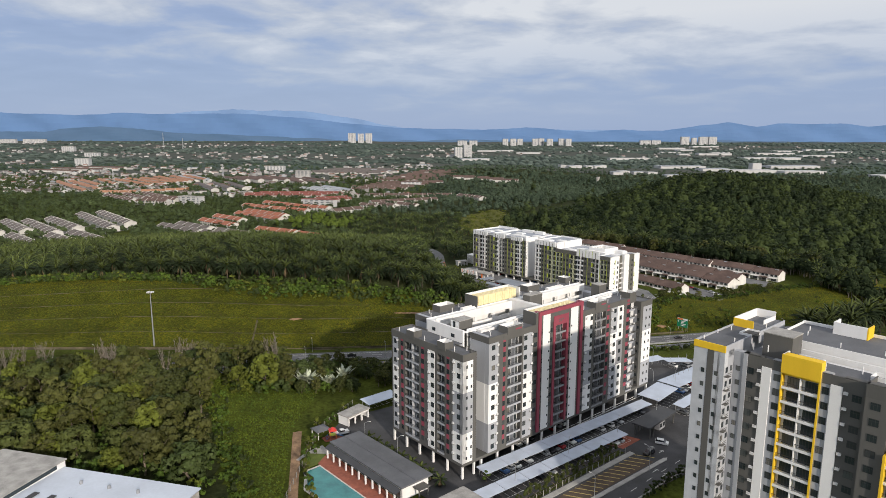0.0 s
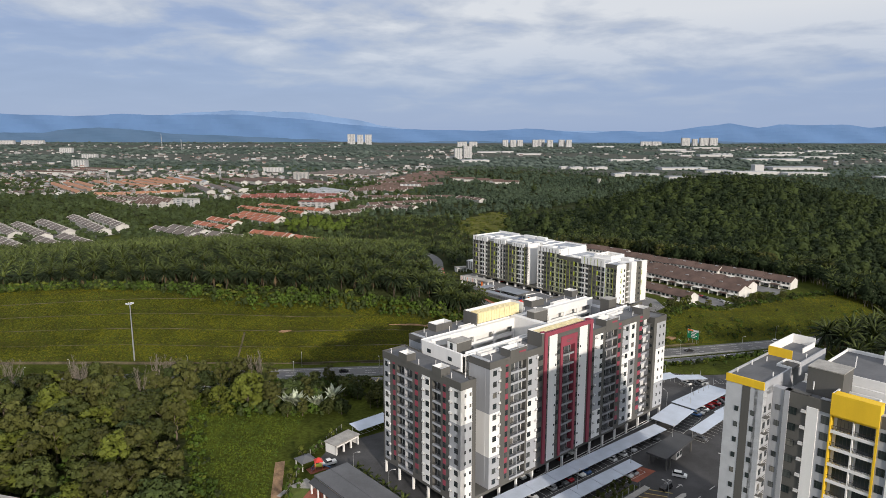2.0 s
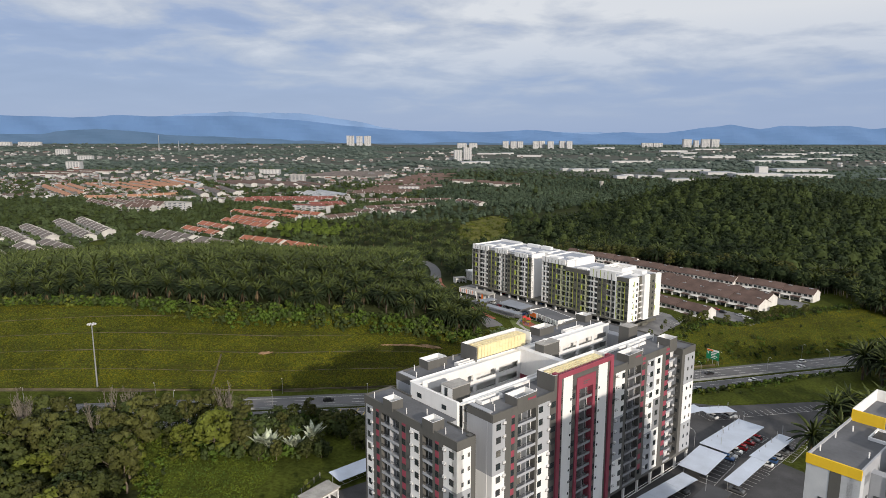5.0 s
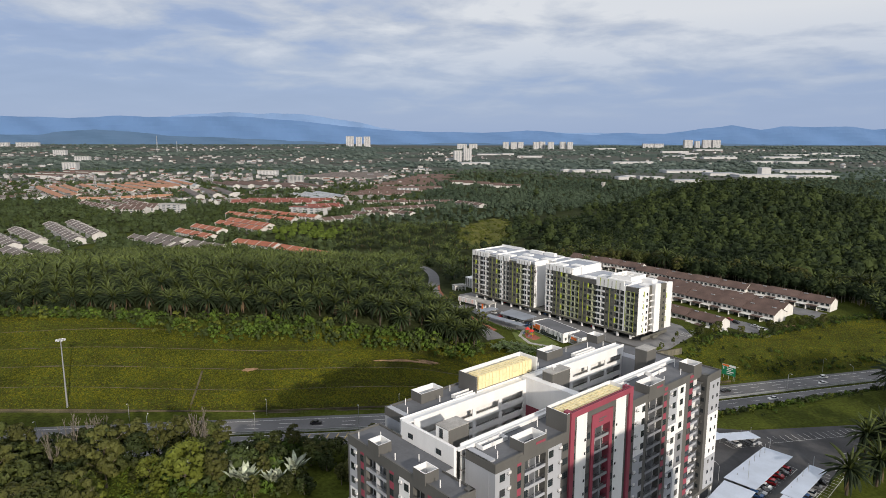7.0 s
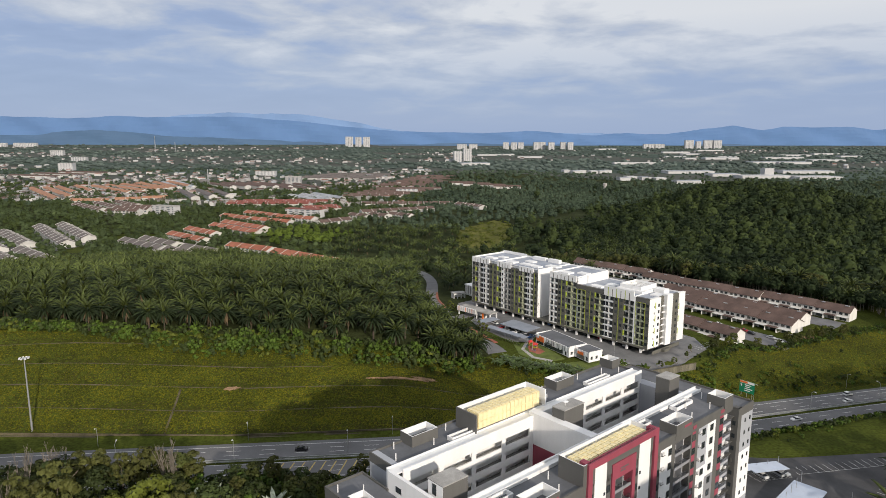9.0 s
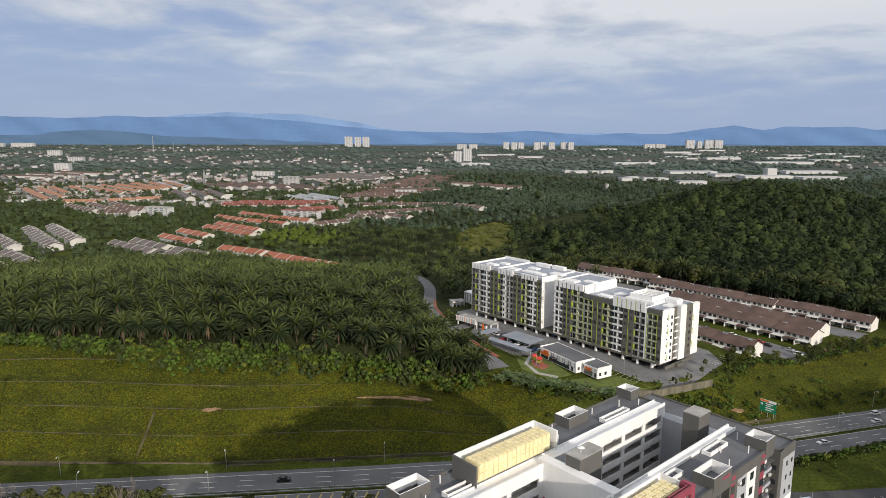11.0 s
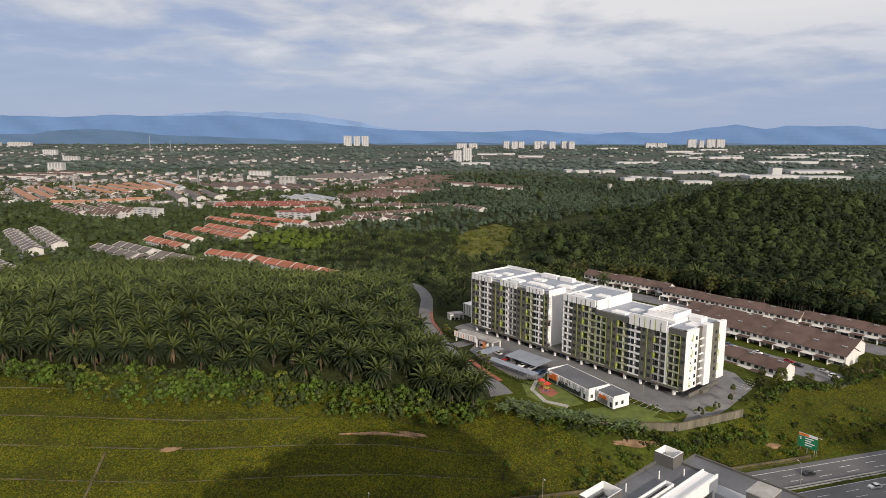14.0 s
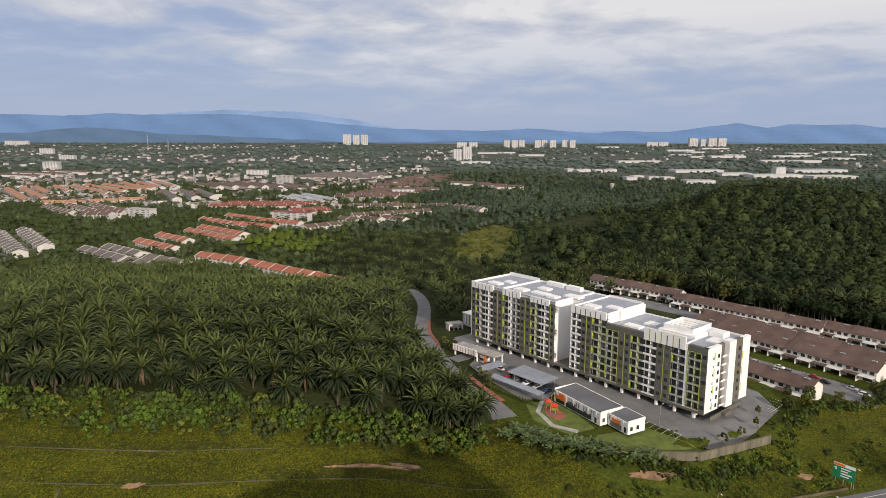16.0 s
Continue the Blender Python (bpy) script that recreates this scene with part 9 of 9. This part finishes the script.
# roof red dulled in colour for haze over the far town
M["far_red"] = mat("far_red_roof", (0.21, 0.115, 0.09), 0.85, 0.15, 0.02, 0.1, island=0.25)
town()

# ---- mountains ----


def mountains(name, y, knots_x, knots_h, rough, color, seed, label):
    rs = np.random.default_rng(seed)
    px = np.arange(-4700, 4701, 18.0)
    h = np.interp(px, knots_x, knots_h)
    for k in range(1, 6):
        h = h + rough / k * np.sin(px * 0.0031 * k * 1.7 + rs.uniform(0, 6)) * np.sin(px * 0.0017 * k + rs.uniform(0, 6))
    h = h + rs.normal(0, rough * 0.10, len(px))
    rows = 7
    V = []
    for j in range(rows):
        t = j / (rows - 1)
        V += [(x, y + 90 * t + 14 * math.sin(x * 0.013 + j), 20 + (hh - 20) * t ** 0.8) for x, hh in zip(px, h)]
    n = len(px)
    i = (np.arange(rows - 1)[:, None] * n + np.arange(n - 1)[None]).ravel()
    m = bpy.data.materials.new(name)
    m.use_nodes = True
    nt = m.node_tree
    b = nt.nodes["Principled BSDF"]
    # distance haze is put into the colour and a glow of the mesh itself
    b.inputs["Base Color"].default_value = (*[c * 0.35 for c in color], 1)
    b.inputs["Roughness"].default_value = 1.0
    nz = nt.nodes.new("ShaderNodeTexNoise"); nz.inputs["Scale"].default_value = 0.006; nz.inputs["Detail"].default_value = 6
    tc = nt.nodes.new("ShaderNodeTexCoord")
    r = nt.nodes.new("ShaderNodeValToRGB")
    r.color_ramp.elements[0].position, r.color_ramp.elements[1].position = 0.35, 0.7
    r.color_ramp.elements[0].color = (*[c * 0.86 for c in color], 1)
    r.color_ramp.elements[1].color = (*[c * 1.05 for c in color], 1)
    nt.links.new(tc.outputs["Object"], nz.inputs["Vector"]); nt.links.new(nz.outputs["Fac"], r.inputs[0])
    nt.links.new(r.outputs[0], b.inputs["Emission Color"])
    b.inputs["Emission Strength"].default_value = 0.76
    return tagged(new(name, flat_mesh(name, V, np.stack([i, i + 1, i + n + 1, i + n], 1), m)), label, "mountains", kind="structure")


kx = (-4700, -3300, -2700, -2350, -2000, -1400, -1000, -560, -140, 280, 610, 900, 1120, 1330, 1620, 1920, 2110, 2300, 2460, 2680, 2920, 3140, 3300, 4700)
# each range glows in its own haze blue, paler the farther it stands
mountains("backdrop_far", 4860, (-4700, -2300, -1850, -1400, -1000, -600, -200, 4700), (200, 240, 285, 296, 270, 215, 150, 120), 9, (0.190, 0.295, 0.48), 1, "far mountain range coloured as pale blue haze")
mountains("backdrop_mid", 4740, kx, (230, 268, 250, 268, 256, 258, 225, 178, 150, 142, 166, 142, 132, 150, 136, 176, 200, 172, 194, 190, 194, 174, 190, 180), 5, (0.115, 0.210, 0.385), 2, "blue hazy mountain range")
mountains("backdrop_near", 4600, (-4700, -3400, -2900, -2450, -2150, -1800, -1200, -700, 4700), (110, 128, 130, 170, 150, 110, 96, 70, 60), 7, (0.080, 0.145, 0.240), 3, "foothills coloured as darker blue haze")
